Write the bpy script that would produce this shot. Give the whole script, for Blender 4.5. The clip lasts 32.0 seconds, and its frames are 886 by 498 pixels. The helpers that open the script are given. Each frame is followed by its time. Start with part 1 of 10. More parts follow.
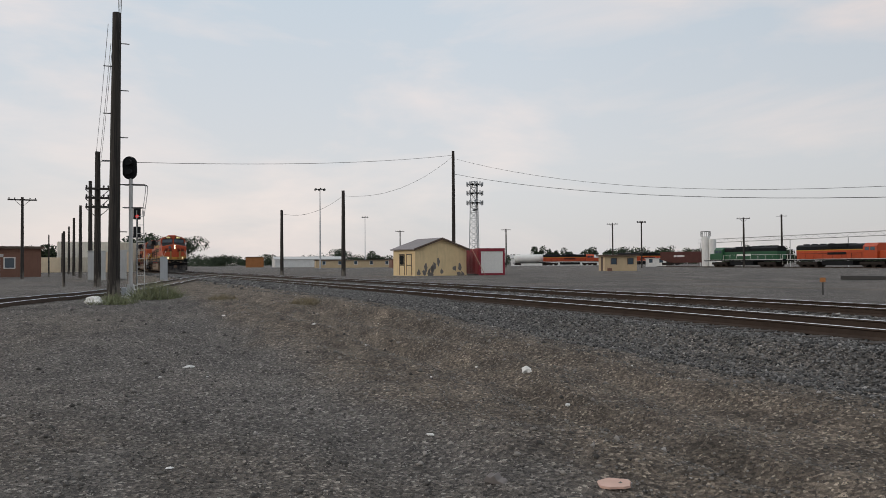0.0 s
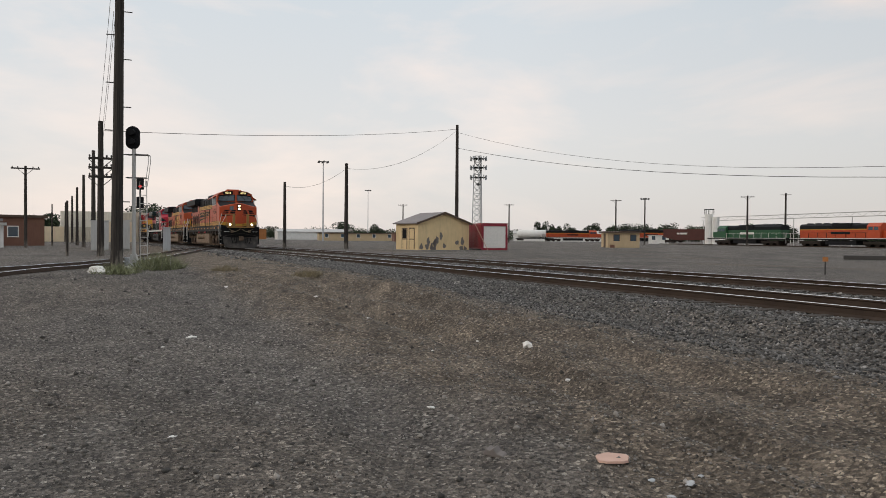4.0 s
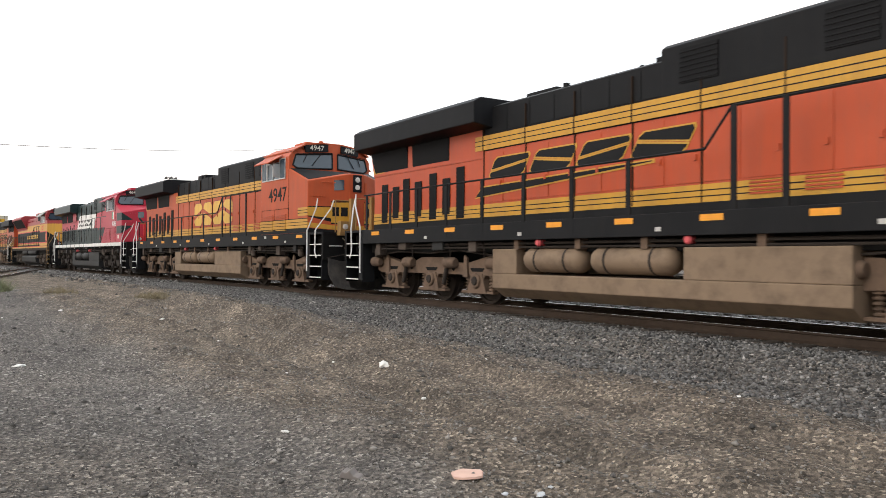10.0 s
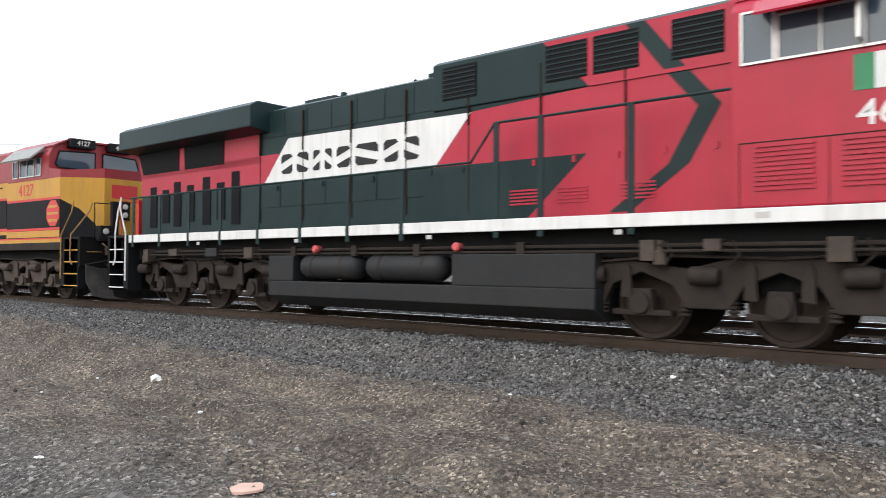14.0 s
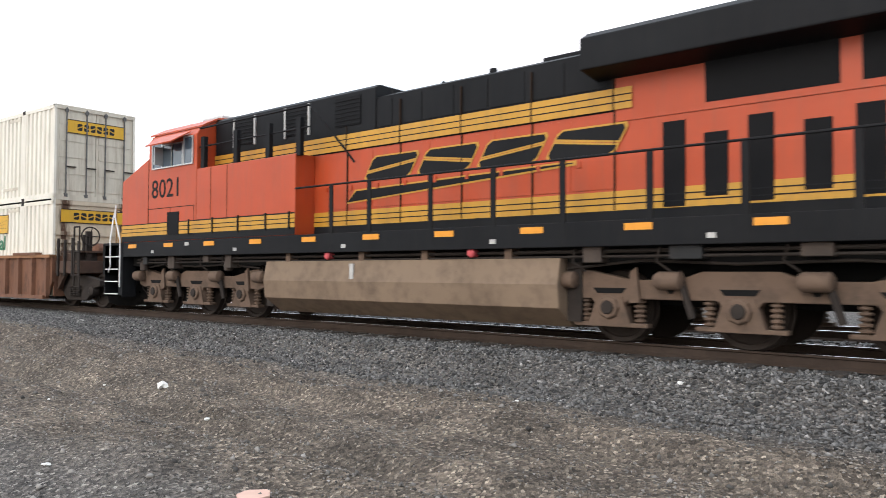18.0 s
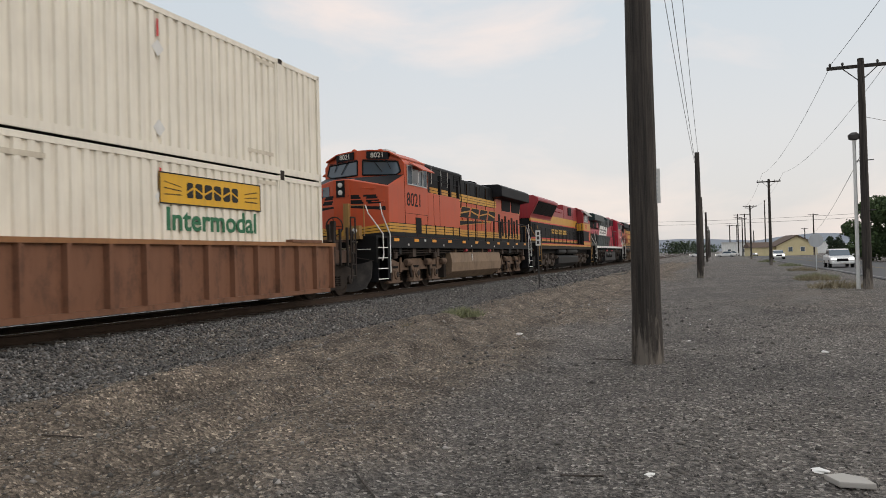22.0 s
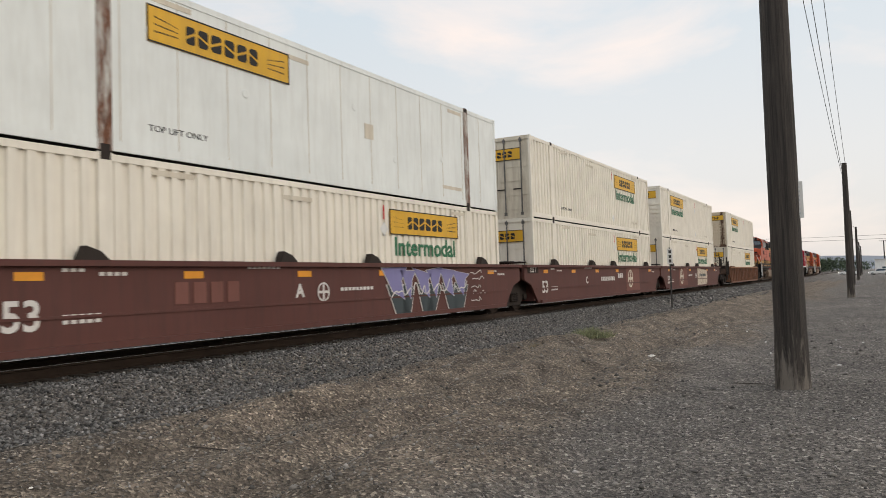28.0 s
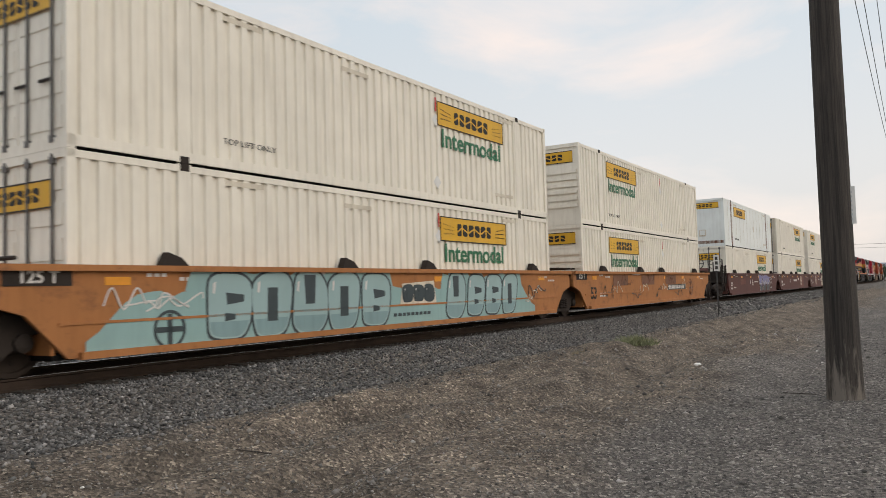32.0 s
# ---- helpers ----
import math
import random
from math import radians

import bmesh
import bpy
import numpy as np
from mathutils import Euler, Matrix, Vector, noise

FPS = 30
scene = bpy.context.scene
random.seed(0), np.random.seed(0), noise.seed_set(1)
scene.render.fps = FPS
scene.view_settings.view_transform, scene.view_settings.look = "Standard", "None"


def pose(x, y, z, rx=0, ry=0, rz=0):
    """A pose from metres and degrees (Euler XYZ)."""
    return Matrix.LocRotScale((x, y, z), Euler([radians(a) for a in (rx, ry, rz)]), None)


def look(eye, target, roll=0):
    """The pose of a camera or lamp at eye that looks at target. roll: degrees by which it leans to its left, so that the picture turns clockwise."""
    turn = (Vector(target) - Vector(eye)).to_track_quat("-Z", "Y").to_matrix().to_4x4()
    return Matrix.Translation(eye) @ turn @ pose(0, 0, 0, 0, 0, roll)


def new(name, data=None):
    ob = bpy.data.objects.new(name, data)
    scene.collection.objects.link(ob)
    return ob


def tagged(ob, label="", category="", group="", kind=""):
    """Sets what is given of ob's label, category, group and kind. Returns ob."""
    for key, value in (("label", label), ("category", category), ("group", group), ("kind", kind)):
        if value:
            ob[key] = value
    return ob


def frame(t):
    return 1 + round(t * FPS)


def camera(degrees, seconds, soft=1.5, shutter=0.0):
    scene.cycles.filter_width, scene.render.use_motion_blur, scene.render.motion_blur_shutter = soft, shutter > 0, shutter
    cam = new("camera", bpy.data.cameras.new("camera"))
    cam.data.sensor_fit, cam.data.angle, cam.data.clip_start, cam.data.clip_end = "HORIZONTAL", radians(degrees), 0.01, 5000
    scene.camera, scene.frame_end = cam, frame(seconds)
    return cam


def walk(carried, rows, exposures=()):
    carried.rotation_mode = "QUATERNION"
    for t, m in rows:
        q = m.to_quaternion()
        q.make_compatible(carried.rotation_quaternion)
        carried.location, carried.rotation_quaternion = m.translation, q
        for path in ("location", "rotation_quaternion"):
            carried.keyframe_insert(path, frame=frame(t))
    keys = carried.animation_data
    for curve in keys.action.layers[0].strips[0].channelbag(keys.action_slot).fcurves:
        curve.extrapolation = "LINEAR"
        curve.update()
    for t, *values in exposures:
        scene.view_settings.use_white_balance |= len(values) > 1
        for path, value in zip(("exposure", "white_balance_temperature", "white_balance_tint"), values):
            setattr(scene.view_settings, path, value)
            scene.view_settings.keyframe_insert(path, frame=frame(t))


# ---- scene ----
EYE = 1.60        # height of the lens over the ground where it stands
RAIL = 0.56       # top of the rails
cam = camera(60.0, 32.0, soft=0.8, shutter=0.15)
PATH = [
    (0.0, pose(0, 0, EYE, 91.06, 0.35, 72.61)),
    (0.5, pose(0, 0, EYE, 91.13, 0.46, 72.76)),
    (1.0, pose(0, 0, EYE, 91.33, 0.26, 72.09)),
    (1.5, pose(0, 0, EYE, 90.92, 0.32, 71.81)),
    (2.0, pose(0, 0, EYE, 90.56, 0.40, 71.93)),
    (2.5, pose(0, 0, EYE, 89.82, 0.06, 72.48)),
    (3.0, pose(0, 0, EYE, 89.23, 0.19, 73.36)),
    (3.5, pose(0, 0, EYE, 89.20, -0.17, 73.25)),
    (5.5, pose(0, 0, EYE, 88.94, -0.53, 71.15)),
    (6.0, pose(0, 0, EYE, 88.96, -0.62, 70.72)),
    (6.5, pose(0, 0, EYE, 89.03, -0.85, 69.88)),
    (7.0, pose(0, 0, EYE, 89.42, -1.21, 68.12)),
    (7.5, pose(0, 0, EYE, 89.44, -1.11, 65.85)),
    (8.0, pose(0, 0, EYE, 90.29, -1.06, 63.62)),
    (8.5, pose(0, 0, EYE, 90.48, -0.67, 61.95)),
    (9.0, pose(0, 0, EYE, 90.57, -0.54, 62.67)),
    (9.5, pose(0, 0, EYE, 90.70, -0.46, 62.92)),
    (10.0, pose(0, 0, EYE, 90.68, -0.39, 62.11)),
    (10.5, pose(0, 0, EYE, 90.80, -0.24, 57.10)),
    (11.0, pose(0, 0, EYE, 91.47, -0.27, 48.85)),
    (11.5, pose(0, 0, EYE, 91.62, -0.38, 46.05)),
    (12.0, pose(0, 0, EYE, 91.43, -0.52, 45.42)),
    (12.5, pose(0, 0, EYE, 91.25, -0.28, 45.37)),
    (13.0, pose(0, 0, EYE, 91.25, -0.20, 45.82)),
    (13.5, pose(0, 0, EYE, 91.22, -0.22, 46.10)),
    (14.0, pose(0, 0, EYE, 91.28, -0.33, 46.05)),
    (14.5, pose(0, 0, EYE, 91.29, -0.28, 46.21)),
    (15.0, pose(0, 0, EYE, 91.37, -0.16, 46.35)),
    (15.5, pose(0, 0, EYE, 91.50, -0.10, 46.47)),
    (17.5, pose(0, 0, EYE, 91.63, -0.07, 46.66)),
    (18.0, pose(0, 0, EYE, 91.74, -0.17, 46.50)),
    (18.4, pose(0, 0, EYE, 92.48, -0.07, 37.65)),
    (18.5, pose(0, 0, EYE, 92.38, 0.39, 33.56)),
    (19.0, pose(0, 0, EYE, 93.25, 1.52, 9.24)),
    (19.1, pose(0, 0, EYE, 93.15, 1.18, 3.34)),
    (19.4, pose(0, 0, EYE, 93.32, 0.43, -12.79)),
    (19.7, pose(0, 0, EYE, 92.96, 0.76, -28.51)),
    (20.0, pose(0, 0, EYE, 91.94, 0.27, -39.32)),
    (20.3, pose(0, 0, EYE, 92.06, 1.40, -48.43)),
    (20.5, pose(0, 0, EYE, 91.75, 1.88, -53.26)),
    (21.0, pose(0, 0, EYE, 90.93, 1.84, -63.08)),
    (21.5, pose(0, 0, EYE, 90.62, 1.53, -68.05)),
    (22.0, pose(0, 0, EYE, 90.69, 1.50, -70.32)),
    (22.5, pose(0, 0, EYE, 90.90, 1.32, -71.26)),
    (23.0, pose(0, 0, EYE, 91.08, 1.25, -71.14)),
    (23.5, pose(0, 0, EYE, 91.34, 1.29, -70.56)),
    (24.0, pose(0, 0, EYE, 91.35, 1.21, -69.91)),
    (24.5, pose(0, 0, EYE, 91.52, 1.04, -69.86)),
    (26.5, pose(0, 0, EYE, 92.03, 1.10, -64.89)),
    (27.0, pose(0, 0, EYE, 92.34, 1.37, -63.67)),
    (27.5, pose(0, 0, EYE, 92.56, 1.75, -62.50)),
    (28.0, pose(0, 0, EYE, 92.48, 1.87, -60.89)),
    (28.5, pose(0, 0, EYE, 92.60, 1.72, -59.79)),
    (29.0, pose(0, 0, EYE, 92.70, 1.66, -59.58)),
    (29.5, pose(0, 0, EYE, 92.76, 1.64, -59.40)),
    (30.0, pose(0, 0, EYE, 92.76, 1.71, -59.29)),
    (30.5, pose(0, 0, EYE, 92.82, 1.83, -59.15)),
    (31.0, pose(0, 0, EYE, 92.95, 1.72, -58.76)),
    (31.5, pose(0, 0, EYE, 92.97, 1.65, -58.24)),
    (32.0, pose(0, 0, EYE, 93.03, 1.65, -57.76)),
]
EXPOSURE = [(0, -0.30, 6550, 10), (3.0, -0.21, 6800, 10.5), (6.0, -0.08, 6900, 10.5), (8.0, 0.10, 6950, 10.5), (9.0, 0.32, 6900, 10), (10.0, 0.76, 6800, 10), (11.0, 0.98, 6500, 10), (12.0, 0.90, 6450, 10), (14.0, 0.94, 6300, 9.5), (18.0, 0.95, 6300, 9.5), (19.0, 1.5, 5700, 7), (19.6, 1.3, 5900, 7), (20.2, 0.95, 6250, 8), (20.7, 0.36, 6500, 10), (21.5, 0.14, 6700, 10.5), (22.2, 0.06, 6850, 10.5), (23.0, 0.15, 6900, 10.5), (28.0, 0.22, 6900, 10.5), (32, 0.16, 6850, 10.5)]
walk(cam, PATH, EXPOSURE)

# ---- sky and sun ----
def build_world():
    world = bpy.data.worlds.new("world")
    scene.world = world
    world.use_nodes = True
    nt = world.node_tree
    nt.nodes.clear()
    out = nt.nodes.new("ShaderNodeOutputWorld")
    bg = nt.nodes.new("ShaderNodeBackground")
    sky = nt.nodes.new("ShaderNodeTexSky")
    sky.sky_type = "NISHITA"
    sky.sun_disc = False
    sky.sun_elevation = radians(24)
    sky.sun_rotation = radians(180)
    sky.air_density, sky.dust_density, sky.ozone_density = 1.0, 2.5, 1.0
    tc = nt.nodes.new("ShaderNodeTexCoord")
    sep = nt.nodes.new("ShaderNodeSeparateXYZ")
    nt.links.new(tc.outputs["Generated"], sep.inputs[0])
    # veil of thin high cloud, whiter towards the horizon
    ramp = nt.nodes.new("ShaderNodeValToRGB")
    ramp.color_ramp.elements[0].position, ramp.color_ramp.elements[0].color = 0.0, (0.66, 0.645, 0.65, 1)
    ramp.color_ramp.elements[1].position, ramp.color_ramp.elements[1].color = 1.0, (0.95, 1.03, 1.12, 1)
    for pos_, col_ in ((0.14, (0.66, 0.675, 0.70, 1)), (0.38, (0.56, 0.65, 0.73, 1)), (0.6, (0.72, 0.80, 0.88, 1))):
        ramp.color_ramp.elements.new(pos_).color = col_
    nt.links.new(sep.outputs["Z"], ramp.inputs[0])
    # soft banks of pinkish cloud
    mp = nt.nodes.new("ShaderNodeMapping")
    mp.inputs["Scale"].default_value = (1.0, 1.0, 3.2)
    nt.links.new(tc.outputs["Generated"], mp.inputs["Vector"])
    nz = nt.nodes.new("ShaderNodeTexNoise")
    nz.inputs["Scale"].default_value = 2.6
    nz.inputs["Detail"].default_value = 6.0
    nz.inputs["Roughness"].default_value = 0.55
    nz.inputs["Distortion"].default_value = 0.4
    nt.links.new(mp.outputs[0], nz.inputs["Vector"])
    cr = nt.nodes.new("ShaderNodeValToRGB")
    cr.color_ramp.elements[0].position, cr.color_ramp.elements[0].color = 0.46, (0, 0, 0, 1)
    cr.color_ramp.elements[1].position, cr.color_ramp.elements[1].color = 0.70, (1, 1, 1, 1)
    nt.links.new(nz.outputs["Fac"], cr.inputs[0])
    mix = nt.nodes.new("ShaderNodeMixRGB")
    mix.inputs[2].default_value = (0.85, 0.765, 0.735, 1)
    nt.links.new(cr.outputs[0], mix.inputs[0])
    nt.links.new(ramp.outputs[0], mix.inputs[1])
    # the clear sky shines through the veil
    dim = nt.nodes.new("ShaderNodeMixRGB")
    dim.blend_type = "MULTIPLY"
    dim.inputs[0].default_value = 1.0
    dim.inputs[2].default_value = (0.02, 0.02, 0.02, 1)
    nt.links.new(sky.outputs[0], dim.inputs[1])
    add = nt.nodes.new("ShaderNodeMixRGB")
    add.blend_type = "ADD"
    add.inputs[0].default_value = 1.0
    nt.links.new(dim.outputs[0], add.inputs[1])
    nt.links.new(mix.outputs[0], add.inputs[2])
    west = nt.nodes.new("ShaderNodeMapRange")
    west.inputs["From Min"].default_value, west.inputs["From Max"].default_value = 0.9, -0.9
    west.inputs["To Min"].default_value, west.inputs["To Max"].default_value = 0.97, 1.15
    nt.links.new(sep.outputs["X"], west.inputs["Value"])
    glow = nt.nodes.new("ShaderNodeMixRGB")
    glow.blend_type = "MULTIPLY"
    glow.inputs[0].default_value = 1.0
    nt.links.new(add.outputs[0], glow.inputs[1])
    nt.links.new(west.outputs[0], glow.inputs[2])
    north = nt.nodes.new("ShaderNodeMapRange")
    north.inputs["From Min"].default_value, north.inputs["From Max"].default_value = 0.35, 1.0
    north.inputs["To Min"].default_value, north.inputs["To Max"].default_value = 1.0, 0.84
    nt.links.new(sep.outputs["Y"], north.inputs["Value"])
    calm = nt.nodes.new("ShaderNodeMixRGB")
    calm.blend_type = "MULTIPLY"
    calm.inputs[0].default_value = 1.0
    nt.links.new(glow.outputs[0], calm.inputs[1])
    nt.links.new(north.outputs[0], calm.inputs[2])
    nt.links.new(calm.outputs[0], bg.inputs["Color"])
    bg.inputs["Strength"].default_value = 1.0
    nt.links.new(bg.outputs[0], out.inputs[0])


build_world()
sun_data = bpy.data.lights.new("sun", "SUN")
sun_data.energy = 0.55
sun_data.angle = radians(25)
sun_data.color = (1.0, 0.9, 0.8)
sun_ob = new("sun", sun_data)
sun_ob.matrix_world = look((4, -30, 22), (0, 0, 5))


# ---- materials ----
def shader(name):
    m = bpy.data.materials.new(name)
    m.use_nodes = True
    nt = m.node_tree
    return m, nt, nt.nodes["Principled BSDF"]


def coords(nt, scale=(1, 1, 1), kind="Object"):
    tc = nt.nodes.new("ShaderNodeTexCoord")
    mp = nt.nodes.new("ShaderNodeMapping")
    mp.inputs["Scale"].default_value = scale
    nt.links.new(tc.outputs[kind], mp.inputs["Vector"])
    return mp.outputs[0]


def tex_noise(nt, vec, scale, detail=4.0, rough=0.6):
    n = nt.nodes.new("ShaderNodeTexNoise")
    n.inputs["Scale"].default_value = scale
    n.inputs["Detail"].default_value = detail
    n.inputs["Roughness"].default_value = rough
    nt.links.new(vec, n.inputs["Vector"])
    return n.outputs["Fac"]


def ramped(nt, fac, stops):
    r = nt.nodes.new("ShaderNodeValToRGB")
    el = r.color_ramp.elements
    el[0].position, el[0].color = stops[0][0], (*stops[0][1], 1)
    el[1].position, el[1].color = stops[-1][0], (*stops[-1][1], 1)
    for p, c in stops[1:-1]:
        el.new(p).color = (*c, 1)
    nt.links.new(fac, r.inputs[0])
    return r.outputs[0]


def blend(nt, fac, a, b, mode="MIX"):
    m = nt.nodes.new("ShaderNodeMixRGB")
    m.blend_type = mode
    for sock, v in zip(m.inputs, (fac, a, b)):
        if isinstance(v, (int, float)):
            sock.default_value = v
        elif isinstance(v, tuple):
            sock.default_value = (*v, 1)
        else:
            nt.links.new(v, sock)
    return m.outputs[0]


def bumped(nt, bsdf, fac, strength, dist):
    b = nt.nodes.new("ShaderNodeBump")
    b.inputs["Strength"].default_value = strength
    b.inputs["Distance"].default_value = dist
    nt.links.new(fac, b.inputs["Height"])
    nt.links.new(b.outputs[0], bsdf.inputs["Normal"])


def paint(name, col, rough=0.45, dirt=0.35, dirt_col=(0.16, 0.12, 0.09), streak=True, metal=0.0, spec=0.35):
    """Weathered paint: a base colour, faint fading at large scale, vertical streaks of grime and small chips."""
    m, nt, b = shader(name)
    v = coords(nt)
    big = tex_noise(nt, v, 0.9, 3)
    fade = blend(nt, big, tuple(c * 0.82 for c in col), tuple(min(1, c * 1.12 + 0.01) for c in col))
    vs = coords(nt, (7, 7, 0.7)) if streak else coords(nt, (3, 3, 3))
    st = ramped(nt, tex_noise(nt, vs, 1.0, 5, 0.65), [(0.45, (0, 0, 0)), (0.75, (1, 1, 1))])
    k = nt.nodes.new("ShaderNodeMath")
    k.operation = "MULTIPLY"
    k.inputs[1].default_value = dirt
    nt.links.new(st, k.inputs[0])
    c = blend(nt, k.outputs[0], fade, dirt_col)
    sp = ramped(nt, tex_noise(nt, v, 14, 3, 0.7), [(0.66, (0, 0, 0)), (0.72, (1, 1, 1))])
    k2 = nt.nodes.new("ShaderNodeMath")
    k2.operation = "MULTIPLY"
    k2.inputs[1].default_value = dirt * 0.5
    nt.links.new(sp, k2.inputs[0])
    c = blend(nt, k2.outputs[0], c, dirt_col)
    nt.links.new(c, b.inputs["Base Color"])
    b.inputs["Roughness"].default_value = rough
    b.inputs["Metallic"].default_value = metal
    b.inputs["Specular IOR Level"].default_value = spec if sum(col) > 0.12 else spec * 0.5
    bumped(nt, b, tex_noise(nt, v, 30, 3), 0.06, 0.01)
    return m


def plain(name, col, rough=0.6, metal=0.0, emit=0.0):
    m, nt, b = shader(name)
    v = coords(nt)
    n = tex_noise(nt, v, 6, 4)
    c = blend(nt, n, tuple(x * 0.8 for x in col), tuple(min(1, x * 1.18) for x in col))
    nt.links.new(c, b.inputs["Base Color"])
    b.inputs["Roughness"].default_value = rough
    b.inputs["Metallic"].default_value = metal
    if sum(col) < 0.1:
        b.inputs["Specular IOR Level"].default_value = 0.15
    if emit:
        b.inputs["Emission Color"].default_value = (*col, 1)
        b.inputs["Emission Strength"].default_value = emit
    return m


# the default base colour is lifted towards blue to paint in the reflected sky
def glass(name, col=(0.05, 0.075, 0.10)):
    m, nt, b = shader(name)
    b.inputs["Base Color"].default_value = (*col, 1)
    b.inputs["Roughness"].default_value = 0.06
    b.inputs["Specular IOR Level"].default_value = 0.8
    return m


def ground_material():
    """Cinders and dirt: the mesh's soil attribute tells brown graded earth (red) and packed wheel ruts (green) from grey cinders."""
    m, nt, b = shader("dirt_and_cinders")
    v = coords(nt)
    soil = nt.nodes.new("ShaderNodeAttribute")
    soil.attribute_name = "soil"
    kind = nt.nodes.new("ShaderNodeSeparateColor")
    nt.links.new(soil.outputs["Color"], kind.inputs[0])
    big = tex_noise(nt, v, 0.22, 5, 0.6)
    mid = tex_noise(nt, coords(nt, (0.6, 1.2, 1)), 1.6, 7, 0.68)
    fine = tex_noise(nt, v, 34, 5, 0.75)
    grit = tex_noise(nt, v, 120, 2, 0.6)
    grey = ramped(nt, big, [(0.36, (0.113, 0.108, 0.103)), (0.5, (0.141, 0.133, 0.126)), (0.64, (0.171, 0.160, 0.149))])
    earth = ramped(nt, mid, [(0.3, (0.115, 0.099, 0.083)), (0.5, (0.157, 0.134, 0.111)), (0.7, (0.206, 0.175, 0.143))])
    c = blend(nt, kind.outputs[0], grey, earth)
    c = blend(nt, kind.outputs[1], c, (0.158, 0.150, 0.142))
    c = blend(nt, 0.55, c, ramped(nt, mid, [(0.3, (0.55, 0.54, 0.53)), (0.7, (1.5, 1.47, 1.44))]), "MULTIPLY")
    vo = nt.nodes.new("ShaderNodeTexVoronoi")
    vo.inputs["Scale"].default_value = 34
    nt.links.new(v, vo.inputs["Vector"])
    sepc = nt.nodes.new("ShaderNodeSeparateXYZ")
    nt.links.new(vo.outputs["Color"], sepc.inputs[0])
    peb = ramped(nt, sepc.outputs[0], [(0.0, (0.38, 0.38, 0.39)), (0.5, (0.90, 0.88, 0.86)), (0.9, (1.5, 1.46, 1.42)), (0.985, (2.9, 2.9, 2.8))])
    c = blend(nt, 0.9, c, peb, "MULTIPLY")
    c = blend(nt, 0.6, c, ramped(nt, fine, [(0.32, (0.55, 0.55, 0.55)), (0.68, (1.45, 1.44, 1.42))]), "MULTIPLY")
    c = blend(nt, 0.6, c, ramped(nt, grit, [(0.35, (0.5, 0.5, 0.5)), (0.65, (1.5, 1.5, 1.5))]), "MULTIPLY")
    nt.links.new(c, b.inputs["Base Color"])
    b.inputs["Roughness"].default_value = 0.95
    b.inputs["Specular IOR Level"].default_value = 0.2
    clod = tex_noise(nt, v, 9, 5, 0.7)
    mix = blend(nt, 0.35, blend(nt, 0.45, vo.outputs["Distance"], fine), clod)
    bumped(nt, b, mix, 1.0, 0.11)
    return m


def gravel_material(name, lo, hi):
    m, nt, b = shader(name)
    g = nt.nodes.new("ShaderNodeNewGeometry")
    v = coords(nt)
    c = ramped(nt, g.outputs["Random Per Island"], [(0.0, lo), (0.78, hi), (0.965, tuple(x * 1.4 for x in hi)), (1.0, (0.40, 0.38, 0.36))])
    c = blend(nt, 0.6, c, ramped(nt, tex_noise(nt, v, 22, 4), [(0.3, (0.6, 0.6, 0.6)), (0.7, (1.3, 1.3, 1.3))]), "MULTIPLY")
    nt.links.new(c, b.inputs["Base Color"])
    b.inputs["Roughness"].default_value = 0.9
    return m


def wood_pole_material(name, lo, hi, foot=None):
    m, nt, b = shader(name)
    v = coords(nt, (9, 9, 0.5))
    n = tex_noise(nt, v, 2.2, 8, 0.7)
    c = ramped(nt, n, [(0.3, lo), (0.7, hi)])
    cr = ramped(nt, tex_noise(nt, coords(nt, (14, 14, 0.25)), 2.0, 4), [(0.42, (0.35, 0.35, 0.35)), (0.5, (1, 1, 1))])
    c = blend(nt, 0.8, c, cr, "MULTIPLY")
    if foot:
        # bare splintered wood near the foot
        tc = nt.nodes.new("ShaderNodeTexCoord")
        sep = nt.nodes.new("ShaderNodeSeparateXYZ")
        nt.links.new(tc.outputs["Object"], sep.inputs[0])
        up = nt.nodes.new("ShaderNodeMapRange")
        up.inputs["From Min"].default_value, up.inputs["From Max"].default_value = 0.0, 1.3
        up.inputs["To Min"].default_value, up.inputs["To Max"].default_value = 0.16, -0.2
        nt.links.new(sep.outputs["Z"], up.inputs["Value"])
        q = nt.nodes.new("ShaderNodeMath")
        nt.links.new(up.outputs[0], q.inputs[0])
        nt.links.new(tex_noise(nt, coords(nt, (5, 5, 0.7)), 1.6, 5, 0.7), q.inputs[1])
        c = blend(nt, ramped(nt, q.outputs[0], [(0.52, (0, 0, 0)), (0.66, (1, 1, 1))]), c, foot)
    nt.links.new(c, b.inputs["Base Color"])
    b.inputs["Roughness"].default_value = 0.85
    bumped(nt, b, n, 0.7, 0.02)
    return m


M = {}
M["ground"] = ground_material()
M["ballast"] = gravel_material("crushed_rock", (0.020, 0.020, 0.020), (0.152, 0.147, 0.141))
M["rail_top"] = plain("polished_rail", (0.75, 0.76, 0.78), 0.22, 1.0)
M["rail_side"] = paint("rusty_rail", (0.05, 0.034, 0.025), 0.85, 0.6, (0.025, 0.019, 0.016), False)
M["tie"] = wood_pole_material("creosoted_tie", (0.03, 0.025, 0.02), (0.075, 0.06, 0.05))
M["pole"] = wood_pole_material("weathered_pole", (0.012, 0.010, 0.0085), (0.060, 0.049, 0.041), (0.155, 0.135, 0.115))
M["wire"] = plain("wire", (0.02, 0.02, 0.022), 0.6)
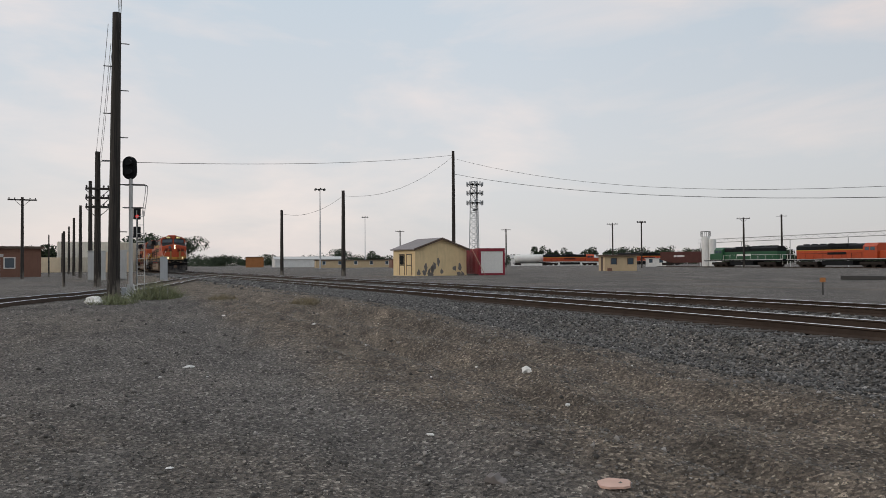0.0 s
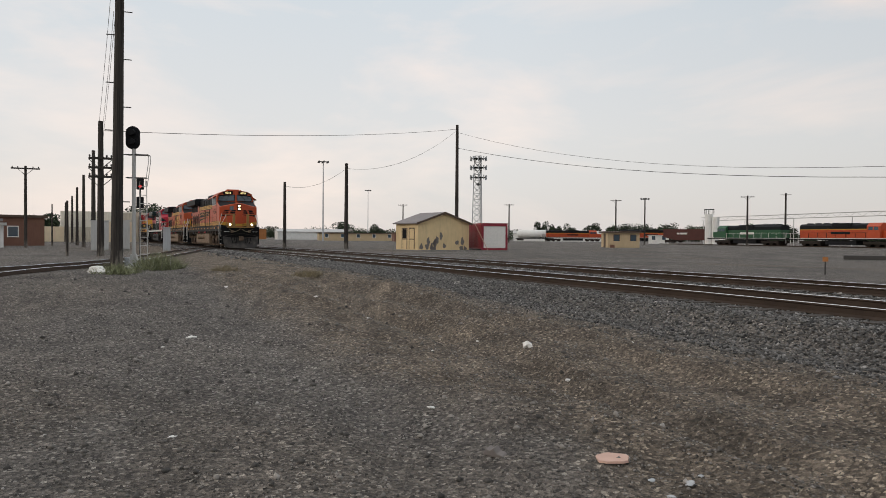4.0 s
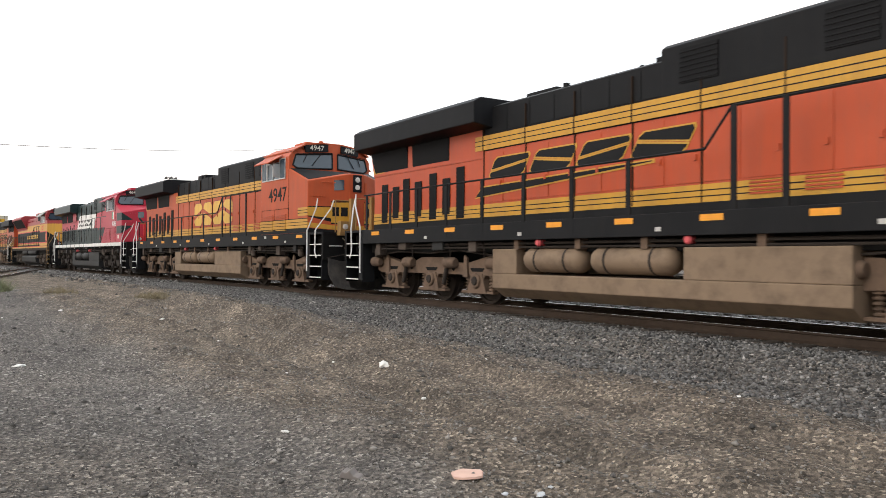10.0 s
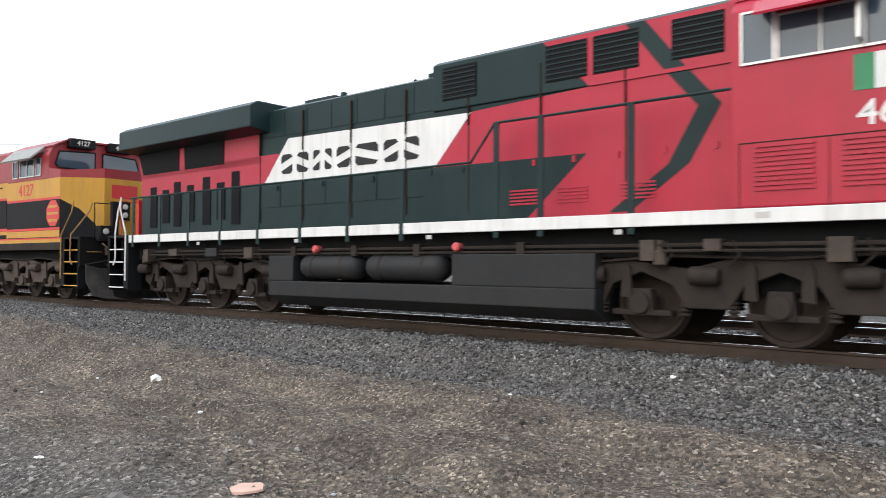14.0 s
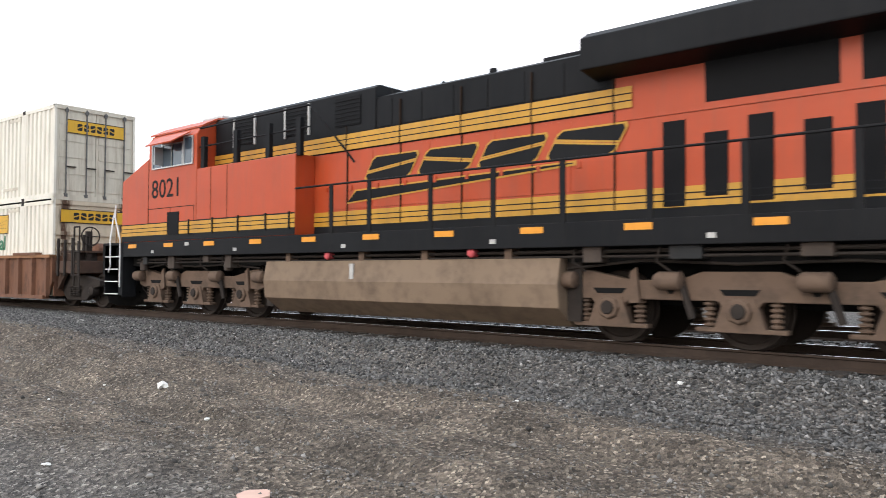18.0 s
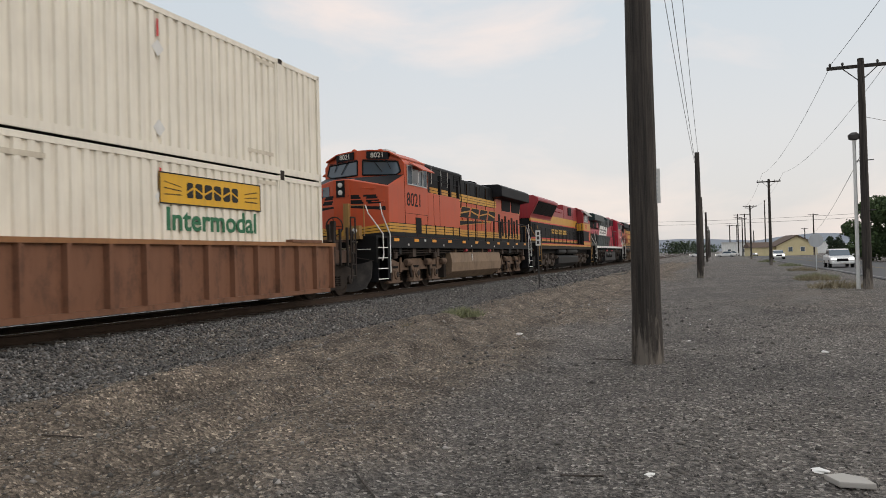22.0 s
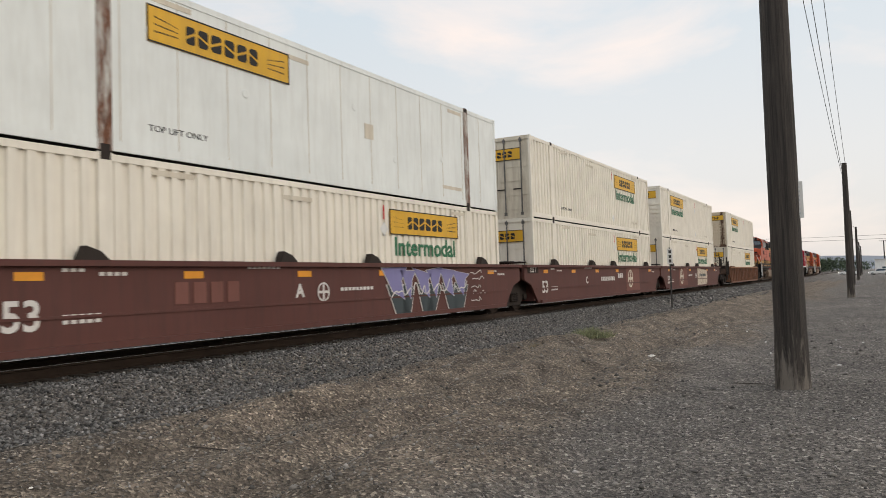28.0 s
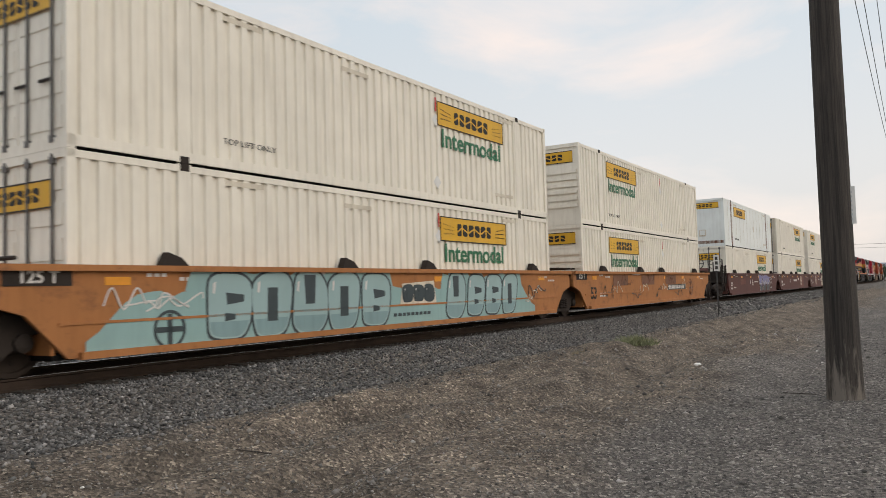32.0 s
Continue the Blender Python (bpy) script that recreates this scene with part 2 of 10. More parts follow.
M["orange"] = paint("orange_paint", (0.445, 0.060, 0.013), 0.42, 0.28, (0.18, 0.07, 0.04))
M["orange_old"] = paint("faded_orange_paint", (0.43, 0.066, 0.013), 0.5, 0.38, (0.15, 0.06, 0.03))
M["black"] = paint("black_paint", (0.007, 0.0075, 0.009), 0.55, 0.25, (0.022, 0.02, 0.019), spec=0.2)
M["yellow"] = paint("yellow_paint", (0.52, 0.27, 0.025), 0.45, 0.35, (0.18, 0.12, 0.05))
M["red"] = paint("red_paint", (0.40, 0.012, 0.036), 0.42, 0.18, (0.15, 0.03, 0.035))
M["darkred"] = paint("dark_red_paint", (0.27, 0.02, 0.026), 0.42, 0.3, (0.09, 0.035, 0.035))
M["green"] = paint("dark_green_paint", (0.008, 0.024, 0.025), 0.42, 0.25, (0.03, 0.032, 0.03))
M["loco_green"] = paint("bright_green_paint", (0.014, 0.085, 0.034), 0.45, 0.3, (0.04, 0.07, 0.04))
M["white"] = paint("white_paint", (0.72, 0.72, 0.70), 0.45, 0.3, (0.25, 0.22, 0.19))
M["truck"] = paint("dusty_cast_steel", (0.135, 0.088, 0.060), 0.88, 0.62, (0.032, 0.024, 0.019), False)
M["truck_dark"] = paint("oily_cast_steel", (0.030, 0.023, 0.019), 0.8, 0.5, (0.01, 0.009, 0.009), False)
M["truck_mid"] = paint("grimy_cast_steel", (0.070, 0.052, 0.041), 0.85, 0.6, (0.02, 0.017, 0.015), False)
M["tank"] = paint("dusty_tank", (0.205, 0.143, 0.094), 0.75, 0.6, (0.070, 0.048, 0.034), False)
M["wheel"] = plain("wheel_steel", (0.038, 0.029, 0.024), 0.65, 0.1)
M["under"] = plain("underframe", (0.009, 0.009, 0.009), 0.9)
M["grille"] = plain("dark_grille", (0.006, 0.006, 0.007), 0.7)
M["glass"] = glass("dark_sky_tint_glass")
M["container"] = paint("off_white_paint", (0.77, 0.73, 0.635), 0.5, 0.24, (0.33, 0.27, 0.2))
M["maroon_car"] = paint("maroon_freight_paint", (0.092, 0.029, 0.022), 0.65, 0.4, (0.04, 0.024, 0.02))
M["lamp"] = plain("lamp_glow", (1.0, 0.78, 0.42), 0.3, 0, 9.0)
M["cream"] = paint("peeling_cream_paint", (0.72, 0.55, 0.31), 0.7, 0.25, (0.3, 0.24, 0.17))


# ---- mesh tools ----
class Shape:
    """Collects vertices and faces of one part."""

    def __init__(self):
        self.v, self.f = [], []

    def add(self, verts, faces):
        n = len(self.v)
        self.v += [tuple(p) for p in verts]
        self.f += [tuple(i + n for i in f) for f in faces]
        return self

    def box(self, x0, x1, y0, y1, z0, z1, c=0.0):
        """A box; c cuts its four long edges (along its longest side)."""
        if c <= 0:
            p = [(x, y, z) for x in (x0, x1) for y in (y0, y1) for z in (z0, z1)]
            return self.add(p, [(0, 1, 3, 2), (4, 6, 7, 5), (0, 4, 5, 1), (2, 3, 7, 6), (0, 2, 6, 4), (1, 5, 7, 3)])
        d = (x1 - x0, y1 - y0, z1 - z0)
        k = d.index(max(d))
        lo, hi = (x0, y0, z0), (x1, y1, z1)
        a, b = [i for i in range(3) if i != k]
        ring = [(lo[a] + c, lo[b]), (hi[a] - c, lo[b]), (hi[a], lo[b] + c), (hi[a], hi[b] - c), (hi[a] - c, hi[b]), (lo[a] + c, hi[b]), (lo[a], hi[b] - c), (lo[a], lo[b] + c)]
        return self.prism(ring, k, lo[k], hi[k])

    def prism(self, ring, axis, lo, hi):
        """Extrudes a ring of 2D points along an axis (0: ring is y,z; 1: x,z; 2: x,y)."""
        n = len(ring)
        vs = []
        for e in (lo, hi):
            for a, b in ring:
                p = [a, b]
                p.insert(axis, e)
                vs.append(p)
        fs = [(i, (i + 1) % n, n + (i + 1) % n, n + i) for i in range(n)]
        return self.add(vs, fs + [tuple(range(n))[::-1], tuple(range(n, 2 * n))])

    def cyl(self, p0, p1, r, n=12, r1=None):
        p0, p1 = Vector(p0), Vector(p1)
        w = (p1 - p0).normalized()
        u = w.orthogonal().normalized()
        q = w.cross(u)
        r1 = r if r1 is None else r1
        vs = [p + (u * math.cos(6.283185 * i / n) + q * math.sin(6.283185 * i / n)) * rr for p, rr in ((p0, r), (p1, r1)) for i in range(n)]
        fs = [(i, (i + 1) % n, n + (i + 1) % n, n + i) for i in range(n)]
        return self.add(vs, fs + [tuple(range(n))[::-1], tuple(range(n, 2 * n))])

    def tube(self, pts, r, n=6):
        for a, b in zip(pts, pts[1:]):
            self.cyl(a, b, r, n)
        return self

    def lathe(self, axis, prof, n=16, at=(0, 0, 0)):
        """Turns a profile of (along, radius) round an axis."""
        vs, fs = [], []
        for a, r in prof:
            for i in range(n):
                c, s = math.cos(6.283185 * i / n) * r, math.sin(6.283185 * i / n) * r
                p = [c, s]
                p.insert(axis, a)
                vs.append([p[j] + at[j] for j in range(3)])
        for k in range(len(prof) - 1):
            for i in range(n):
                j = (i + 1) % n
                fs.append((k * n + i, k * n + j, (k + 1) * n + j, (k + 1) * n + i))
        m = len(prof) - 1
        return self.add(vs, fs + [tuple(range(n)), tuple(range(m * n, m * n + n))])

    def plate(self, ring, axis, at, thick):
        return self.prism(ring, axis, at, at + thick)

    def mesh(self, name):
        me = bpy.data.meshes.new(name)
        me.from_pydata(self.v, [], self.f)
        bm = bmesh.new()
        bm.from_mesh(me)
        bmesh.ops.recalc_face_normals(bm, faces=bm.faces)
        bm.to_mesh(me)
        bm.free()
        return me


def part(name, shape, mat, parent, label="", smooth=False, bevel=0.0):
    """Links a shape as one mesh under a thing or part."""
    me = shape.mesh(name)
    if bevel > 0:
        bm = bmesh.new()
        bm.from_mesh(me)
        es = [e for e in bm.edges if len(e.link_faces) == 2 and e.calc_face_angle(0) > 0.5]
        bmesh.ops.bevel(bm, geom=es, offset=bevel, segments=2, profile=0.6, affect="EDGES")
        bm.to_mesh(me)
        bm.free()
    me.materials.append(mat)
    if smooth:
        for p in me.polygons:
            p.use_smooth = True
        me.set_sharp_from_angle(angle=radians(38))
    ob = new(name, me)
    ob.parent = parent
    if label:
        tagged(ob, label)
    return ob


def thing(name, label, category, m=None, group="", kind=""):
    ob = new(name)
    if m is not None:
        ob.matrix_basis = m
    return tagged(ob, label, category, group, kind)


TEXT_CACHE = {}


def text_mesh(words, height, mat, bold=0.0):
    key = (words, height, mat.name, bold)
    if key in TEXT_CACHE:
        return TEXT_CACHE[key]
    cu = bpy.data.curves.new("lettering", "FONT")
    cu.body = words
    cu.size = height / 0.72
    cu.align_x, cu.align_y = "CENTER", "CENTER"
    cu.extrude = 0.004
    cu.offset = bold
    cu.resolution_u = 3
    tmp = bpy.data.objects.new("lettering", cu)
    scene.collection.objects.link(tmp)
    me = bpy.data.meshes.new_from_object(tmp.evaluated_get(bpy.context.evaluated_depsgraph_get()))
    bpy.data.objects.remove(tmp)
    me.materials.clear()
    me.materials.append(mat)
    TEXT_CACHE[key] = me
    return me


def lettering(name, words, height, mat, parent, at, facing, bold=0.0, stretch=1.0, slant=0.0):
    """Raised letters; facing is the direction they look: '-y', '+y', '+x', '-x'."""
    ob = new(name, text_mesh(words, height, mat, bold))
    ob.parent = parent
    rz = {"-y": 0, "+x": 90, "+y": 180, "-x": -90}[facing]
    ob.matrix_basis = pose(*at, 90, 0, rz) @ Matrix.Diagonal((stretch, 1, 1, 1))
    return ob

# ---- plan of the tracks ----
Y_MAIN = 11.40            # centre of the near track where it is straight
X_BEND, R_BEND, A_BEND = 9.0, 200.0, 0.149   # the bend begins, its radius, its whole angle
BEND_END = (X_BEND - R_BEND * math.sin(A_BEND), Y_MAIN - R_BEND * (1 - math.cos(A_BEND)))


def on_track(s, off=0.0):
    """The place at the distance s along the near track (0 at the start of the bend, growing the way the train goes) and its heading."""
    if s >= 0:
        x, y, a = X_BEND + s, Y_MAIN, 0.0
    elif s > -R_BEND * A_BEND:
        a = -s / R_BEND
        x, y = X_BEND - R_BEND * math.sin(a), Y_MAIN - R_BEND * (1 - math.cos(a))
    else:
        a = A_BEND
        d = -s - R_BEND * A_BEND
        x, y = BEND_END[0] - d * math.cos(a), BEND_END[1] - d * math.sin(a)
    return x - off * math.sin(a), y + off * math.cos(a), a


def track_side(x, y):
    """How far a place lies beyond (+) or before (-) the centre of the near track."""
    if x >= X_BEND:
        return y - Y_MAIN
    if x > BEND_END[0]:
        a = math.asin(min(1, (X_BEND - x) / R_BEND))
        return (y - (Y_MAIN - R_BEND * (1 - math.cos(a)))) * math.cos(a)
    return (y - (BEND_END[1] - (BEND_END[0] - x) * math.tan(A_BEND))) * math.cos(A_BEND)


def smooth(a, b, x):
    t = max(0.0, min(1.0, (x - a) / (b - a)))  # also falls when b < a
    return t * t * (3 - 2 * t)


def ground_z(x, y):
    d = track_side(x, y)
    near = 0.42 * smooth(-8, -28, x)
    far = 0.40 - 1.35 * math.exp(-((x + 38) / 22) ** 2 - ((y - 55) / 16) ** 2)
    z = near + (far - near) * smooth(-1.0, 6.0, d)
    # ballast beds of the two tracks
    for c in (0.0, 4.6):
        e = abs(d - c)
        bed = 0.36 - 0.30 * smooth(1.75, 3.3, e) * (1 if d < 2.3 else 0.3)
        if e < 3.3:
            z = max(z, bed * (1 - smooth(1.75, 3.3, e)) + z * smooth(1.75, 3.3, e)) if e > 1.75 else max(z, 0.36)
    if -11 < d < -3:
        w = smooth(-11, -8, d) * smooth(-3.0, -4.2, d) * smooth(-34, -20, x)
        wob = 1.1 * noise.noise((x * 0.13, y * 0.10, 5))
        z += w * smooth(-8.8, -7.2, d) * (0.115 * math.sin(d * 4.8 + wob * 2.2) * (0.75 + 0.6 * noise.noise((x * 0.35, y * 0.2, 8))) + 0.06 * math.sin(d * 9.1 + wob * 4) * noise.noise((x * 0.5, y * 0.5, 11)))
        z += w * (0.11 * math.sin(d * 2.1 + 1.6 * noise.noise((x * 0.13, y * 0.1, 3))) + 0.12 * noise.noise((x * 0.3, y * 0.6, 0)) + 0.07 * noise.noise((x * 1.1, y * 1.6, 7)) + 0.03 * noise.noise((x * 2.6, y * 3.1, 9)))
    r = math.hypot(x, y)
    if d < -3.2 and r < 70:
        z += 0.022 * noise.noise((x * 3.1, y * 3.1, 14.0)) + 0.035 * noise.noise((x * 0.45, y * 0.45, 1.5)) + 0.018 * noise.noise((x * 1.7, y * 1.7, 4.0))
    elif d > 8:
        z += 0.12 * noise.noise((x * 0.06, y * 0.06, 2.5)) * smooth(8, 20, d)
    return z


def spread(fine_lo, fine_hi, step, far, grow=1.13):
    """Coordinates, evenly close between two bounds and growing apart outwards."""
    mid = list(np.arange(fine_lo, fine_hi + step / 2, step))
    lo, hi, d = [], [], step
    while not lo or lo[-1] > -far:
        d *= grow
        lo.append((lo[-1] if lo else fine_lo) - d)
    d = step
    while not hi or hi[-1] < far:
        d *= grow
        hi.append((hi[-1] if hi else fine_hi) + d)
    return lo[::-1] + mid + hi


def build_ground():
    xs, ys = spread(-26, 26, 0.16, 3500), spread(1, 16, 0.14, 3500)
    nx = len(xs)
    vs = [(x, y, ground_z(x, y) if abs(x) < 400 and abs(y) < 400 else 0.4) for y in ys for x in xs]
    fs = [(j * nx + i, j * nx + i + 1, (j + 1) * nx + i + 1, (j + 1) * nx + i) for j in range(len(ys) - 1) for i in range(nx - 1)]
    me = bpy.data.meshes.new("ground")
    me.from_pydata(vs, [], fs)
    me.materials.append(M["ground"])
    me.polygons.foreach_set("use_smooth", [True] * len(fs))
    kinds = []
    for x, y, z in vs:
        d = track_side(x, y)
        brown = rut = 0.0
        if abs(x) < 120 and -60 < y < 60:
            edge = 0.9 * noise.noise((x * 0.22, y * 0.3, 21)) + 0.4 * noise.noise((x * 0.9, y * 0.9, 22))
            brown = smooth(-9.2, -7.9, d + edge) * smooth(-2.8, -4.2, d + 0.5 * edge)
            brown = max(brown, 0.55 * smooth(0.1, 0.45, noise.noise((x * 0.11, y * 0.16, 31))) * (1 if d > 8 else 0.6))
            lane = y + 0.10 * x - 0.6 * noise.noise((x * 0.06, 0, 41))
            for c in (-0.6, -2.4, -4.6, -6.3):
                rut = max(rut, (1 - smooth(0.1, 0.5, abs(lane - c))) * smooth(0.0, 7.0, x) * smooth(-0.25, 0.25, noise.noise((x * 0.25, c, 51))))
            rut = max(rut, 0.75 * smooth(0.22, 0.5, noise.noise((x * 0.3, y * 0.55, 61))) * smooth(-7.6, -8.8, d + edge))
        kinds += [brown, rut, 0.0, 1.0]
    soil = me.attributes.new("soil", "FLOAT_COLOR", "POINT")
    soil.data.foreach_set("color", kinds)
    tagged(new("ground", me), "dark grey cinder and dirt ground of a rail yard, scattered with pebbles", "ground", kind="structure")


build_ground()


def rail_line(offset, s0, s1, track):
    """One rail: web and foot of rusty steel and a polished running surface."""
    n = max(2, int((s1 - s0) / 2.5))
    foot, head = Shape(), Shape()
    prof = [(-0.07, -0.18), (0.07, -0.18), (0.07, -0.165), (0.012, -0.13), (0.012, -0.045), (0.036, -0.03), (0.036, -0.004), (-0.036, -0.004), (-0.036, -0.03), (-0.012, -0.045), (-0.012, -0.13), (-0.07, -0.165)]
    cap = [(-0.030, -0.004), (0.030, -0.004), (0.026, 0.0), (-0.026, 0.0)]
    for shape, ring in ((foot, prof), (head, cap)):
        vs = []
        for i in range(n + 1):
            s = s0 + (s1 - s0) * i / n
            for a, b in ring:
                x, y, _ = on_track(s, offset + a)
                vs.append((x, y, RAIL + b))
        k = len(ring)
        fs = [(i * k + j, i * k + (j + 1) % k, (i + 1) * k + (j + 1) % k, (i + 1) * k + j) for i in range(n) for j in range(k)]
        shape.add(vs, fs)
    ob = part("rail", foot, M["rail_side"], track)
    part("running_surface", head, M["rail_top"], ob)
    return ob


main_track = thing("main_track", "near railway track with rusty rails and polished running surfaces", "track", kind="structure")
rail_line(-0.753, -260, 420, main_track)
rail_line(0.753, -260, 420, main_track)
second_track = thing("second_track", "second railway track running beside the first", "track", kind="structure")
rail_line(4.6 - 0.753, -260, 420, second_track)
rail_line(4.6 + 0.753, -260, 420, second_track)


# ---- the train's timetable ----
SPEEDS = [(0.0, 10.0), (6.0, 10.6), (9.0, 11.1), (16.0, 11.1), (23.0, 10.7), (32.0, 10.5)]
LEAD_AT_9 = -19.4         # place of the leading coupler along the track at 9 s


def run(t):
    """Distance run since the start, from the speeds (metres a second) between the times."""
    d = 0.0
    for (t0, v0), (t1, v1) in zip(SPEEDS, SPEEDS[1:]):
        u = min(max(t, t0), t1) - t0
        d += v0 * u + 0.5 * (v1 - v0) * u * u / (t1 - t0)
    return d


def lead(t):
    """Place of the leading coupler along the track at t seconds."""
    return LEAD_AT_9 + run(t) - run(9.0)


def car_pose(t, back, span, flip=False):
    """Pose of a vehicle whose middle runs that far behind the leading coupler; span: between its trucks."""
    s = lead(t) - back
    x0, y0, _ = on_track(s - span / 2)
    x1, y1, _ = on_track(s + span / 2)
    a = math.degrees(math.atan2(y1 - y0, x1 - x0))
    return pose((x0 + x1) / 2, (y0 + y1) / 2, RAIL, 0, 0, a + (180 if flip else 0))


MOVERS = []      # (thing, distance behind the leading coupler, span between trucks, flipped, height of what it rests on)
WHEELS = []      # (wheelset, radius, place on the vehicle, flipped)

# ---- shared pieces of rolling stock ----
def wheelset(parent, x, r, flip, spoked=False):
    """An axle with two flanged wheels; it turns as the vehicle rolls."""
    s = Shape()
    for sg in (1, -1):
        prof = [(0.66, 0.06), (0.66, r + 0.028), (0.695, r + 0.028), (0.70, r), (0.80, r - 0.006), (0.80, r - 0.07), (0.765, r - 0.09), (0.755, 0.17), (0.80, 0.13), (0.80, 0.0)]
        s.lathe(1, [(sg * a, b) for a, b in prof], 28)
    s.cyl((0, -0.66, 0), (0, 0.66, 0), 0.085, 10)
    ob = part("wheelset", s, M["wheel"], parent, "dark steel wheelset with worn treads", True)
    m = Shape()
    for sg in (1, -1):
        for k in range(4):
            a = k * math.pi / 2
            m.cyl((0.27 * math.cos(a), sg * 0.757, 0.27 * math.sin(a)), (0.27 * math.cos(a), sg * 0.775, 0.27 * math.sin(a)), 0.045, 8)
    part("hub_mark", m, M["truck_dark"], ob)
    ob.location = (x, 0, r)
    WHEELS.append((ob, r, x, flip))
    return ob


def spring(parent, x, y, z0, z1, r=0.075, mat=None):
    s = Shape()
    n = 5
    for i in range(n):
        z = z0 + (z1 - z0) * (i + 0.5) / n
        s.lathe(2, [(z - 0.022, r * 0.8), (z - 0.012, r), (z + 0.012, r), (z + 0.022, r * 0.8)], 10, (x, y, 0))
    s.cyl((x, y, z0), (x, y, z1), r * 0.55, 8)
    return part("coil_spring", s, mat or M["truck_dark"], parent)


def loco_truck(loco, cx, mat, flip, arched=False):
    """Three-axle truck with side frames, journal boxes, springs and brake cylinders."""
    tr = part("truck", Shape().box(-2.3, 2.3, -0.5, 0.5, 0.55, 0.95).box(-0.5, 0.5, -0.9, 0.9, 0.7, 1.2), M["under"], loco)
    tr.location = (cx, 0, 0)
    axles = (-1.9, 0.0, 1.9)
    for sg in (1, -1):
        y0, y1 = sg * 0.98, sg * 1.16
        if arched:
            ring = [(-2.75, 0.62), (-2.5, 0.50), (-2.35, 0.80), (-1.9, 0.98), (-1.45, 0.80), (-1.25, 0.48), (-0.65, 0.48), (-0.45, 0.80), (0, 0.98), (0.45, 0.80), (0.65, 0.48), (1.25, 0.48), (1.45, 0.80), (1.9, 0.98), (2.35, 0.80), (2.5, 0.50), (2.75, 0.62), (2.72, 1.0), (2.3, 1.18), (1.2, 1.02), (0.5, 1.2), (-0.5, 1.2), (-1.2, 1.02), (-2.3, 1.18), (-2.72, 1.0)]
        else:
            ring = [(-2.72, 0.70), (-2.48, 0.64)]
            for a in axles:
                ring += [(a - 0.30, 0.66), (a - 0.24, 0.58), (a - 0.33, 0.27), (a + 0.33, 0.27), (a + 0.24, 0.58), (a + 0.30, 0.66)]
            ring += [(2.48, 0.64), (2.72, 0.70), (2.78, 0.96), (2.5, 1.10), (2.25, 1.08), (1.55, 0.94), (0.85, 0.94), (0.5, 1.06), (-0.5, 1.06), (-0.85, 0.94), (-1.55, 0.94), (-2.25, 1.08), (-2.5, 1.10), (-2.78, 0.96)]
        part("side_frame", Shape().prism(ring, 1, min(y0, y1), max(y0, y1)), mat, tr, bevel=0.02)
        for a in axles:
            s = Shape()
            if arched:
                s.cyl((a, sg * 1.0, 0.533), (a, sg * 1.24, 0.533), 0.15, 14).box(a - 0.45, a + 0.45, min(y0, y1), max(y0, y1), 0.36, 0.44)
                s.prism([(a - 0.20, 0.36), (a + 0.20, 0.36), (a + 0.15, 0.74), (a - 0.15, 0.74)], 1, *sorted((sg * 1.0, sg * 1.18)))
            else:
                s.lathe(1, [(sg * 1.1, 0.175), (sg * 1.22, 0.175), (sg * 1.245, 0.15), (sg * 1.245, 0.10), (sg * 1.225, 0.08)], 8, (a, 0, 0.533))
                s.prism([(a - 0.36, 0.25), (a + 0.36, 0.25), (a + 0.20, 0.70), (a - 0.20, 0.70)], 1, min(sg * 1.155, sg * 1.19), max(sg * 1.155, sg * 1.19))
                s.box(a - 0.60, a + 0.60, *sorted((sg * 1.0, sg * 1.17)), 0.25, 0.31)
            part("journal_box", s, mat, tr, bevel=0.012)
            for e in (-1, 1):
                if not arched:
                    spring(tr, a + e * 0.44, sg * 1.06, 0.31, 0.66, 0.085, mat)
                elif abs(a + e * 0.62) <= 2.6:
                    spring(tr, a + e * 0.62, sg * 1.07, 0.36, 0.66)
        for bx in (-2.62, -0.95, 0.95, 2.62):
            part("brake_cylinder", Shape().lathe(0, [(bx - 0.22, 0.07), (bx - 0.18, 0.13), (bx + 0.14, 0.13), (bx + 0.2, 0.09)], 12, (0, sg * 1.24, 0.93)), mat, tr, smooth=True)
        if not arched:
            # near-black discs and plates on the solid frame paint the shade inside its openings
            for bx in (-0.95, 0.95):
                part("dark_hole_disc", Shape().lathe(1, [(sg * 1.155, 0.055), (sg * 1.168, 0.055)], 12, (bx, 0, 0.80)), M["under"], tr)
            for a in axles:
                part("dark_opening_plate", Shape().prism([(a - 0.2, 0.74), (a + 0.2, 0.74), (a + 0.27, 0.82), (a - 0.27, 0.82)], 1, *sorted((sg * 1.155, sg * 1.168))), M["under"], tr)
            for a in axles:
                part("bearing_cover", Shape().lathe(1, [(sg * 1.235, 0.11), (sg * 1.27, 0.09), (sg * 1.27, 0.03)], 14, (a, 0, 0.533)), M["truck_dark"], tr)
        if not arched:
            for bx in (-1.25, 0.62):
                part("shock_absorber", Shape().cyl((bx, sg * 1.22, 0.42), (bx + 0.2, sg * 1.22, 1.06), 0.05, 10), M["truck_dark"], tr)
        for bx in (-2.1, 1.5) if not arched else (-2.1, -0.35, 0.35, 1.5):
            part("brake_hanger", Shape().prism([(bx - 0.1, 0.62), (bx + 0.08, 0.6), (bx + 0.05, 1.05), (bx - 0.05, 1.12)], 1, *sorted((sg * 1.16, sg * 1.21))), mat, tr)
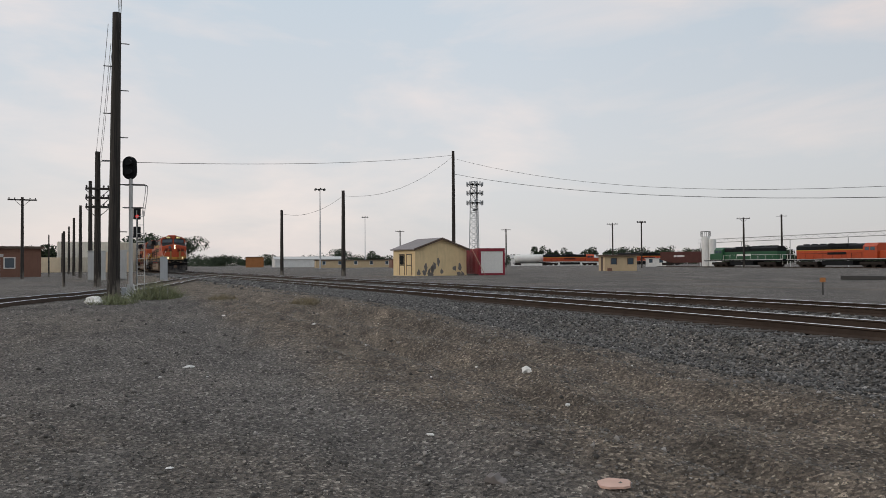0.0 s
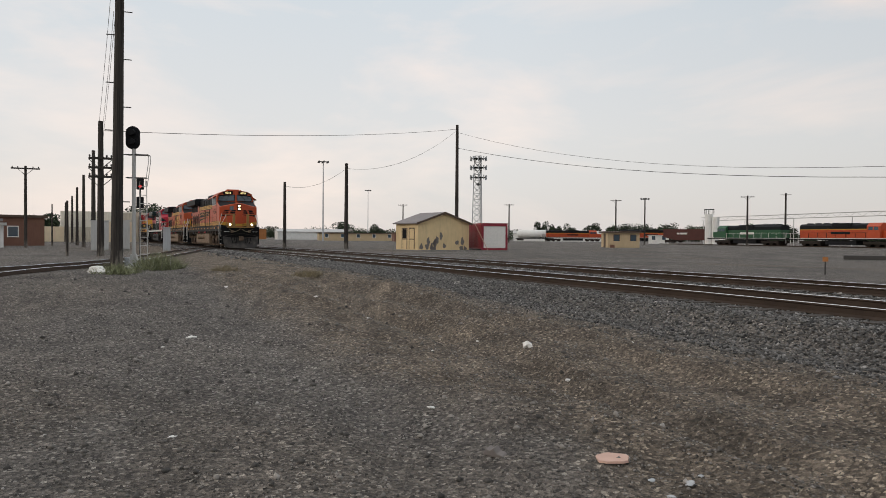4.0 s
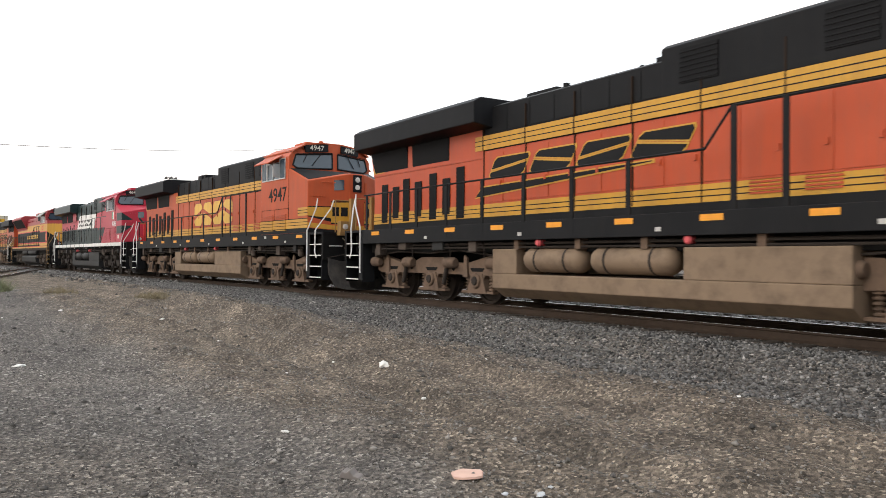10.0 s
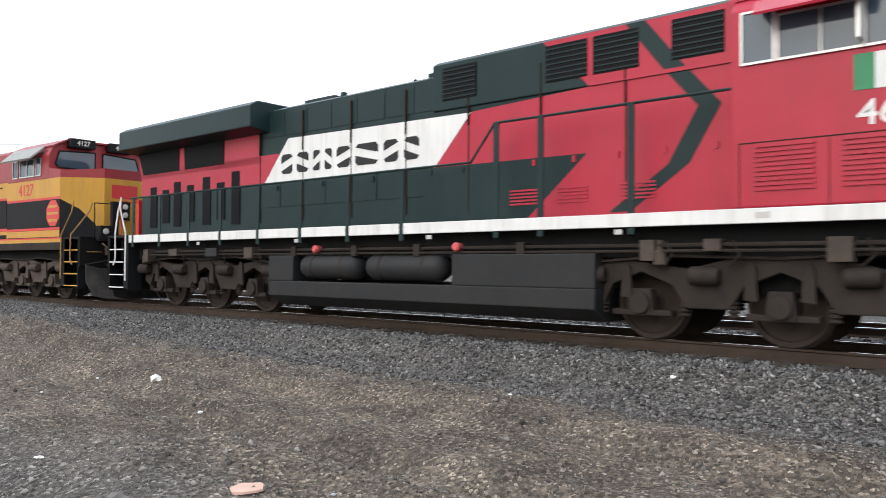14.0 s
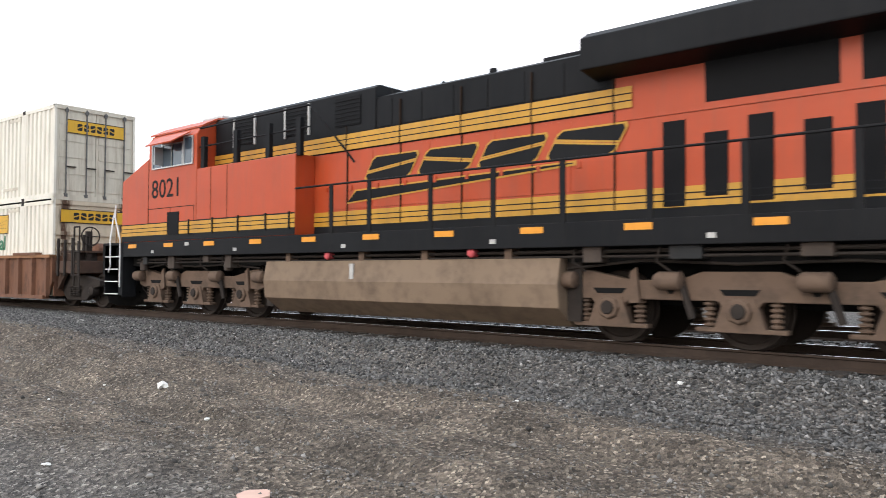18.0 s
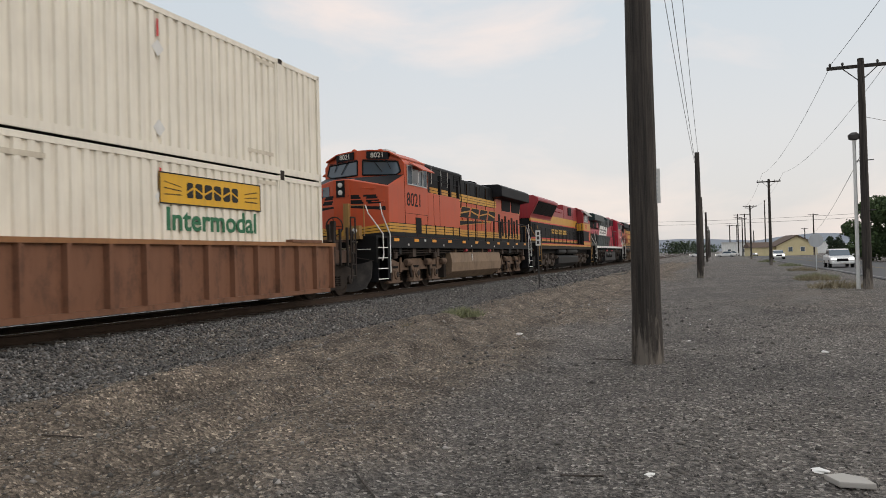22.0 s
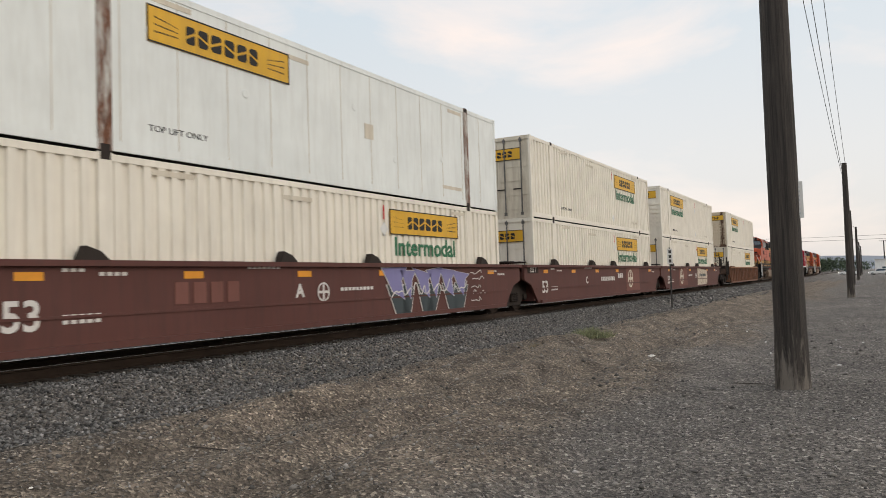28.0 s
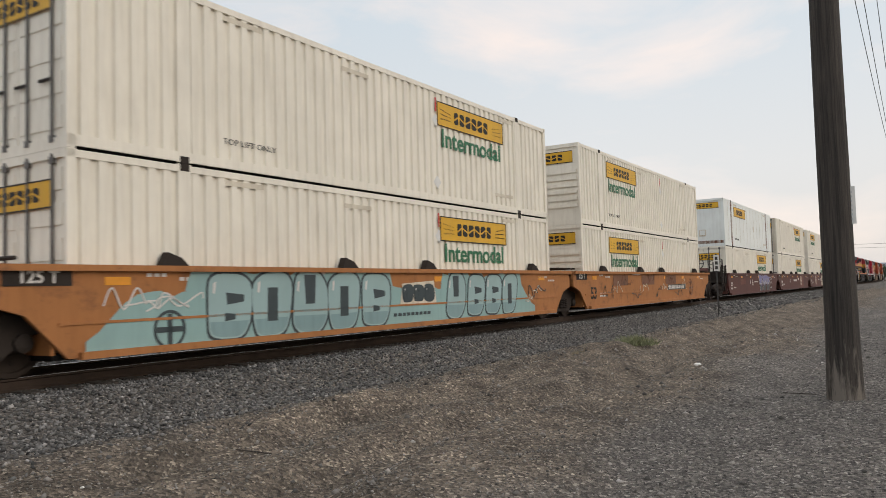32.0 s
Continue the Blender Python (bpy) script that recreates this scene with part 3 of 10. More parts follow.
        part("air_pipe", Shape().tube([(-2.6, sg * 1.2, 1.12), (-1.4, sg * 1.24, 1.2), (0, sg * 1.2, 1.16), (1.3, sg * 1.24, 1.22), (2.6, sg * 1.2, 1.1)], 0.022), M["truck_dark"], tr)
        for e in (-1, 1):
            part("sand_pipe", Shape().tube([(e * 2.5, sg * 1.1, 1.25), (e * 2.75, sg * 1.05, 0.6), (e * 2.62, sg * 0.78, 0.16)], 0.02), M["truck_dark"], tr)
    for a in axles:
        wheelset(tr, a, 0.533, flip)
    return tr


def flat_mark(name, rings, sg, y, mat, parent, thick=0.006, label=""):
    """Painted outlines of one mark, as one thin part on a side wall."""
    q = Shape()
    for ring in rings:
        q.prism(ring, 1, *sorted((sg * (y - 0.002), sg * (y + thick))))
    return part(name, q, mat, parent, label)


def split_block(u, wd, h, slit, flip):
    """Two halves of a block with cut corners, parted by a slanting slit."""
    c = 0.16 * min(wd, h)
    a, b = (0.34, 0.66) if not flip else (0.66, 0.34)
    g = slit / 2
    return [[(u, h * a + g), (u + wd, h * b + g), (u + wd, h - c), (u + wd - c, h), (u + c, h), (u, h - c)],
            [(u, h * a - g), (u, c), (u + c, 0), (u + wd - c, 0), (u + wd, c), (u + wd, h * b - g)]]


def mark_row(parent, x, z, h, sg, y, mat, widths, slit=0.08, gap=0.12, name="painted_mark", apart=False):
    """A company name as a row of plain split blocks; x is the edge where the row begins as one faces it."""
    d, rings, u = -sg, [], 0.0
    for k, wd in enumerate(widths):
        if apart:
            for ring in split_block(u, wd * h, h, slit, k % 2):
                flat_mark(name, [[(x + d * a, z + b) for a, b in ring]], sg, y, mat, parent)
        rings += [[(x + d * a, z + b) for a, b in ring] for ring in split_block(u, wd * h, h, slit, k % 2)]
        u += (wd + gap) * h
    return None if apart else flat_mark(name, rings, sg, y, mat, parent)


def emblem(parent, x, z, h, sg, y, mat, edge=None, slant=0.45, w=1.0):
    """A company mark drawn as four plain split blocks and a tapering wedge below, without letters."""
    unit, d = h * 0.98 * w, -sg
    for m_, g, dy, nm in ((edge, 0.03, 0.003, "mark_outline"), (mat, 0.0, 0.007, "painted_mark")):
        for k in range(4):
            for ring in split_block((k - 2) * unit, 0.84 * unit, h, 0.16 * h, k % 2):
                ca, cb = sum(a for a, b in ring) / 6, sum(b for a, b in ring) / 6
                pts = [(a + math.copysign(g, a - ca), b + math.copysign(g, b - cb)) for a, b in ring]
                part(nm, Shape().prism([(x + d * (a + b * slant), z + b) for a, b in pts], 1, *sorted((sg * y, sg * (y + dy)))), m_, parent)
        if slant > 0:
            ring = [(x + d * (-2.36 * unit - g), z - 0.98 * h - g), (x + d * (1.35 * unit + 2 * g), z - 0.24 * h - g), (x + d * (1.35 * unit + 2 * g), z - 0.20 * h + g), (x + d * (-2.18 * unit - g), z - 0.48 * h + g)]
            part("mark_underline" if g == 0 else nm, Shape().prism(ring, 1, *sorted((sg * y, sg * (y + dy)))), m_, parent)


def stripes(parent, x0, x1, sg, y, z0, z1, mat=None, lines=2, line_mat=None):
    """A painted band with thin dark pinstripes."""
    a, b = sorted((sg * y, sg * (y + 0.004)))
    part("stripe_band", Shape().box(x0, x1, a, b, z0, z1), mat or M["yellow"], parent)
    a, b = sorted((sg * y, sg * (y + 0.007)))
    for k in range(lines):
        z = z0 + (z1 - z0) * (k + 1) / (lines + 1)
        part("pinstripe", Shape().box(x0, x1, a, b, z - 0.009, z + 0.009), line_mat or M["black"], parent)


def handrail(parent, x0, x1, sg, posts, mat, top=2.74, deck=1.79, post_mat=None, mid=False):
    y = sg * 1.49
    ob = part("handrail", Shape().tube([(x0, y, top), (x1, y, top)] if not mid else [(x0, y, top), (x1, y, top)], 0.021), mat, parent)
    for px in posts:
        part("stanchion", Shape().box(px - 0.05, px + 0.05, y - 0.012, y + 0.012, deck - 0.3, top, 0), post_mat or mat, ob)
    return ob


def corner_steps(parent, ex, sg, mat, edge_mat, rail_mat):
    """Four steps in a well at one corner, with grab rails that lean towards the end of the platform."""
    e = 1 if ex > 0 else -1
    a, b = sorted((ex - e * 0.95, ex))
    y0, y1 = sorted((sg * 1.5, sg * 1.12))
    well = part("step_well", Shape().box(a, b, sg * 1.12 - 0.01, sg * 1.12 + 0.01, 0.4, 1.75), mat, parent)
    for px in (a - 0.03, b):
        part("well_side", Shape().box(px, px + 0.03, y0, y1, 0.36, 1.72), mat, well, bevel=0.006)
    xr, xf = ex - e * 0.95, ex
    s0, s1 = sorted((xr + e * 0.2, xf))
    part("rail_plate", Shape().box(*sorted((xr, xr + e * 0.18)), *sorted((sg * 1.46, sg * 1.49)), 0.42, 1.74), mat, well)
    for k in range(4):
        z = 0.42 + 0.33 * k
        part("step", Shape().box(s0, s1, y0, y1, z, z + 0.03), mat, well)
        yy = sorted((sg * 1.5, sg * 1.507))
        part("step_edge", Shape().box(s0, s1, yy[0], yy[1], z + 0.006, z + 0.034), edge_mat, well)
    part("grab_rail", Shape().tube([(xr + e * 0.06, sg * 1.53, 0.62), (xr + e * 0.06, sg * 1.53, 1.86), (xr + e * 0.50, sg * 1.46, 2.5), (xr + e * 0.54, sg * 1.42, 2.82)], 0.020, 8), rail_mat, parent)
    part("grab_rail", Shape().tube([(xf - e * 0.26, sg * 1.53, 1.02), (xf - e * 0.36, sg * 1.53, 1.2), (xf - e * 0.34, sg * 1.53, 1.86), (xf + e * 0.10, sg * 1.24, 2.5), (xf + e * 0.13, sg * 1.16, 2.76)], 0.020, 8), rail_mat, parent)


def loco_end(loco, e, sc):
    """Pilot with plough, coupler, hoses and end rails at one end (e: 1 front, -1 rear)."""
    s = Shape()
    s.prism([(e * 10.5, -1.5), (e * 10.5, 1.5), (e * 10.62, 1.5), (e * 10.62, -1.5)], 2, 0.95, 1.78)
    pilot = part("pilot", s, M["under"], loco)
    # curved plough, hollowed in its height and lightly pointed in plan
    vs, fs, cols, rows_ = [], [], 9, [(0.07, 0.32), (0.22, 0.20), (0.42, 0.10), (0.68, 0.04), (0.92, 0.05)]
    for back_ in (0.0, 0.03):
        for z, out in rows_:
            for c in range(cols):
                u = -1 + 2 * c / (cols - 1)
                vs.append((e * (10.64 + (out + 0.14) * (1 - abs(u) ** 1.6 * 0.55) - back_), u * (1.18 + 0.20 * min(1.0, z / 0.45)), z + 0.10 * abs(u) ** 6))
    n = len(rows_) * cols
    for r in range(len(rows_) - 1):
        for c in range(cols - 1):
            a = r * cols + c
            fs += [(a, a + 1, a + cols + 1, a + cols), (n + a, n + a + cols, n + a + cols + 1, n + a + 1)]
    edge = list(range(cols)) + [r * cols + cols - 1 for r in range(1, len(rows_))] + [(len(rows_) - 1) * cols + c for c in range(cols - 2, -1, -1)] + [r * cols for r in range(len(rows_) - 2, 0, -1)]
    for a, b in zip(edge, edge[1:] + edge[:1]):
        fs.append((a, b, n + b, n + a))
    part("plough", Shape().add(vs, fs), M["plough"], pilot, "scraped dark steel snow plough", True)
    part("platform_edge", Shape().box(*sorted((e * 10.62, e * 10.82)), -1.05, 1.05, 1.70, 1.80), sc["end_post"], pilot)
    part("coupler", Shape().box(*sorted((e * 10.6, e * 11.0)), -0.12, 0.12, 0.72, 0.98).box(*sorted((e * 10.92, e * 11.15)), -0.19, 0.14, 0.68, 1.02, 0), M["truck"], pilot, bevel=0.03)
    part("cut_lever", Shape().tube([(e * 10.70, -1.42, 1.02), (e * 10.74, -0.9, 1.12), (e * 10.80, -0.2, 1.22), (e * 10.80, 0.2, 1.22), (e * 10.74, 0.9, 1.12), (e * 10.70, 1.42, 1.02)], 0.016), M["truck_dark"], pilot)
    for y in (-1.1, 1.1):
        part("pilot_grab_iron", Shape().tube([(e * 10.63, y - 0.2, 1.38), (e * 10.70, y - 0.2, 1.38), (e * 10.70, y + 0.2, 1.38), (e * 10.63, y + 0.2, 1.38)], 0.013), sc["rail"], pilot)
        part("hose_box", Shape().box(*sorted((e * 10.62, e * 10.72)), y * 0.62 - 0.1, y * 0.62 + 0.1, 1.3, 1.52), M["truck"], pilot, bevel=0.01)
    for y in (-0.78, -0.55, -0.4, 0.4, 0.55, 0.78):
        part("air_hose", Shape().tube([(e * 10.62, y, 1.1), (e * 10.85, y, 0.95), (e * 10.9, y * 0.9, 0.6), (e * 10.82, y * 0.8, 0.42)], 0.025), M["under"], pilot)
    for sg in (1, -1):
        corner_steps(loco, e * 10.5, sg, M["black"] if sc.get("step") is None else sc["step"], sc["step_edge"], sc["rail"])
    for sg in (1, -1):
        pts = [(e * 10.8, sg * (0.95 - 0.9 * k / 8), 1.62 - 0.22 * math.sin(math.pi * k / 8)) for k in range(9)]
        part("jumper_cable", Shape().tube(pts, 0.02, 6), M["hose"], pilot)
    # end platform rails
    y_in = 0.55
    for sg in (1, -1):
        part("end_rail", Shape().tube([(e * 10.66, sg * 1.12, 1.79), (e * 10.66, sg * 1.12, 2.75), (e * 10.66, sg * y_in, 2.75), (e * 10.66, sg * y_in, 1.79)], 0.017), sc["end_post"], loco)
        part("end_post", Shape().box(*sorted((e * 10.62, e * 10.76)), sg * y_in - 0.09, sg * y_in + 0.09, 1.79, 2.82), sc["end_post"], loco)
    part("platform_plate", Shape().box(*sorted((e * 9.5, e * 10.62)), -1.5, 1.5, 1.74, 1.80), M["black"], loco)


NOSE_A, NOSE_B = (9.58, 1.5), (10.0, 0.26)     # plan of the nose's slanting front: outer corner and inner edge
NOSE_N = (0.947, 0.321)


def face_plate(parent, name, sg, f0, f1, za, zb, mat, k=0.006):
    """A thin painted plate on the slanting front of the nose, between the fractions f0 and f1 of its breadth; za, zb: lower and upper edge at both ends."""
    vs = []
    for q in (-0.002, k):
        for f, (z0, z1) in ((f0, za), (f1, zb)):
            x = NOSE_A[0] + (NOSE_B[0] - NOSE_A[0]) * f + NOSE_N[0] * q
            y = sg * (NOSE_A[1] + (NOSE_B[1] - NOSE_A[1]) * f + NOSE_N[1] * q)
            vs += [(x, y, z0), (x, y, z1)]
    return part(name, Shape().add(vs, [(0, 1, 3, 2), (4, 6, 7, 5), (0, 4, 5, 1), (2, 3, 7, 6), (0, 2, 6, 4), (1, 5, 7, 3)]), mat, parent)


def lights(loco, sc, on, nose_x=10.0, z=3.36):
    glow = M["lamp"] if on else M["lens"]
    hs = part("headlight_housing", Shape().box(nose_x - 0.06, nose_x + 0.025, -0.15, 0.15, z - 0.27, z + 0.27, 0), M["black"], loco)
    for k in (-0.12, 0.12):
        part("headlight", Shape().lathe(0, [(nose_x + 0.02, 0.082), (nose_x + 0.04, 0.082), (nose_x + 0.055, 0.04)], 14, (0, 0, z + k)), glow, hs, "lit headlight lens" if on else "unlit headlight lens")
    for sg in (1, -1):
        d = part("ditch_light_box", Shape().box(10.58, 10.80, sg * 0.86 - 0.15, sg * 0.86 + 0.15, 1.80, 2.12, 0.0), sc["end_post"], loco)
        part("ditch_light", Shape().lathe(0, [(10.80, 0.085), (10.825, 0.082), (10.84, 0.04)], 14, (0, sg * 0.86, 1.96)), glow, d, "lit ditch light lens" if on else "unlit ditch light lens")


def cab_and_nose(loco, sc, number, open_awning, on):
    ring = [(-1.5, 1.79), (1.5, 1.79), (1.5, 4.30), (1.36, 4.48), (0.95, 4.68), (0.35, 4.76), (-0.35, 4.76), (-0.95, 4.68), (-1.36, 4.48), (-1.5, 4.30)]
    cab = part("cab", Shape().prism(ring, 0, 6.0, 8.22), sc["cab"], loco, bevel=0.025)
    roof = [(-1.39, 4.47), (-0.97, 4.69), (-0.36, 4.775), (0.36, 4.775), (0.97, 4.69), (1.39, 4.47), (1.39, 4.51), (0.97, 4.73), (0.36, 4.815), (-0.36, 4.815), (-0.97, 4.73), (-1.39, 4.51)]
    part("cab_roof", Shape().prism(roof, 0, 5.95, 8.36), sc["cab_roof"], loco)
    # wide nose: sides in line with the cab, a blunt slanting front, its top hollowed towards the windshields
    lo = [(8.22, -1.5), (NOSE_A[0], -1.5), (NOSE_B[0], -NOSE_B[1]), (NOSE_B[0], NOSE_B[1]), (NOSE_A[0], 1.5), (8.22, 1.5)]
    top = [3.90, 3.40, 3.66, 3.66, 3.40, 3.90]
    vs = [(x, y, 1.79) for x, y in lo] + [(x, y, z) for (x, y), z in zip(lo, top)] + [(8.22, 0, 3.90)]
    fs = [(0, 1, 7, 6), (1, 2, 8, 7), (2, 3, 9, 8), (3, 4, 10, 9), (4, 5, 11, 10), (5, 0, 6, 12, 11), (0, 5, 4, 3, 2, 1), (6, 7, 8, 12), (8, 9, 12), (9, 10, 11, 12)]
    nose = part("nose", Shape().add(vs, fs), sc["nose"], loco, bevel=0.025)
    if sc.get("glare", True):
        for sg in (1, -1):
            part("anti_glare_panel", Shape().add([(8.24, sg * 1.47, 3.912), (9.5, sg * 1.44, 3.462), (9.9, sg * 0.26, 3.69), (8.24, 0, 3.912), (8.24, sg * 1.47, 3.902), (9.5, sg * 1.44, 3.452), (9.9, sg * 0.26, 3.68), (8.24, 0, 3.902)], [(0, 1, 2, 3), (4, 7, 6, 5), (0, 4, 5, 1), (1, 5, 6, 2), (2, 6, 7, 3), (3, 7, 4, 0)]), M["black"], nose, "matt black anti-glare panel")
    # pointed cab front that carries the windshields and the number boards
    plan = [(8.18, -1.46), (8.24, -1.46), (8.54, -0.08), (8.54, 0.08), (8.24, 1.46), (8.18, 1.46)]
    vs = [(x, y, 3.72) for x, y in plan] + [(x - 0.05 * (x > 8.2), y * (0.97 if abs(y) > 1 else 1), 4.44 if abs(y) > 1 else 4.78) for x, y in plan]
    front = part("cab_front", Shape().add(vs, [(0, 1, 7, 6), (1, 2, 8, 7), (2, 3, 9, 8), (3, 4, 10, 9), (4, 5, 11, 10), (5, 0, 6, 11), (0, 5, 4, 3, 2, 1), (6, 7, 8), (6, 8, 9, 11), (9, 10, 11)]), sc["cab"], loco, bevel=0.015)

    def fx(y, z):
        return 8.24 + 0.30 * max(0.0, (1.46 - abs(y)) / 1.38) - 0.05 * (z - 3.72)
    for sg in (1, -1):
        fr = [(sg * 0.10, 3.95), (sg * 1.24, 3.92), (sg * 1.38, 4.02), (sg * 1.28, 4.36), (sg * 0.10, 4.44)]
        pts = [(fx(a, b) + q, a, b) for q in (0.012, -0.03) for a, b in fr]
        w = part("windshield", Shape().add(pts, [(0, 1, 2, 3, 4), (5, 9, 8, 7, 6)] + [(k, (k + 1) % 5, 5 + (k + 1) % 5, 5 + k) for k in range(5)]), M["glass"], front, "dark windshield with the sky's blue reflection put into its colour")
        rim = Shape()
        for p, q in zip(fr, fr[1:] + fr[:1]):
            rim.cyl((fx(*p) + 0.012, *p), (fx(*q) + 0.012, *q), 0.028, 6)
        part("window_rim", rim, M["black"], w)
        for y0, y1, z1 in ((0.45, 0.78, 4.02), (0.9, 1.06, 4.12)):
            part("wiper", Shape().tube([(fx(y0, 4.46) + 0.05, sg * y0, 4.46), (fx(y1, z1) + 0.04, sg * y1, z1)], 0.013), M["black"], w)
        a0, a1 = 0.24, 0.98
        board = [(fx(a, z) + q, sg * a, z) for q in (0.05, -0.1) for a, z in ((a0, 4.50), (a1, 4.46), (a1, 4.69), (a0, 4.74))]
        nb = part("number_board", Shape().add(board, [(0, 1, 2, 3), (4, 7, 6, 5), (0, 4, 5, 1), (1, 5, 6, 2), (2, 6, 7, 3), (3, 7, 4, 0)]), M["black"], front, "black number board")
        yaw = math.degrees(math.atan2(fx(a0, 4.6) - fx(a1, 4.6), a1 - a0))
        num = lettering("number", number, 0.17, M["number_lit"] if on else M["number_pale"], nb, (0, 0, 0), "+x", 0.003, 1.0)
        num.matrix_basis = pose(fx(0.61, 4.6) + 0.052, sg * 0.61, 4.60, 90, 0, 90 + sg * yaw)
        part("front_rail", Shape().tube([(fx(0.12, 4.44) + 0.02, sg * 0.12, 4.47), (fx(0.12, 4.44) + 0.08, sg * 0.12, 4.465), (fx(1.24, 4.4) + 0.08, sg * 1.24, 4.40), (fx(1.24, 4.4), sg * 1.24, 4.41)], 0.012), M["black"], front)
        part("nose_grab_iron", Shape().tube([(9.62, sg * 1.36, 2.92), (9.70, sg * 1.38, 2.92), (9.82, sg * 1.02, 2.92), (9.74, sg * 1.0, 2.92)], 0.014), sc["nose"], nose)
        part("upper_grab_iron", Shape().tube([(9.72, sg * 1.1, 3.36), (9.80, sg * 1.12, 3.36), (9.92, sg * 0.74, 3.36), (9.84, sg * 0.72, 3.36)], 0.014), sc["nose"], nose)
        # side windows, sunshade and mirror
        a, b = sorted((sg * 1.5, sg * 1.512))
        for x0, x1, nm in ((6.16, 6.52, "rear_side_window"), (6.60, 7.06, "sliding_window"), (7.09, 7.52, "sliding_window"), (7.56, 7.98, "front_side_window")):
            z0, z1 = (3.62, 4.24) if nm != "sliding_window" else (3.62, 4.14)
            w = part(nm, Shape().box(x0, x1, a, b, z0, z1), M["glass"], cab)
            c, d = sorted((sg * 1.505, sg * 1.535))
            part("window_frame", Shape().box(x0 - 0.03, x0, c, d, z0 - 0.03, z1 + 0.03).box(x1, x1 + 0.03, c, d, z0 - 0.03, z1 + 0.03).box(x0, x1, c, d, z0 - 0.03, z0).box(x0, x1, c, d, z1, z1 + 0.03), M["alu"], w)
        if open_awning:
            part("awning", Shape().add([(6.30, sg * 1.49, 4.36), (7.75, sg * 1.49, 4.36), (7.6, sg * 1.93, 4.08), (6.42, sg * 1.93, 4.08), (6.30, sg * 1.49, 4.39), (7.75, sg * 1.49, 4.39), (7.6, sg * 1.94, 4.11), (6.42, sg * 1.94, 4.11)], [(0, 1, 2, 3), (4, 5, 6, 7), (0, 1, 5, 4), (1, 2, 6, 5), (2, 3, 7, 6), (3, 0, 4, 7)]), sc["cab"], cab, "propped sunshade over the side window")
        else:
            part("rain_gutter", Shape().box(6.1, 8.1, *sorted((sg * 1.5, sg * 1.54)), 4.33, 4.36), sc["cab"], cab)
        part("mirror", Shape().box(7.5, 7.54, *sorted((sg * 1.52, sg * 1.74)), 3.66, 4.1), M["alu"], cab)
        nh, nx, nz = sc.get("num_at", (0.47, 7.36, 3.07))
        lettering("road_number", number, nh, sc["num"], cab, (nx, sg * 1.503, nz), "-y" if sg < 0 else "+y", 0.004, 1.08)
        # access panel seams on the lower cab side
        seam = sorted((sg * 1.5, sg * 1.506))
        for x0, x1, z0, z1 in ((6.1, 8.2, 2.60, 2.615), (6.1, 6.112, 1.8, 2.6), (8.2, 8.212, 1.8, 2.61), (7.15, 7.16, 1.8, 2.6), (8.21, 8.22, 1.8, 3.88)):
            part("side_seam", Shape().box(x0, x1, *seam, z0, z1), M["seam"], cab)
        for x0 in (6.3, 7.85):
            part("marker_plate", Shape().box(x0, x0 + 0.18, *seam, 1.66, 1.74) if x0 < 7 else Shape().box(8.75, 9.0, *seam, 2.0, 2.2), M["silver"] if x0 < 7 else M["container"], cab)
    part("nose_door", Shape().box(9.9, 10.01, 0.28, 0.34, 2.2, 3.4), sc["nose"], nose, bevel=0.004)
    face_plate(nose, "nose_door_window", -1, 0.62, 0.86, (3.12, 3.44), (3.14, 3.46), M["glass"], 0.012)
    part("cab_vent", Shape().box(6.5, 7.4, -0.5, 0.5, 4.80, 4.96), M["silver"] if number == "8021" else sc["cab_roof"], cab, bevel=0.04)
    for ax, ay in ((7.9, 0.5), (8.2, -0.35)):
        part("antenna", Shape().lathe(2, [(4.76, 0.09), (4.86, 0.08), (4.89, 0.04)], 12, (ax, ay, 0)), sc["cab_roof"], cab)
    lights(loco, sc, on)
    return cab, nose


def under_gear(loco, sg, mat):
    """Boxes, valves and hoses that hang between the sill and the trucks."""
    rnd = random.Random(8)
    for x in (-8.9, -7.7, -6.1, -4.6, 4.7, 5.6, 7.1, 8.4):
        w, h = 0.16 + 0.3 * rnd.random(), 0.14 + 0.16 * rnd.random()
        y0, y1 = sorted((sg * 1.16, sg * 1.42))
        part("equipment_box", Shape().box(x, x + w, y0, y1, 1.40 - h, 1.42), mat if rnd.random() < 0.6 else M["tank_dark"], loco, bevel=0.015)
        part("sand_hose", Shape().tube([(x + w + 0.15, sg * 1.38, 1.40), (x + w + 0.22, sg * 1.34, 1.20), (x + w + 0.05, sg * 1.24, 1.06)], 0.018), M["truck_dark"], loco)
    for x in (-9.0, 4.9, 8.7):
        part("sander_valve", Shape().lathe(2, [(1.05, 0.05), (1.08, 0.10), (1.26, 0.10), (1.30, 0.06), (1.42, 0.05)], 12, (x + 0.05, sg * 1.30, 0)), mat, loco, smooth=True)


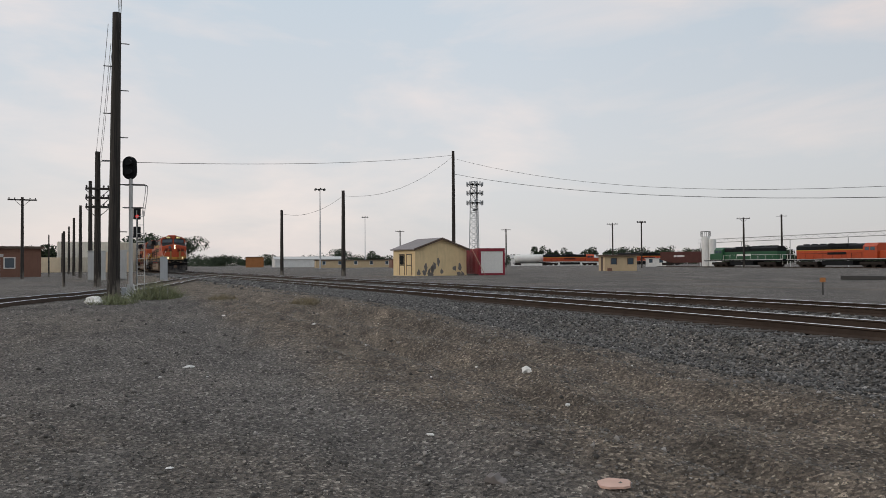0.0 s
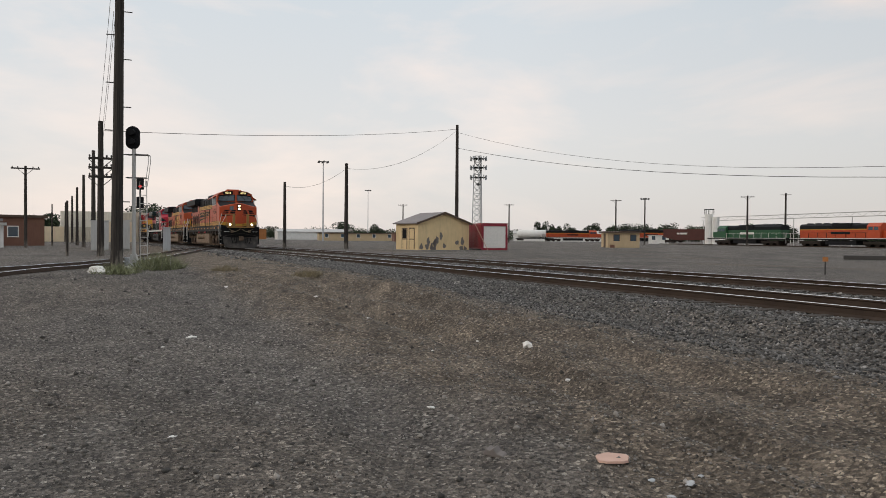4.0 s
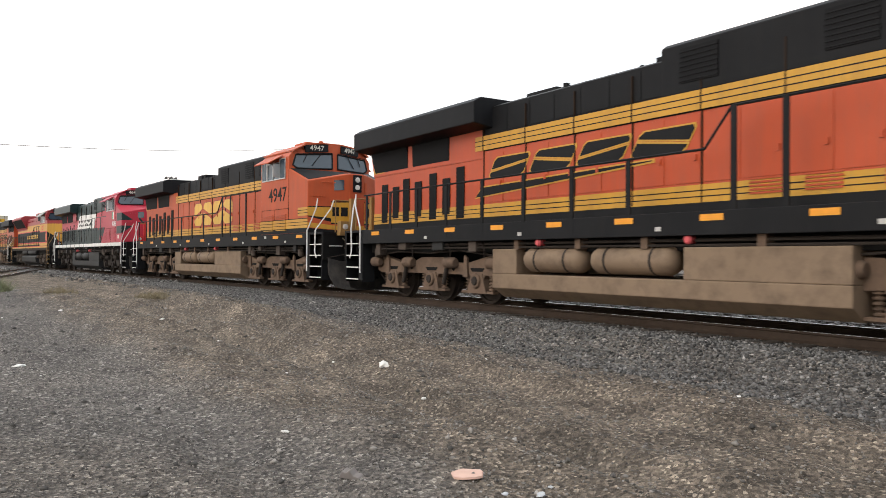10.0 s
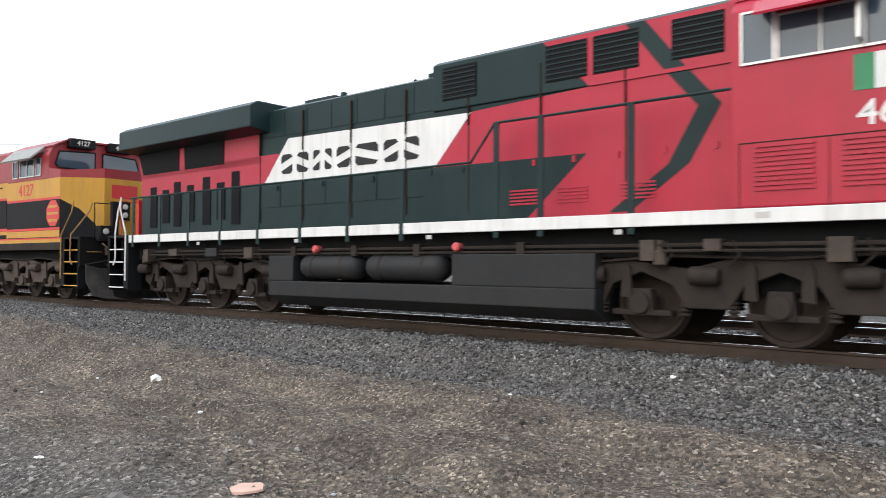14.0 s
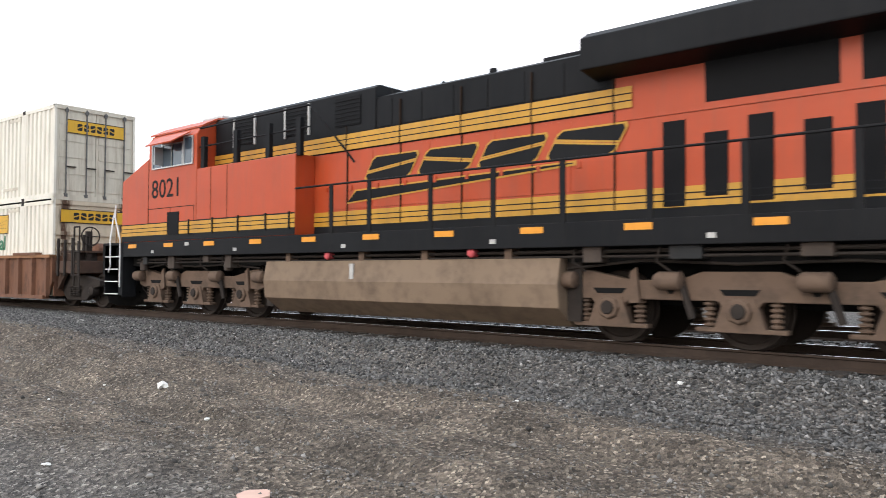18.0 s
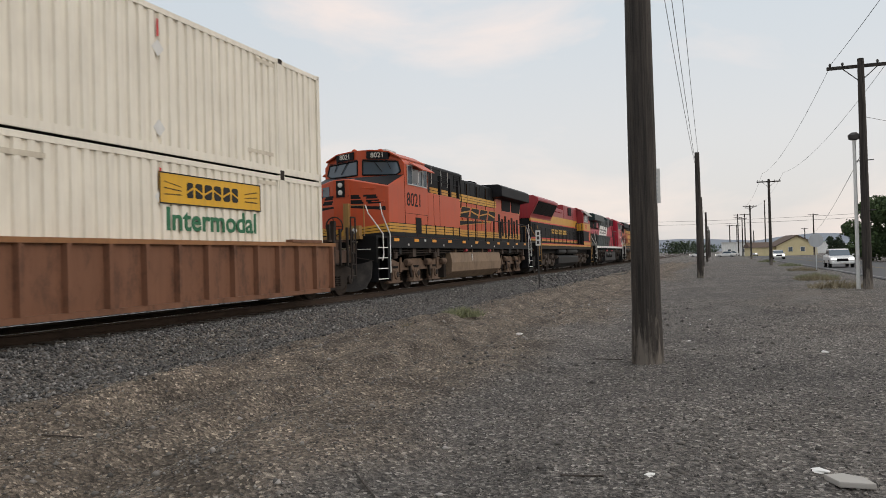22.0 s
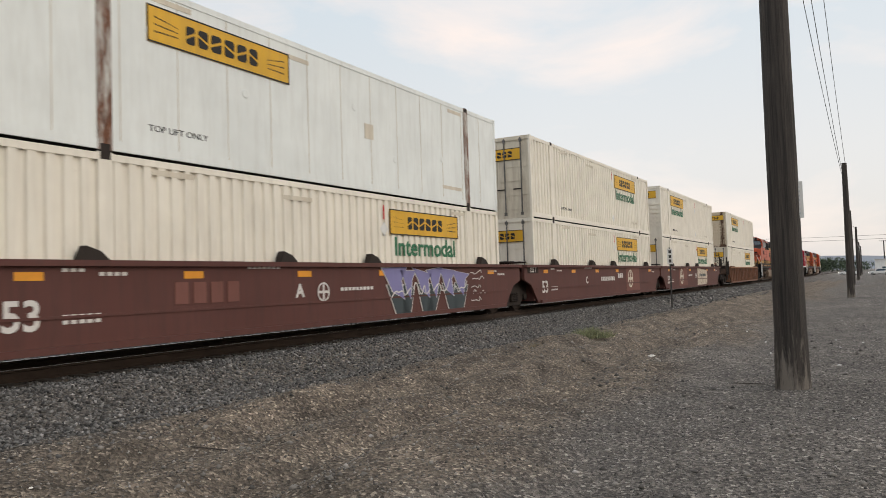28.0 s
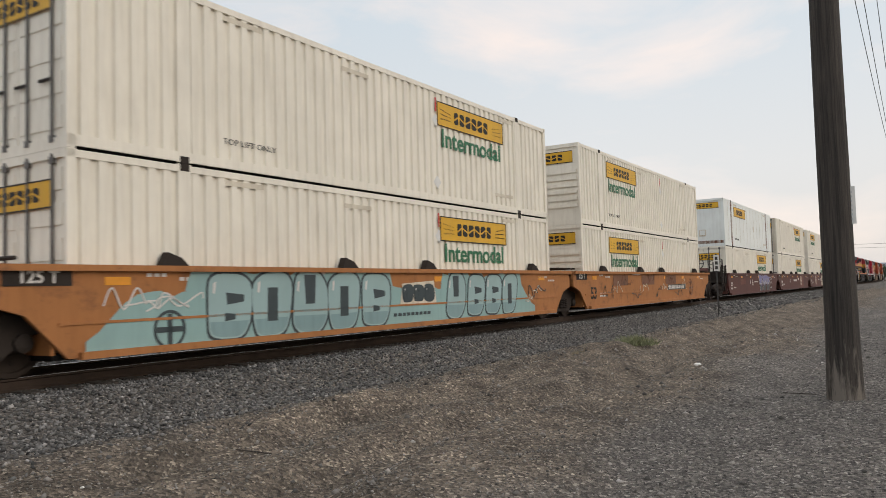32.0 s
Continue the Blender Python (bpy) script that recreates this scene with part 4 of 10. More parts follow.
def hood_loco(label, sc, number, flip=False, wide_side=0, tank_round=True, awning=True, on=False, paintwork=None):
    loco = thing("locomotive", label, "locomotive")
    # underframe and deck edge
    part("underframe", Shape().box(-10.5, 10.5, -1.2, 1.2, 1.18, 1.70).box(-9.4, 9.4, -0.5, 0.5, 0.95, 1.2), M["under"], loco)
    for sg in (1, -1):
        a, b = sorted((sg * 1.40, sg * 1.5))
        sill = part("side_sill", Shape().box(-9.5, 9.5, a, b, 1.42 if sc["sill"] is not M["white"] else 1.6, 1.79), sc["sill"], loco, bevel=0.01)
        a, b = sorted((sg * 1.5, sg * 1.506))
        for k in range(11):
            x = -9.0 + k * 1.78
            if sc["sill"] is not M["white"]:
                part("reflector", Shape().box(x, x + 0.42, a, b, 1.64, 1.74), M["reflector"], sill)
            if k % 2:
                part("jacking_mark", Shape().box(x + 0.9, x + 1.02, a, b, 1.5, 1.57), M["silver"], sill)
        part("cable_run", Shape().cyl((-9, sg * 1.33, 1.36), (9, sg * 1.33, 1.34), 0.03, 6), M["truck_dark"], loco)
        part("air_line", Shape().cyl((-9, sg * 1.36, 1.28), (9, sg * 1.36, 1.26), 0.022, 6), M["truck_dark"], loco)
        for x in (-3.0, -1.2, 0.4, 2.6):
            part("pipe_bracket", Shape().box(x, x + 0.14, *sorted((sg * 1.15, sg * 1.4)), 1.22, 1.42), sc["truck"], loco)
        for x in (-2.2, 1.4):
            part("fuel_cap", Shape().lathe(1, [(sg * 1.3, 0.07), (sg * 1.44, 0.08), (sg * 1.47, 0.05)], 10, (x, 0, 1.36)), M["pink"], loco)
    part("deck", Shape().box(-9.5, 9.5, -1.42, 1.42, 1.72, 1.785), M["black"], loco)
    # long hood, lower and upper body
    part("hood", Shape().box(-9.8, 6.0, -0.98, 0.98, 1.79, 3.46), sc["hood"], loco)
    ht = sc.get("hood_z", 4.48)
    up = [(-0.98, 3.46), (0.98, 3.46), (0.98, ht - 0.06), (0.8, ht + 0.02), (-0.8, ht + 0.02), (-0.98, ht - 0.06)]
    part("hood_top", Shape().prism(up, 0, -4.7, 5.98), sc["top"], loco)
    high = [(-1.02, 3.80), (1.02, 3.80), (1.02, 4.62), (0.9, 4.70), (-0.9, 4.70), (-1.02, 4.62)]
    part("dynamic_brake_housing", Shape().prism(high, 0, 0.5, 5.96), sc["top"], loco, bevel=0.02)
    part("radiator_core", Shape().box(-9.8, -4.6, -0.94, 0.94, 3.46, 4.0), sc["hood"], loco)
    rad = [(-0.98, 3.95), (0.98, 3.95), (1.5, 4.03), (1.5, 4.50), (1.3, 4.62), (-1.3, 4.62), (-1.5, 4.50), (-1.5, 4.03)]
    part("radiator_wing", Shape().prism(rad, 0, -10.1, sc.get("wing_x", -4.3)), sc["wing"], loco, bevel=0.025)
    part("radiator_roof_grille", Shape().box(-9.3, -5.4, -1.1, 1.1, 4.62, 4.66), M["alu"], loco)
    part("exhaust_stack", Shape().box(-3.9, -2.9, -0.35, 0.35, 4.46, 4.72), sc["top"], loco, bevel=0.03)
    hornp = Shape()
    for k, y in enumerate((-0.2, 0.0, 0.2)):
        hornp.lathe(0, [(-1.2, 0.025), (-0.75 + 0.05 * k, 0.03), (-0.65 + 0.05 * k, 0.09)], 10, (0, y, 4.64))
    part("horn", hornp.box(-1.15, -1.0, -0.3, 0.3, 4.44, 4.62), M["black"], loco)
    for ex, ey in ((0.2, -0.8), (-2.2, -0.8), (0.2, 0.7), (-2.2, 0.7)):
        part("lifting_eye", Shape().box(ex, ex + 0.1, ey, ey + 0.1, 4.40, 4.58), sc["top"], loco)
    for sg in (1, -1):
        wide = wide_side == sg
        y = 0.98
        yy = sorted((sg * 0.98, sg * 0.992))
        # access doors along the hood
        x = -4.6
        while x < (1.7 if wide else 5.2):
            d = part("access_door", Shape().box(x + 0.02, x + 0.70, yy[0], yy[1], 2.30, 3.42), sc["door"](x), loco, bevel=0.004)
            hy = sorted((sg * 0.99, sg * 1.02))
            part("door_latch", Shape().box(x + 0.58, x + 0.64, hy[0], hy[1], 2.66, 2.76), sc["door"](x), d)
            x += 0.74
        # vertical joints of the doors, and their hinges
        x = -4.6
        while x < (1.7 if wide else 5.2):
            part("door_joint", Shape().box(x - 0.012, x + 0.012, *sorted((sg * 0.98, sg * 1.006)), 1.98, 3.46), M["seam"], loco)
            part("upper_joint", Shape().box(x - 0.012, x + 0.012, *sorted((sg * 0.98, sg * 1.034)), 3.47, 4.30), M["seam"], loco)
            x += 1.48
        under_gear(loco, sg, M["truck_mid"])
        # upper doors with vertical joints
        x = -4.5
        while x < 0.7:
            part("upper_panel", Shape().box(x + 0.02, x + 0.72, yy[0], yy[1], 3.84, 4.36), sc["top"], loco, bevel=0.004)
            x += 0.76
        # radiator side screens and slots of the rear compartment
        part("radiator_panel", Shape().prism([(-9.8, 3.3), (-4.62, 3.3), (-4.62, 3.98), (-10.0, 3.98)], 1, *sorted((sg * 0.95, sg * 0.999))), sc.get("rad", sc["hood"]), loco)
        for x0, x1, k in ((-9.72, -7.95, -0.22), (-7.7, -6.0, 0.0)):
            s = Shape().add([(x0, sg * 1.005, 3.40), (x1, sg * 1.005, 3.40), (x1, sg * 1.03, 3.96), (x0 + k, sg * 1.03, 3.96), (x0, sg * 0.97, 3.40), (x1, sg * 0.97, 3.40), (x1, sg * 0.97, 3.96), (x0 + k, sg * 0.97, 3.96)], [(0, 1, 2, 3), (4, 5, 6, 7), (0, 1, 5, 4), (1, 2, 6, 5), (2, 3, 7, 6), (3, 0, 4, 7)])
            part("radiator_screen", s, M["grille"], loco)
        gy = sorted((sg * 0.985, sg * 1.0))
        for x0, z0, z1 in ((-9.35, 2.0, 3.05), (-8.75, 2.1, 2.95), (-8.2, 2.0, 3.12), (-7.6, 2.1, 3.0), (-6.9, 2.0, 3.15), (-6.3, 2.1, 2.98), (-5.7, 1.98, 3.2)):
            part("air_slot", Shape().box(x0, x0 + 0.33, gy[0], gy[1], z0, z1), M["grille"], loco)
        dy = sorted((sg * 1.02, sg * 1.035))
        for x0 in ((0.9, 2.5, 4.4) if wide else sc.get("grilles", (0.9, 3.4, 4.7))):
            if wide and x0 > 2:
                for xf in (x0 - 0.05, x0 + 0.75):
                    part("grille_frame", Shape().box(xf, xf + 0.05, dy[0], dy[1] + 0.02, 3.92, 4.58), M["silver"], loco)
            g = part("intake_grille", Shape().box(x0, x0 + 0.75, dy[0], dy[1], 3.96, 4.54), M["grille"], loco)
            sl = Shape()
            for k in range(7):
                sl.box(x0, x0 + 0.75, dy[0], dy[1] + 0.012 if sg > 0 else dy[1], 3.99 + k * 0.08, 4.01 + k * 0.08) if sg > 0 else sl.box(x0, x0 + 0.75, dy[0] - 0.012, dy[1], 3.99 + k * 0.08, 4.01 + k * 0.08)
            part("grille_slats", sl, sc["top"], g)
        for x0 in (2.2, 3.1, 4.2):
            if not wide:
                s = Shape()
                for k in range(5):
                    s.box(x0, x0 + 0.55, sorted((sg * 0.99, sg * 1.015))[0], sorted((sg * 0.99, sg * 1.015))[1], 2.04 + k * 0.055, 2.07 + k * 0.055)
                part("louvre", s, sc["door"](x0), loco)
        # handrails
        posts = [-9.3, -8.0, -6.7, -5.4, -4.0, -2.7, -1.35, 0.17, 1.23] if wide else [-9.3, -8.0, -6.7, -5.4, -4.0, -2.6, -1.2, 0.2, 1.6, 3.2]
        handrail(loco, -9.45, 2.33 if wide else 1.75, sg, posts[:8 if not wide else 9], sc["side_rail"], post_mat=sc["side_rail"])
        if not wide:
            part("raised_rail", Shape().tube([(1.75, sg * 1.49, 2.74), (2.22, sg * 1.46, 3.34), (6.02, sg * 1.46, 3.34)], 0.021), sc["side_rail"], loco)
            for px in (2.26, 3.1, 4.6):
                part("stanchion", Shape().box(px - 0.05, px + 0.05, sg * 1.475 - 0.012, sg * 1.475 + 0.012, 1.5, 3.34), sc["side_rail"], loco)
        if wide:
            a, b = sorted((sg * 0.98, sg * 1.497))
            part("equipment_cabinet", Shape().box(2.33, 6.0, a, b, 1.79, 3.46), sc["hood"], loco, bevel=0.02)
            a, b = sorted((sg * 1.497, sg * 1.503))
            for x0, x1, z0, z1 in ((4.75, 4.762, 2.26, 3.44), (5.4, 5.41, 2.26, 3.44), (2.33, 6.0, 2.25, 2.26)):
                part("cabinet_seam", Shape().box(x0, x1, a, b, z0, z1), M["seam"], loco)
            rl = part("cage_rail", Shape().tube([(2.0, sg * 1.42, 4.42), (6.0, sg * 1.42, 4.42)], 0.025).tube([(2.0, sg * 1.42, 3.98), (6.0, sg * 1.42, 3.98)], 0.02), M["black"], loco)
            for px in (2.29, 3.32, 4.5, 5.81):
                part("cage_post", Shape().box(px - 0.07, px + 0.07, sg * 1.42 - 0.05, sg * 1.42 + 0.05, 3.42, 4.2), M["black"], rl)
            part("diagonal_brace", Shape().tube([(2.0, sg * 1.4, 4.42), (1.2, sg * 1.2, 3.5), (1.0, sg * 1.1, 3.2)], 0.022), M["black"], loco)
        # fuel tank
    if tank_round:
        ring = [(-1.42, 0.42), (-1.1, 0.22), (1.1, 0.22), (1.42, 0.42), (1.42, 0.72), (-1.42, 0.72)]
        tank = part("fuel_tank", Shape().prism(ring, 0, -3.7, 4.0), sc["tank"], loco, bevel=0.02)
        for sg in (1, -1):
            a, b = sorted((sg * 1.42, sg * 0.6))
            for x0, x1 in ((-3.7, -2.9), (1.3, 4.0)):
                part("tank_shoulder", Shape().box(x0, x1, a, b, 0.72, 1.24), sc["tank"], tank, bevel=0.02)
            for x0, x1 in ((-2.75, -1.05), (-0.85, 1.05)):
                part("air_reservoir", Shape().lathe(0, [(x0, 0.08), (x0 + 0.06, 0.2), (x0 + 0.16, 0.25), (x1 - 0.16, 0.25), (x1 - 0.06, 0.2), (x1, 0.08)], 16, (0, sg * 1.2, 1.02)), sc["tank"], tank, smooth=True)
                part("reservoir_strap", Shape().lathe(0, [(x0 + 0.4, 0.255), (x0 + 0.45, 0.255)], 16, (0, sg * 1.2, 1.02)).lathe(0, [(x1 - 0.45, 0.255), (x1 - 0.4, 0.255)], 16, (0, sg * 1.2, 1.02)), M["truck_dark"], tank)
    else:
        ring = [(-1.48, 0.86), (-1.44, 0.50), (-1.0, 0.2), (1.0, 0.2), (1.44, 0.50), (1.48, 0.86), (1.40, 1.26), (-1.40, 1.26)]
        tank = part("fuel_tank", Shape().prism(ring, 0, -3.9, 3.4), sc["tank"], loco, bevel=0.015)
        for sg in (1, -1):
            part("sight_glass", Shape().box(0.62, 0.72, *sorted((sg * 1.44, sg * 1.47)), 0.88, 1.2), M["silver"], tank)
        for x0 in (-4.15, 3.4):
            part("tank_plate", Shape().box(x0, x0 + 0.25, -1.2, 1.2, 0.3, 1.2), M["truck_dark"], tank)
    for e in (1, -1):
        loco_truck(loco, e * 6.5, sc["truck"], flip, sc.get("arched", False))
        loco_end(loco, e, sc)
    # rear wall fittings
    part("rear_door", Shape().box(-9.815, -9.8, -0.35, 0.35, 1.85, 3.6), sc["hood"], loco, bevel=0.004)
    part("rear_lamp", Shape().lathe(0, [(-9.8, 0.1), (-9.86, 0.1), (-9.88, 0.04)], 12, (0, 0.16, 3.8)).lathe(0, [(-9.8, 0.1), (-9.86, 0.1), (-9.88, 0.04)], 12, (0, -0.16, 3.8)), M["lens"], loco)
    cab, nose = cab_and_nose(loco, sc, number, awning, on)
    if paintwork:
        paintwork(loco, cab, nose)
    return loco


M["hose"] = plain("pale_hose", (0.2, 0.17, 0.11), 0.8)
M["plough"] = paint("scraped_steel", (0.04, 0.037, 0.035), 0.65, 0.8, (0.10, 0.088, 0.078), False)
M["lens"] = plain("dull_lens", (0.55, 0.55, 0.52), 0.15)
M["number_lit"] = plain("lit_number", (1.0, 0.80, 0.36), 0.4, 0, 1.1)
M["alu"] = plain("bare_aluminium", (0.55, 0.55, 0.54), 0.4, 0.7)
M["seam"] = plain("dark_seam", (0.03, 0.018, 0.012), 0.8)
M["reflector"] = plain("yellow_reflector", (0.72, 0.29, 0.015), 0.45)
M["pink"] = plain("red_cap", (0.55, 0.08, 0.09), 0.6)
M["post_gold"] = paint("ochre_post", (0.30, 0.17, 0.05), 0.6, 0.5, (0.06, 0.04, 0.03))
M["tank_dark"] = paint("dark_tank", (0.020, 0.021, 0.022), 0.55, 0.4, (0.045, 0.036, 0.029), False)
M["silver"] = plain("worn_silver", (0.48, 0.47, 0.45), 0.5, 0.3)
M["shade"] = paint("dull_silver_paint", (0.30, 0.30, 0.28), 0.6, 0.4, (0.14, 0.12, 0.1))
M["gold"] = paint("faded_gold_paint", (0.66, 0.40, 0.07), 0.5, 0.35, (0.30, 0.13, 0.05))
M["number_pale"] = plain("pale_number", (0.5, 0.48, 0.42), 0.6)
M["under_red"] = plain("sign_red", (0.55, 0.03, 0.03), 0.5)

orange_scheme = dict(hood=M["orange"], cab=M["orange"], nose=M["orange"], cab_roof=M["orange"], top=M["black"], wing=M["black"], sill=M["black"], truck=M["truck"], tank=M["tank"], num=M["black"],
            rail=M["white"], side_rail=M["black"], end_rail=M["white"], end_post=M["post_gold"], step_edge=M["white"], door=lambda x: M["orange"])


def orange_paintwork(old=False, wide=0):
    def work(loco, cab, nose):
        for sg in (1, -1):
            h1 = 2.33 if wide == sg else 6.0
            stripes(loco, -9.8, h1, sg, 0.995, 1.97, 2.26)
            part("black_band", Shape().box(-9.8, h1, *sorted((sg * 0.98, sg * 0.994)), 1.79, 1.97), M["black"], loco)
            stripes(loco, -4.9, 5.98, sg, 1.022, 3.48, 3.80)
            stripes(loco, -9.8, -9.2, sg, 1.0, 3.38, 3.9)
            stripes(cab, 2.33 if wide == sg else 6.0, NOSE_A[0], sg, 1.503, 1.95, 2.23)
            part("black_band", Shape().box(2.33 if wide == sg else 6.0, NOSE_A[0], *sorted((sg * 1.497, sg * 1.504)), 1.80, 1.95), M["black"], cab)
            part("band_line", Shape().box(2.33 if wide == sg else 6.0, NOSE_A[0], *sorted((sg * 1.497, sg * 1.504)), 2.23, 2.255), M["black"], cab)
            if wide != sg:
                for x0 in (6.3, 7.3):
                    for k in range(11):
                        part("louvre_slat", Shape().box(x0, x0 + 0.75, *sorted((sg * 1.5, sg * 1.53)), 1.90 + k * 0.05, 1.925 + k * 0.05), M["yellow"] if k < 7 else M["orange_old" if old else "orange"], cab)
            else:
                part("toilet_vent", Shape().box(6.75, 7.28, *sorted((sg * 1.5, sg * 1.515)), 1.93, 2.49), M["grille"], cab)
                for x0 in (2.5, 3.3, 4.3, 5.3, 6.3):
                    part("low_stanchion", Shape().box(x0 - 0.02, x0 + 0.02, *sorted((sg * 1.5, sg * 1.53)), 1.92, 2.28), M["black"], cab)
            if old:
                emblem(loco, -0.05, 2.36, 0.95, sg, 1.0, M["gold"], M["darkred"], 0.0, 1.24)
            else:
                emblem(loco, -1.6 if wide != sg else -2.0, 2.84, 0.42, sg, 1.0, M["black"], M["yellow"], 0.6, 3.4)
            # front of the nose: band, mark without letters
            if old:
                face_plate(nose, "nose_stripe", sg, 0.0, 0.55, (2.30, 2.62), (2.14, 2.62), M["black"], 0.004)
                face_plate(nose, "nose_stripe", sg, 0.0, 0.55, (2.33, 2.59), (2.26, 2.59), M["yellow"])
                face_plate(nose, "nose_stripe", sg, 0.55, 1.0, (2.08, 2.78), (2.06, 2.80), M["black"], 0.004)
                face_plate(nose, "nose_stripe", sg, 0.55, 1.0, (2.12, 2.74), (2.10, 2.76), M["yellow"])
                for k in range(2):
                    face_plate(nose, "painted_mark", sg, 0.58 + 0.21 * k, 0.74 + 0.21 * k, (2.32, 2.6), (2.32, 2.6), M["black"], 0.009)
                stripes(nose, 8.9, NOSE_A[0], sg, 1.503, 2.33, 2.59)
                face_plate(nose, "nose_stripe", sg, 0.0, 1.0, (1.97, 2.12), (1.86, 1.98), M["yellow"])
            else:
                face_plate(nose, "nose_stripe", sg, 0.0, 1.0, (1.95, 2.23), (1.84, 2.04), M["yellow"])
                face_plate(nose, "nose_line", sg, 0.0, 1.0, (2.02, 2.04), (1.89, 1.905), M["black"], 0.009)
                face_plate(nose, "nose_line", sg, 0.0, 1.0, (2.13, 2.15), (1.965, 1.98), M["black"], 0.009)
                for k in range(2):
                    for q, (z0, z1) in enumerate(((2.86, 2.925), (2.925, 2.985), (3.02, 3.085), (3.085, 3.15))):
                        f = 0.20 + 0.42 * k + 0.035 * q
                        face_plate(nose, "painted_mark", sg, f, min(1.0, f + (0.32 if q != 2 else 0.28)), (z0, z1), (z0, z1), M["black"], 0.006 + 0.0004 * q)
                face_plate(nose, "mark_underline", sg, 0.08, 1.0, (2.64, 2.76), (2.74, 2.80), M["black"])
            face_plate(nose, "black_foot", sg, 0.0, 1.0, (1.80, 1.95), (1.80, 1.85), M["black"], 0.004)
        part("nose_band", Shape().box(10.0, 10.006, -0.26, 0.26, 1.84, 2.04), M["yellow"], nose)
    return work


def red_green_paintwork(loco, cab, nose):
    for sg in (1, -1):
        def poly(name, pts, m_, y, parent, t=0.005):
            yy = sorted((sg * y, sg * (y + t)))
            part(name, Shape().prism(pts, 1, yy[0], yy[1]), m_, parent)
        # red front over the green hood with two pointed green tongues
        poly("red_panel", [(0.54, 2.80), (3.63, 2.78), (2.54, 1.82), (6.0, 1.82), (6.0, 3.82), (3.68, 3.80), (1.40, 3.70)], M["red"], 0.994, loco)
        poly("green_tongue", [(0.3, 1.82), (2.54, 1.82), (3.63, 2.78), (0.54, 2.80), (0.3, 2.6)], M["green"], 0.994, loco)
        poly("upper_red_panel", [(3.68, 3.80), (6.0, 3.80), (6.0, 4.62), (2.85, 4.62)], M["red"], 1.021, loco)
        poly("rear_red_panel", [(-9.8, 2.85), (-5.0, 2.85), (-4.43, 2.85), (-3.6, 3.46), (-9.8, 3.46)], M["red"], 0.994, loco)
        poly("white_band", [(-4.43, 2.85), (0.54, 2.80), (1.37, 3.69), (-3.62, 3.76)], M["white"], 0.996, loco, 0.006)
        poly("green_chevron", [(4.01, 1.86), (4.36, 1.86), (5.25, 2.5), (5.70, 3.28), (5.2, 3.86), (4.88, 3.86), (5.37, 3.28), (4.93, 2.5)], M["green"], 1.000, loco, 0.004)
        poly("upper_green_chevron", [(5.2, 3.86), (4.88, 3.86), (4.29, 4.62), (4.6, 4.62)], M["green"], 1.027, loco, 0.004)
        # company name as dark strokes on the white band
        mark_row(loco, -3.85 if sg < 0 else 0.6, 3.0, 0.42, sg, 1.003, M["tank_dark"], (0.9, 0.9, 0.5, 0.5, 0.95, 1.5, 0.9, 0.9), 0.16, 0.36, apart=True)
        yy = sorted((sg * 1.5, sg * 1.507))
        for k, m_ in enumerate((M["flag_green"], M["white"], M["under_red"])):
            part("flag_panel", Shape().box(7.42 + k * 0.22, 7.64 + k * 0.22, yy[0], yy[1], 3.1, 3.52), m_, cab)
        for x0 in (6.3, 7.3):
            for k in range(10):
                part("louvre_slat", Shape().box(x0, x0 + 0.7, *sorted((sg * 1.5, sg * 1.525)), 2.0 + k * 0.06, 2.03 + k * 0.06), M["red"], cab)
        for z0 in (2.27, 2.98):
            poly("green_bar", [(8.5, z0), (NOSE_A[0], z0), (NOSE_A[0], z0 + 0.42), (8.5, z0 + 0.42)], M["green"], 1.502, cab)
        face_plate(nose, "green_bar", sg, 0.0, 0.42, (2.27, 2.69), (2.67, 2.69), M["green"])
        face_plate(nose, "green_bar", sg, 0.0, 0.42, (2.98, 3.40), (3.0, 3.02), M["green"])
        face_plate(nose, "green_slash", sg, 0.66, 0.98, (3.05, 3.2), (2.55, 2.7), M["green"])


M["flag_green"] = plain("flag_green", (0.02, 0.2, 0.08), 0.5)
red_green_scheme = dict(orange_scheme, hood=M["green"], cab=M["red"], nose=M["red"], cab_roof=M["red"], top=M["green"], wing=M["green"], sill=M["white"], truck=M["truck_dark"], tank=M["tank_dark"], num=M["white"], side_rail=M["green"],
             end_rail=M["white"], end_post=M["under_red"], door=lambda x: M["green"] if x < 1.0 else M["red"], arched=True, rad=M["red"], glare=False, num_at=(0.30, 7.9, 2.82), grilles=(0.75, 2.9, 3.75, 5.0), hood_z=4.48)


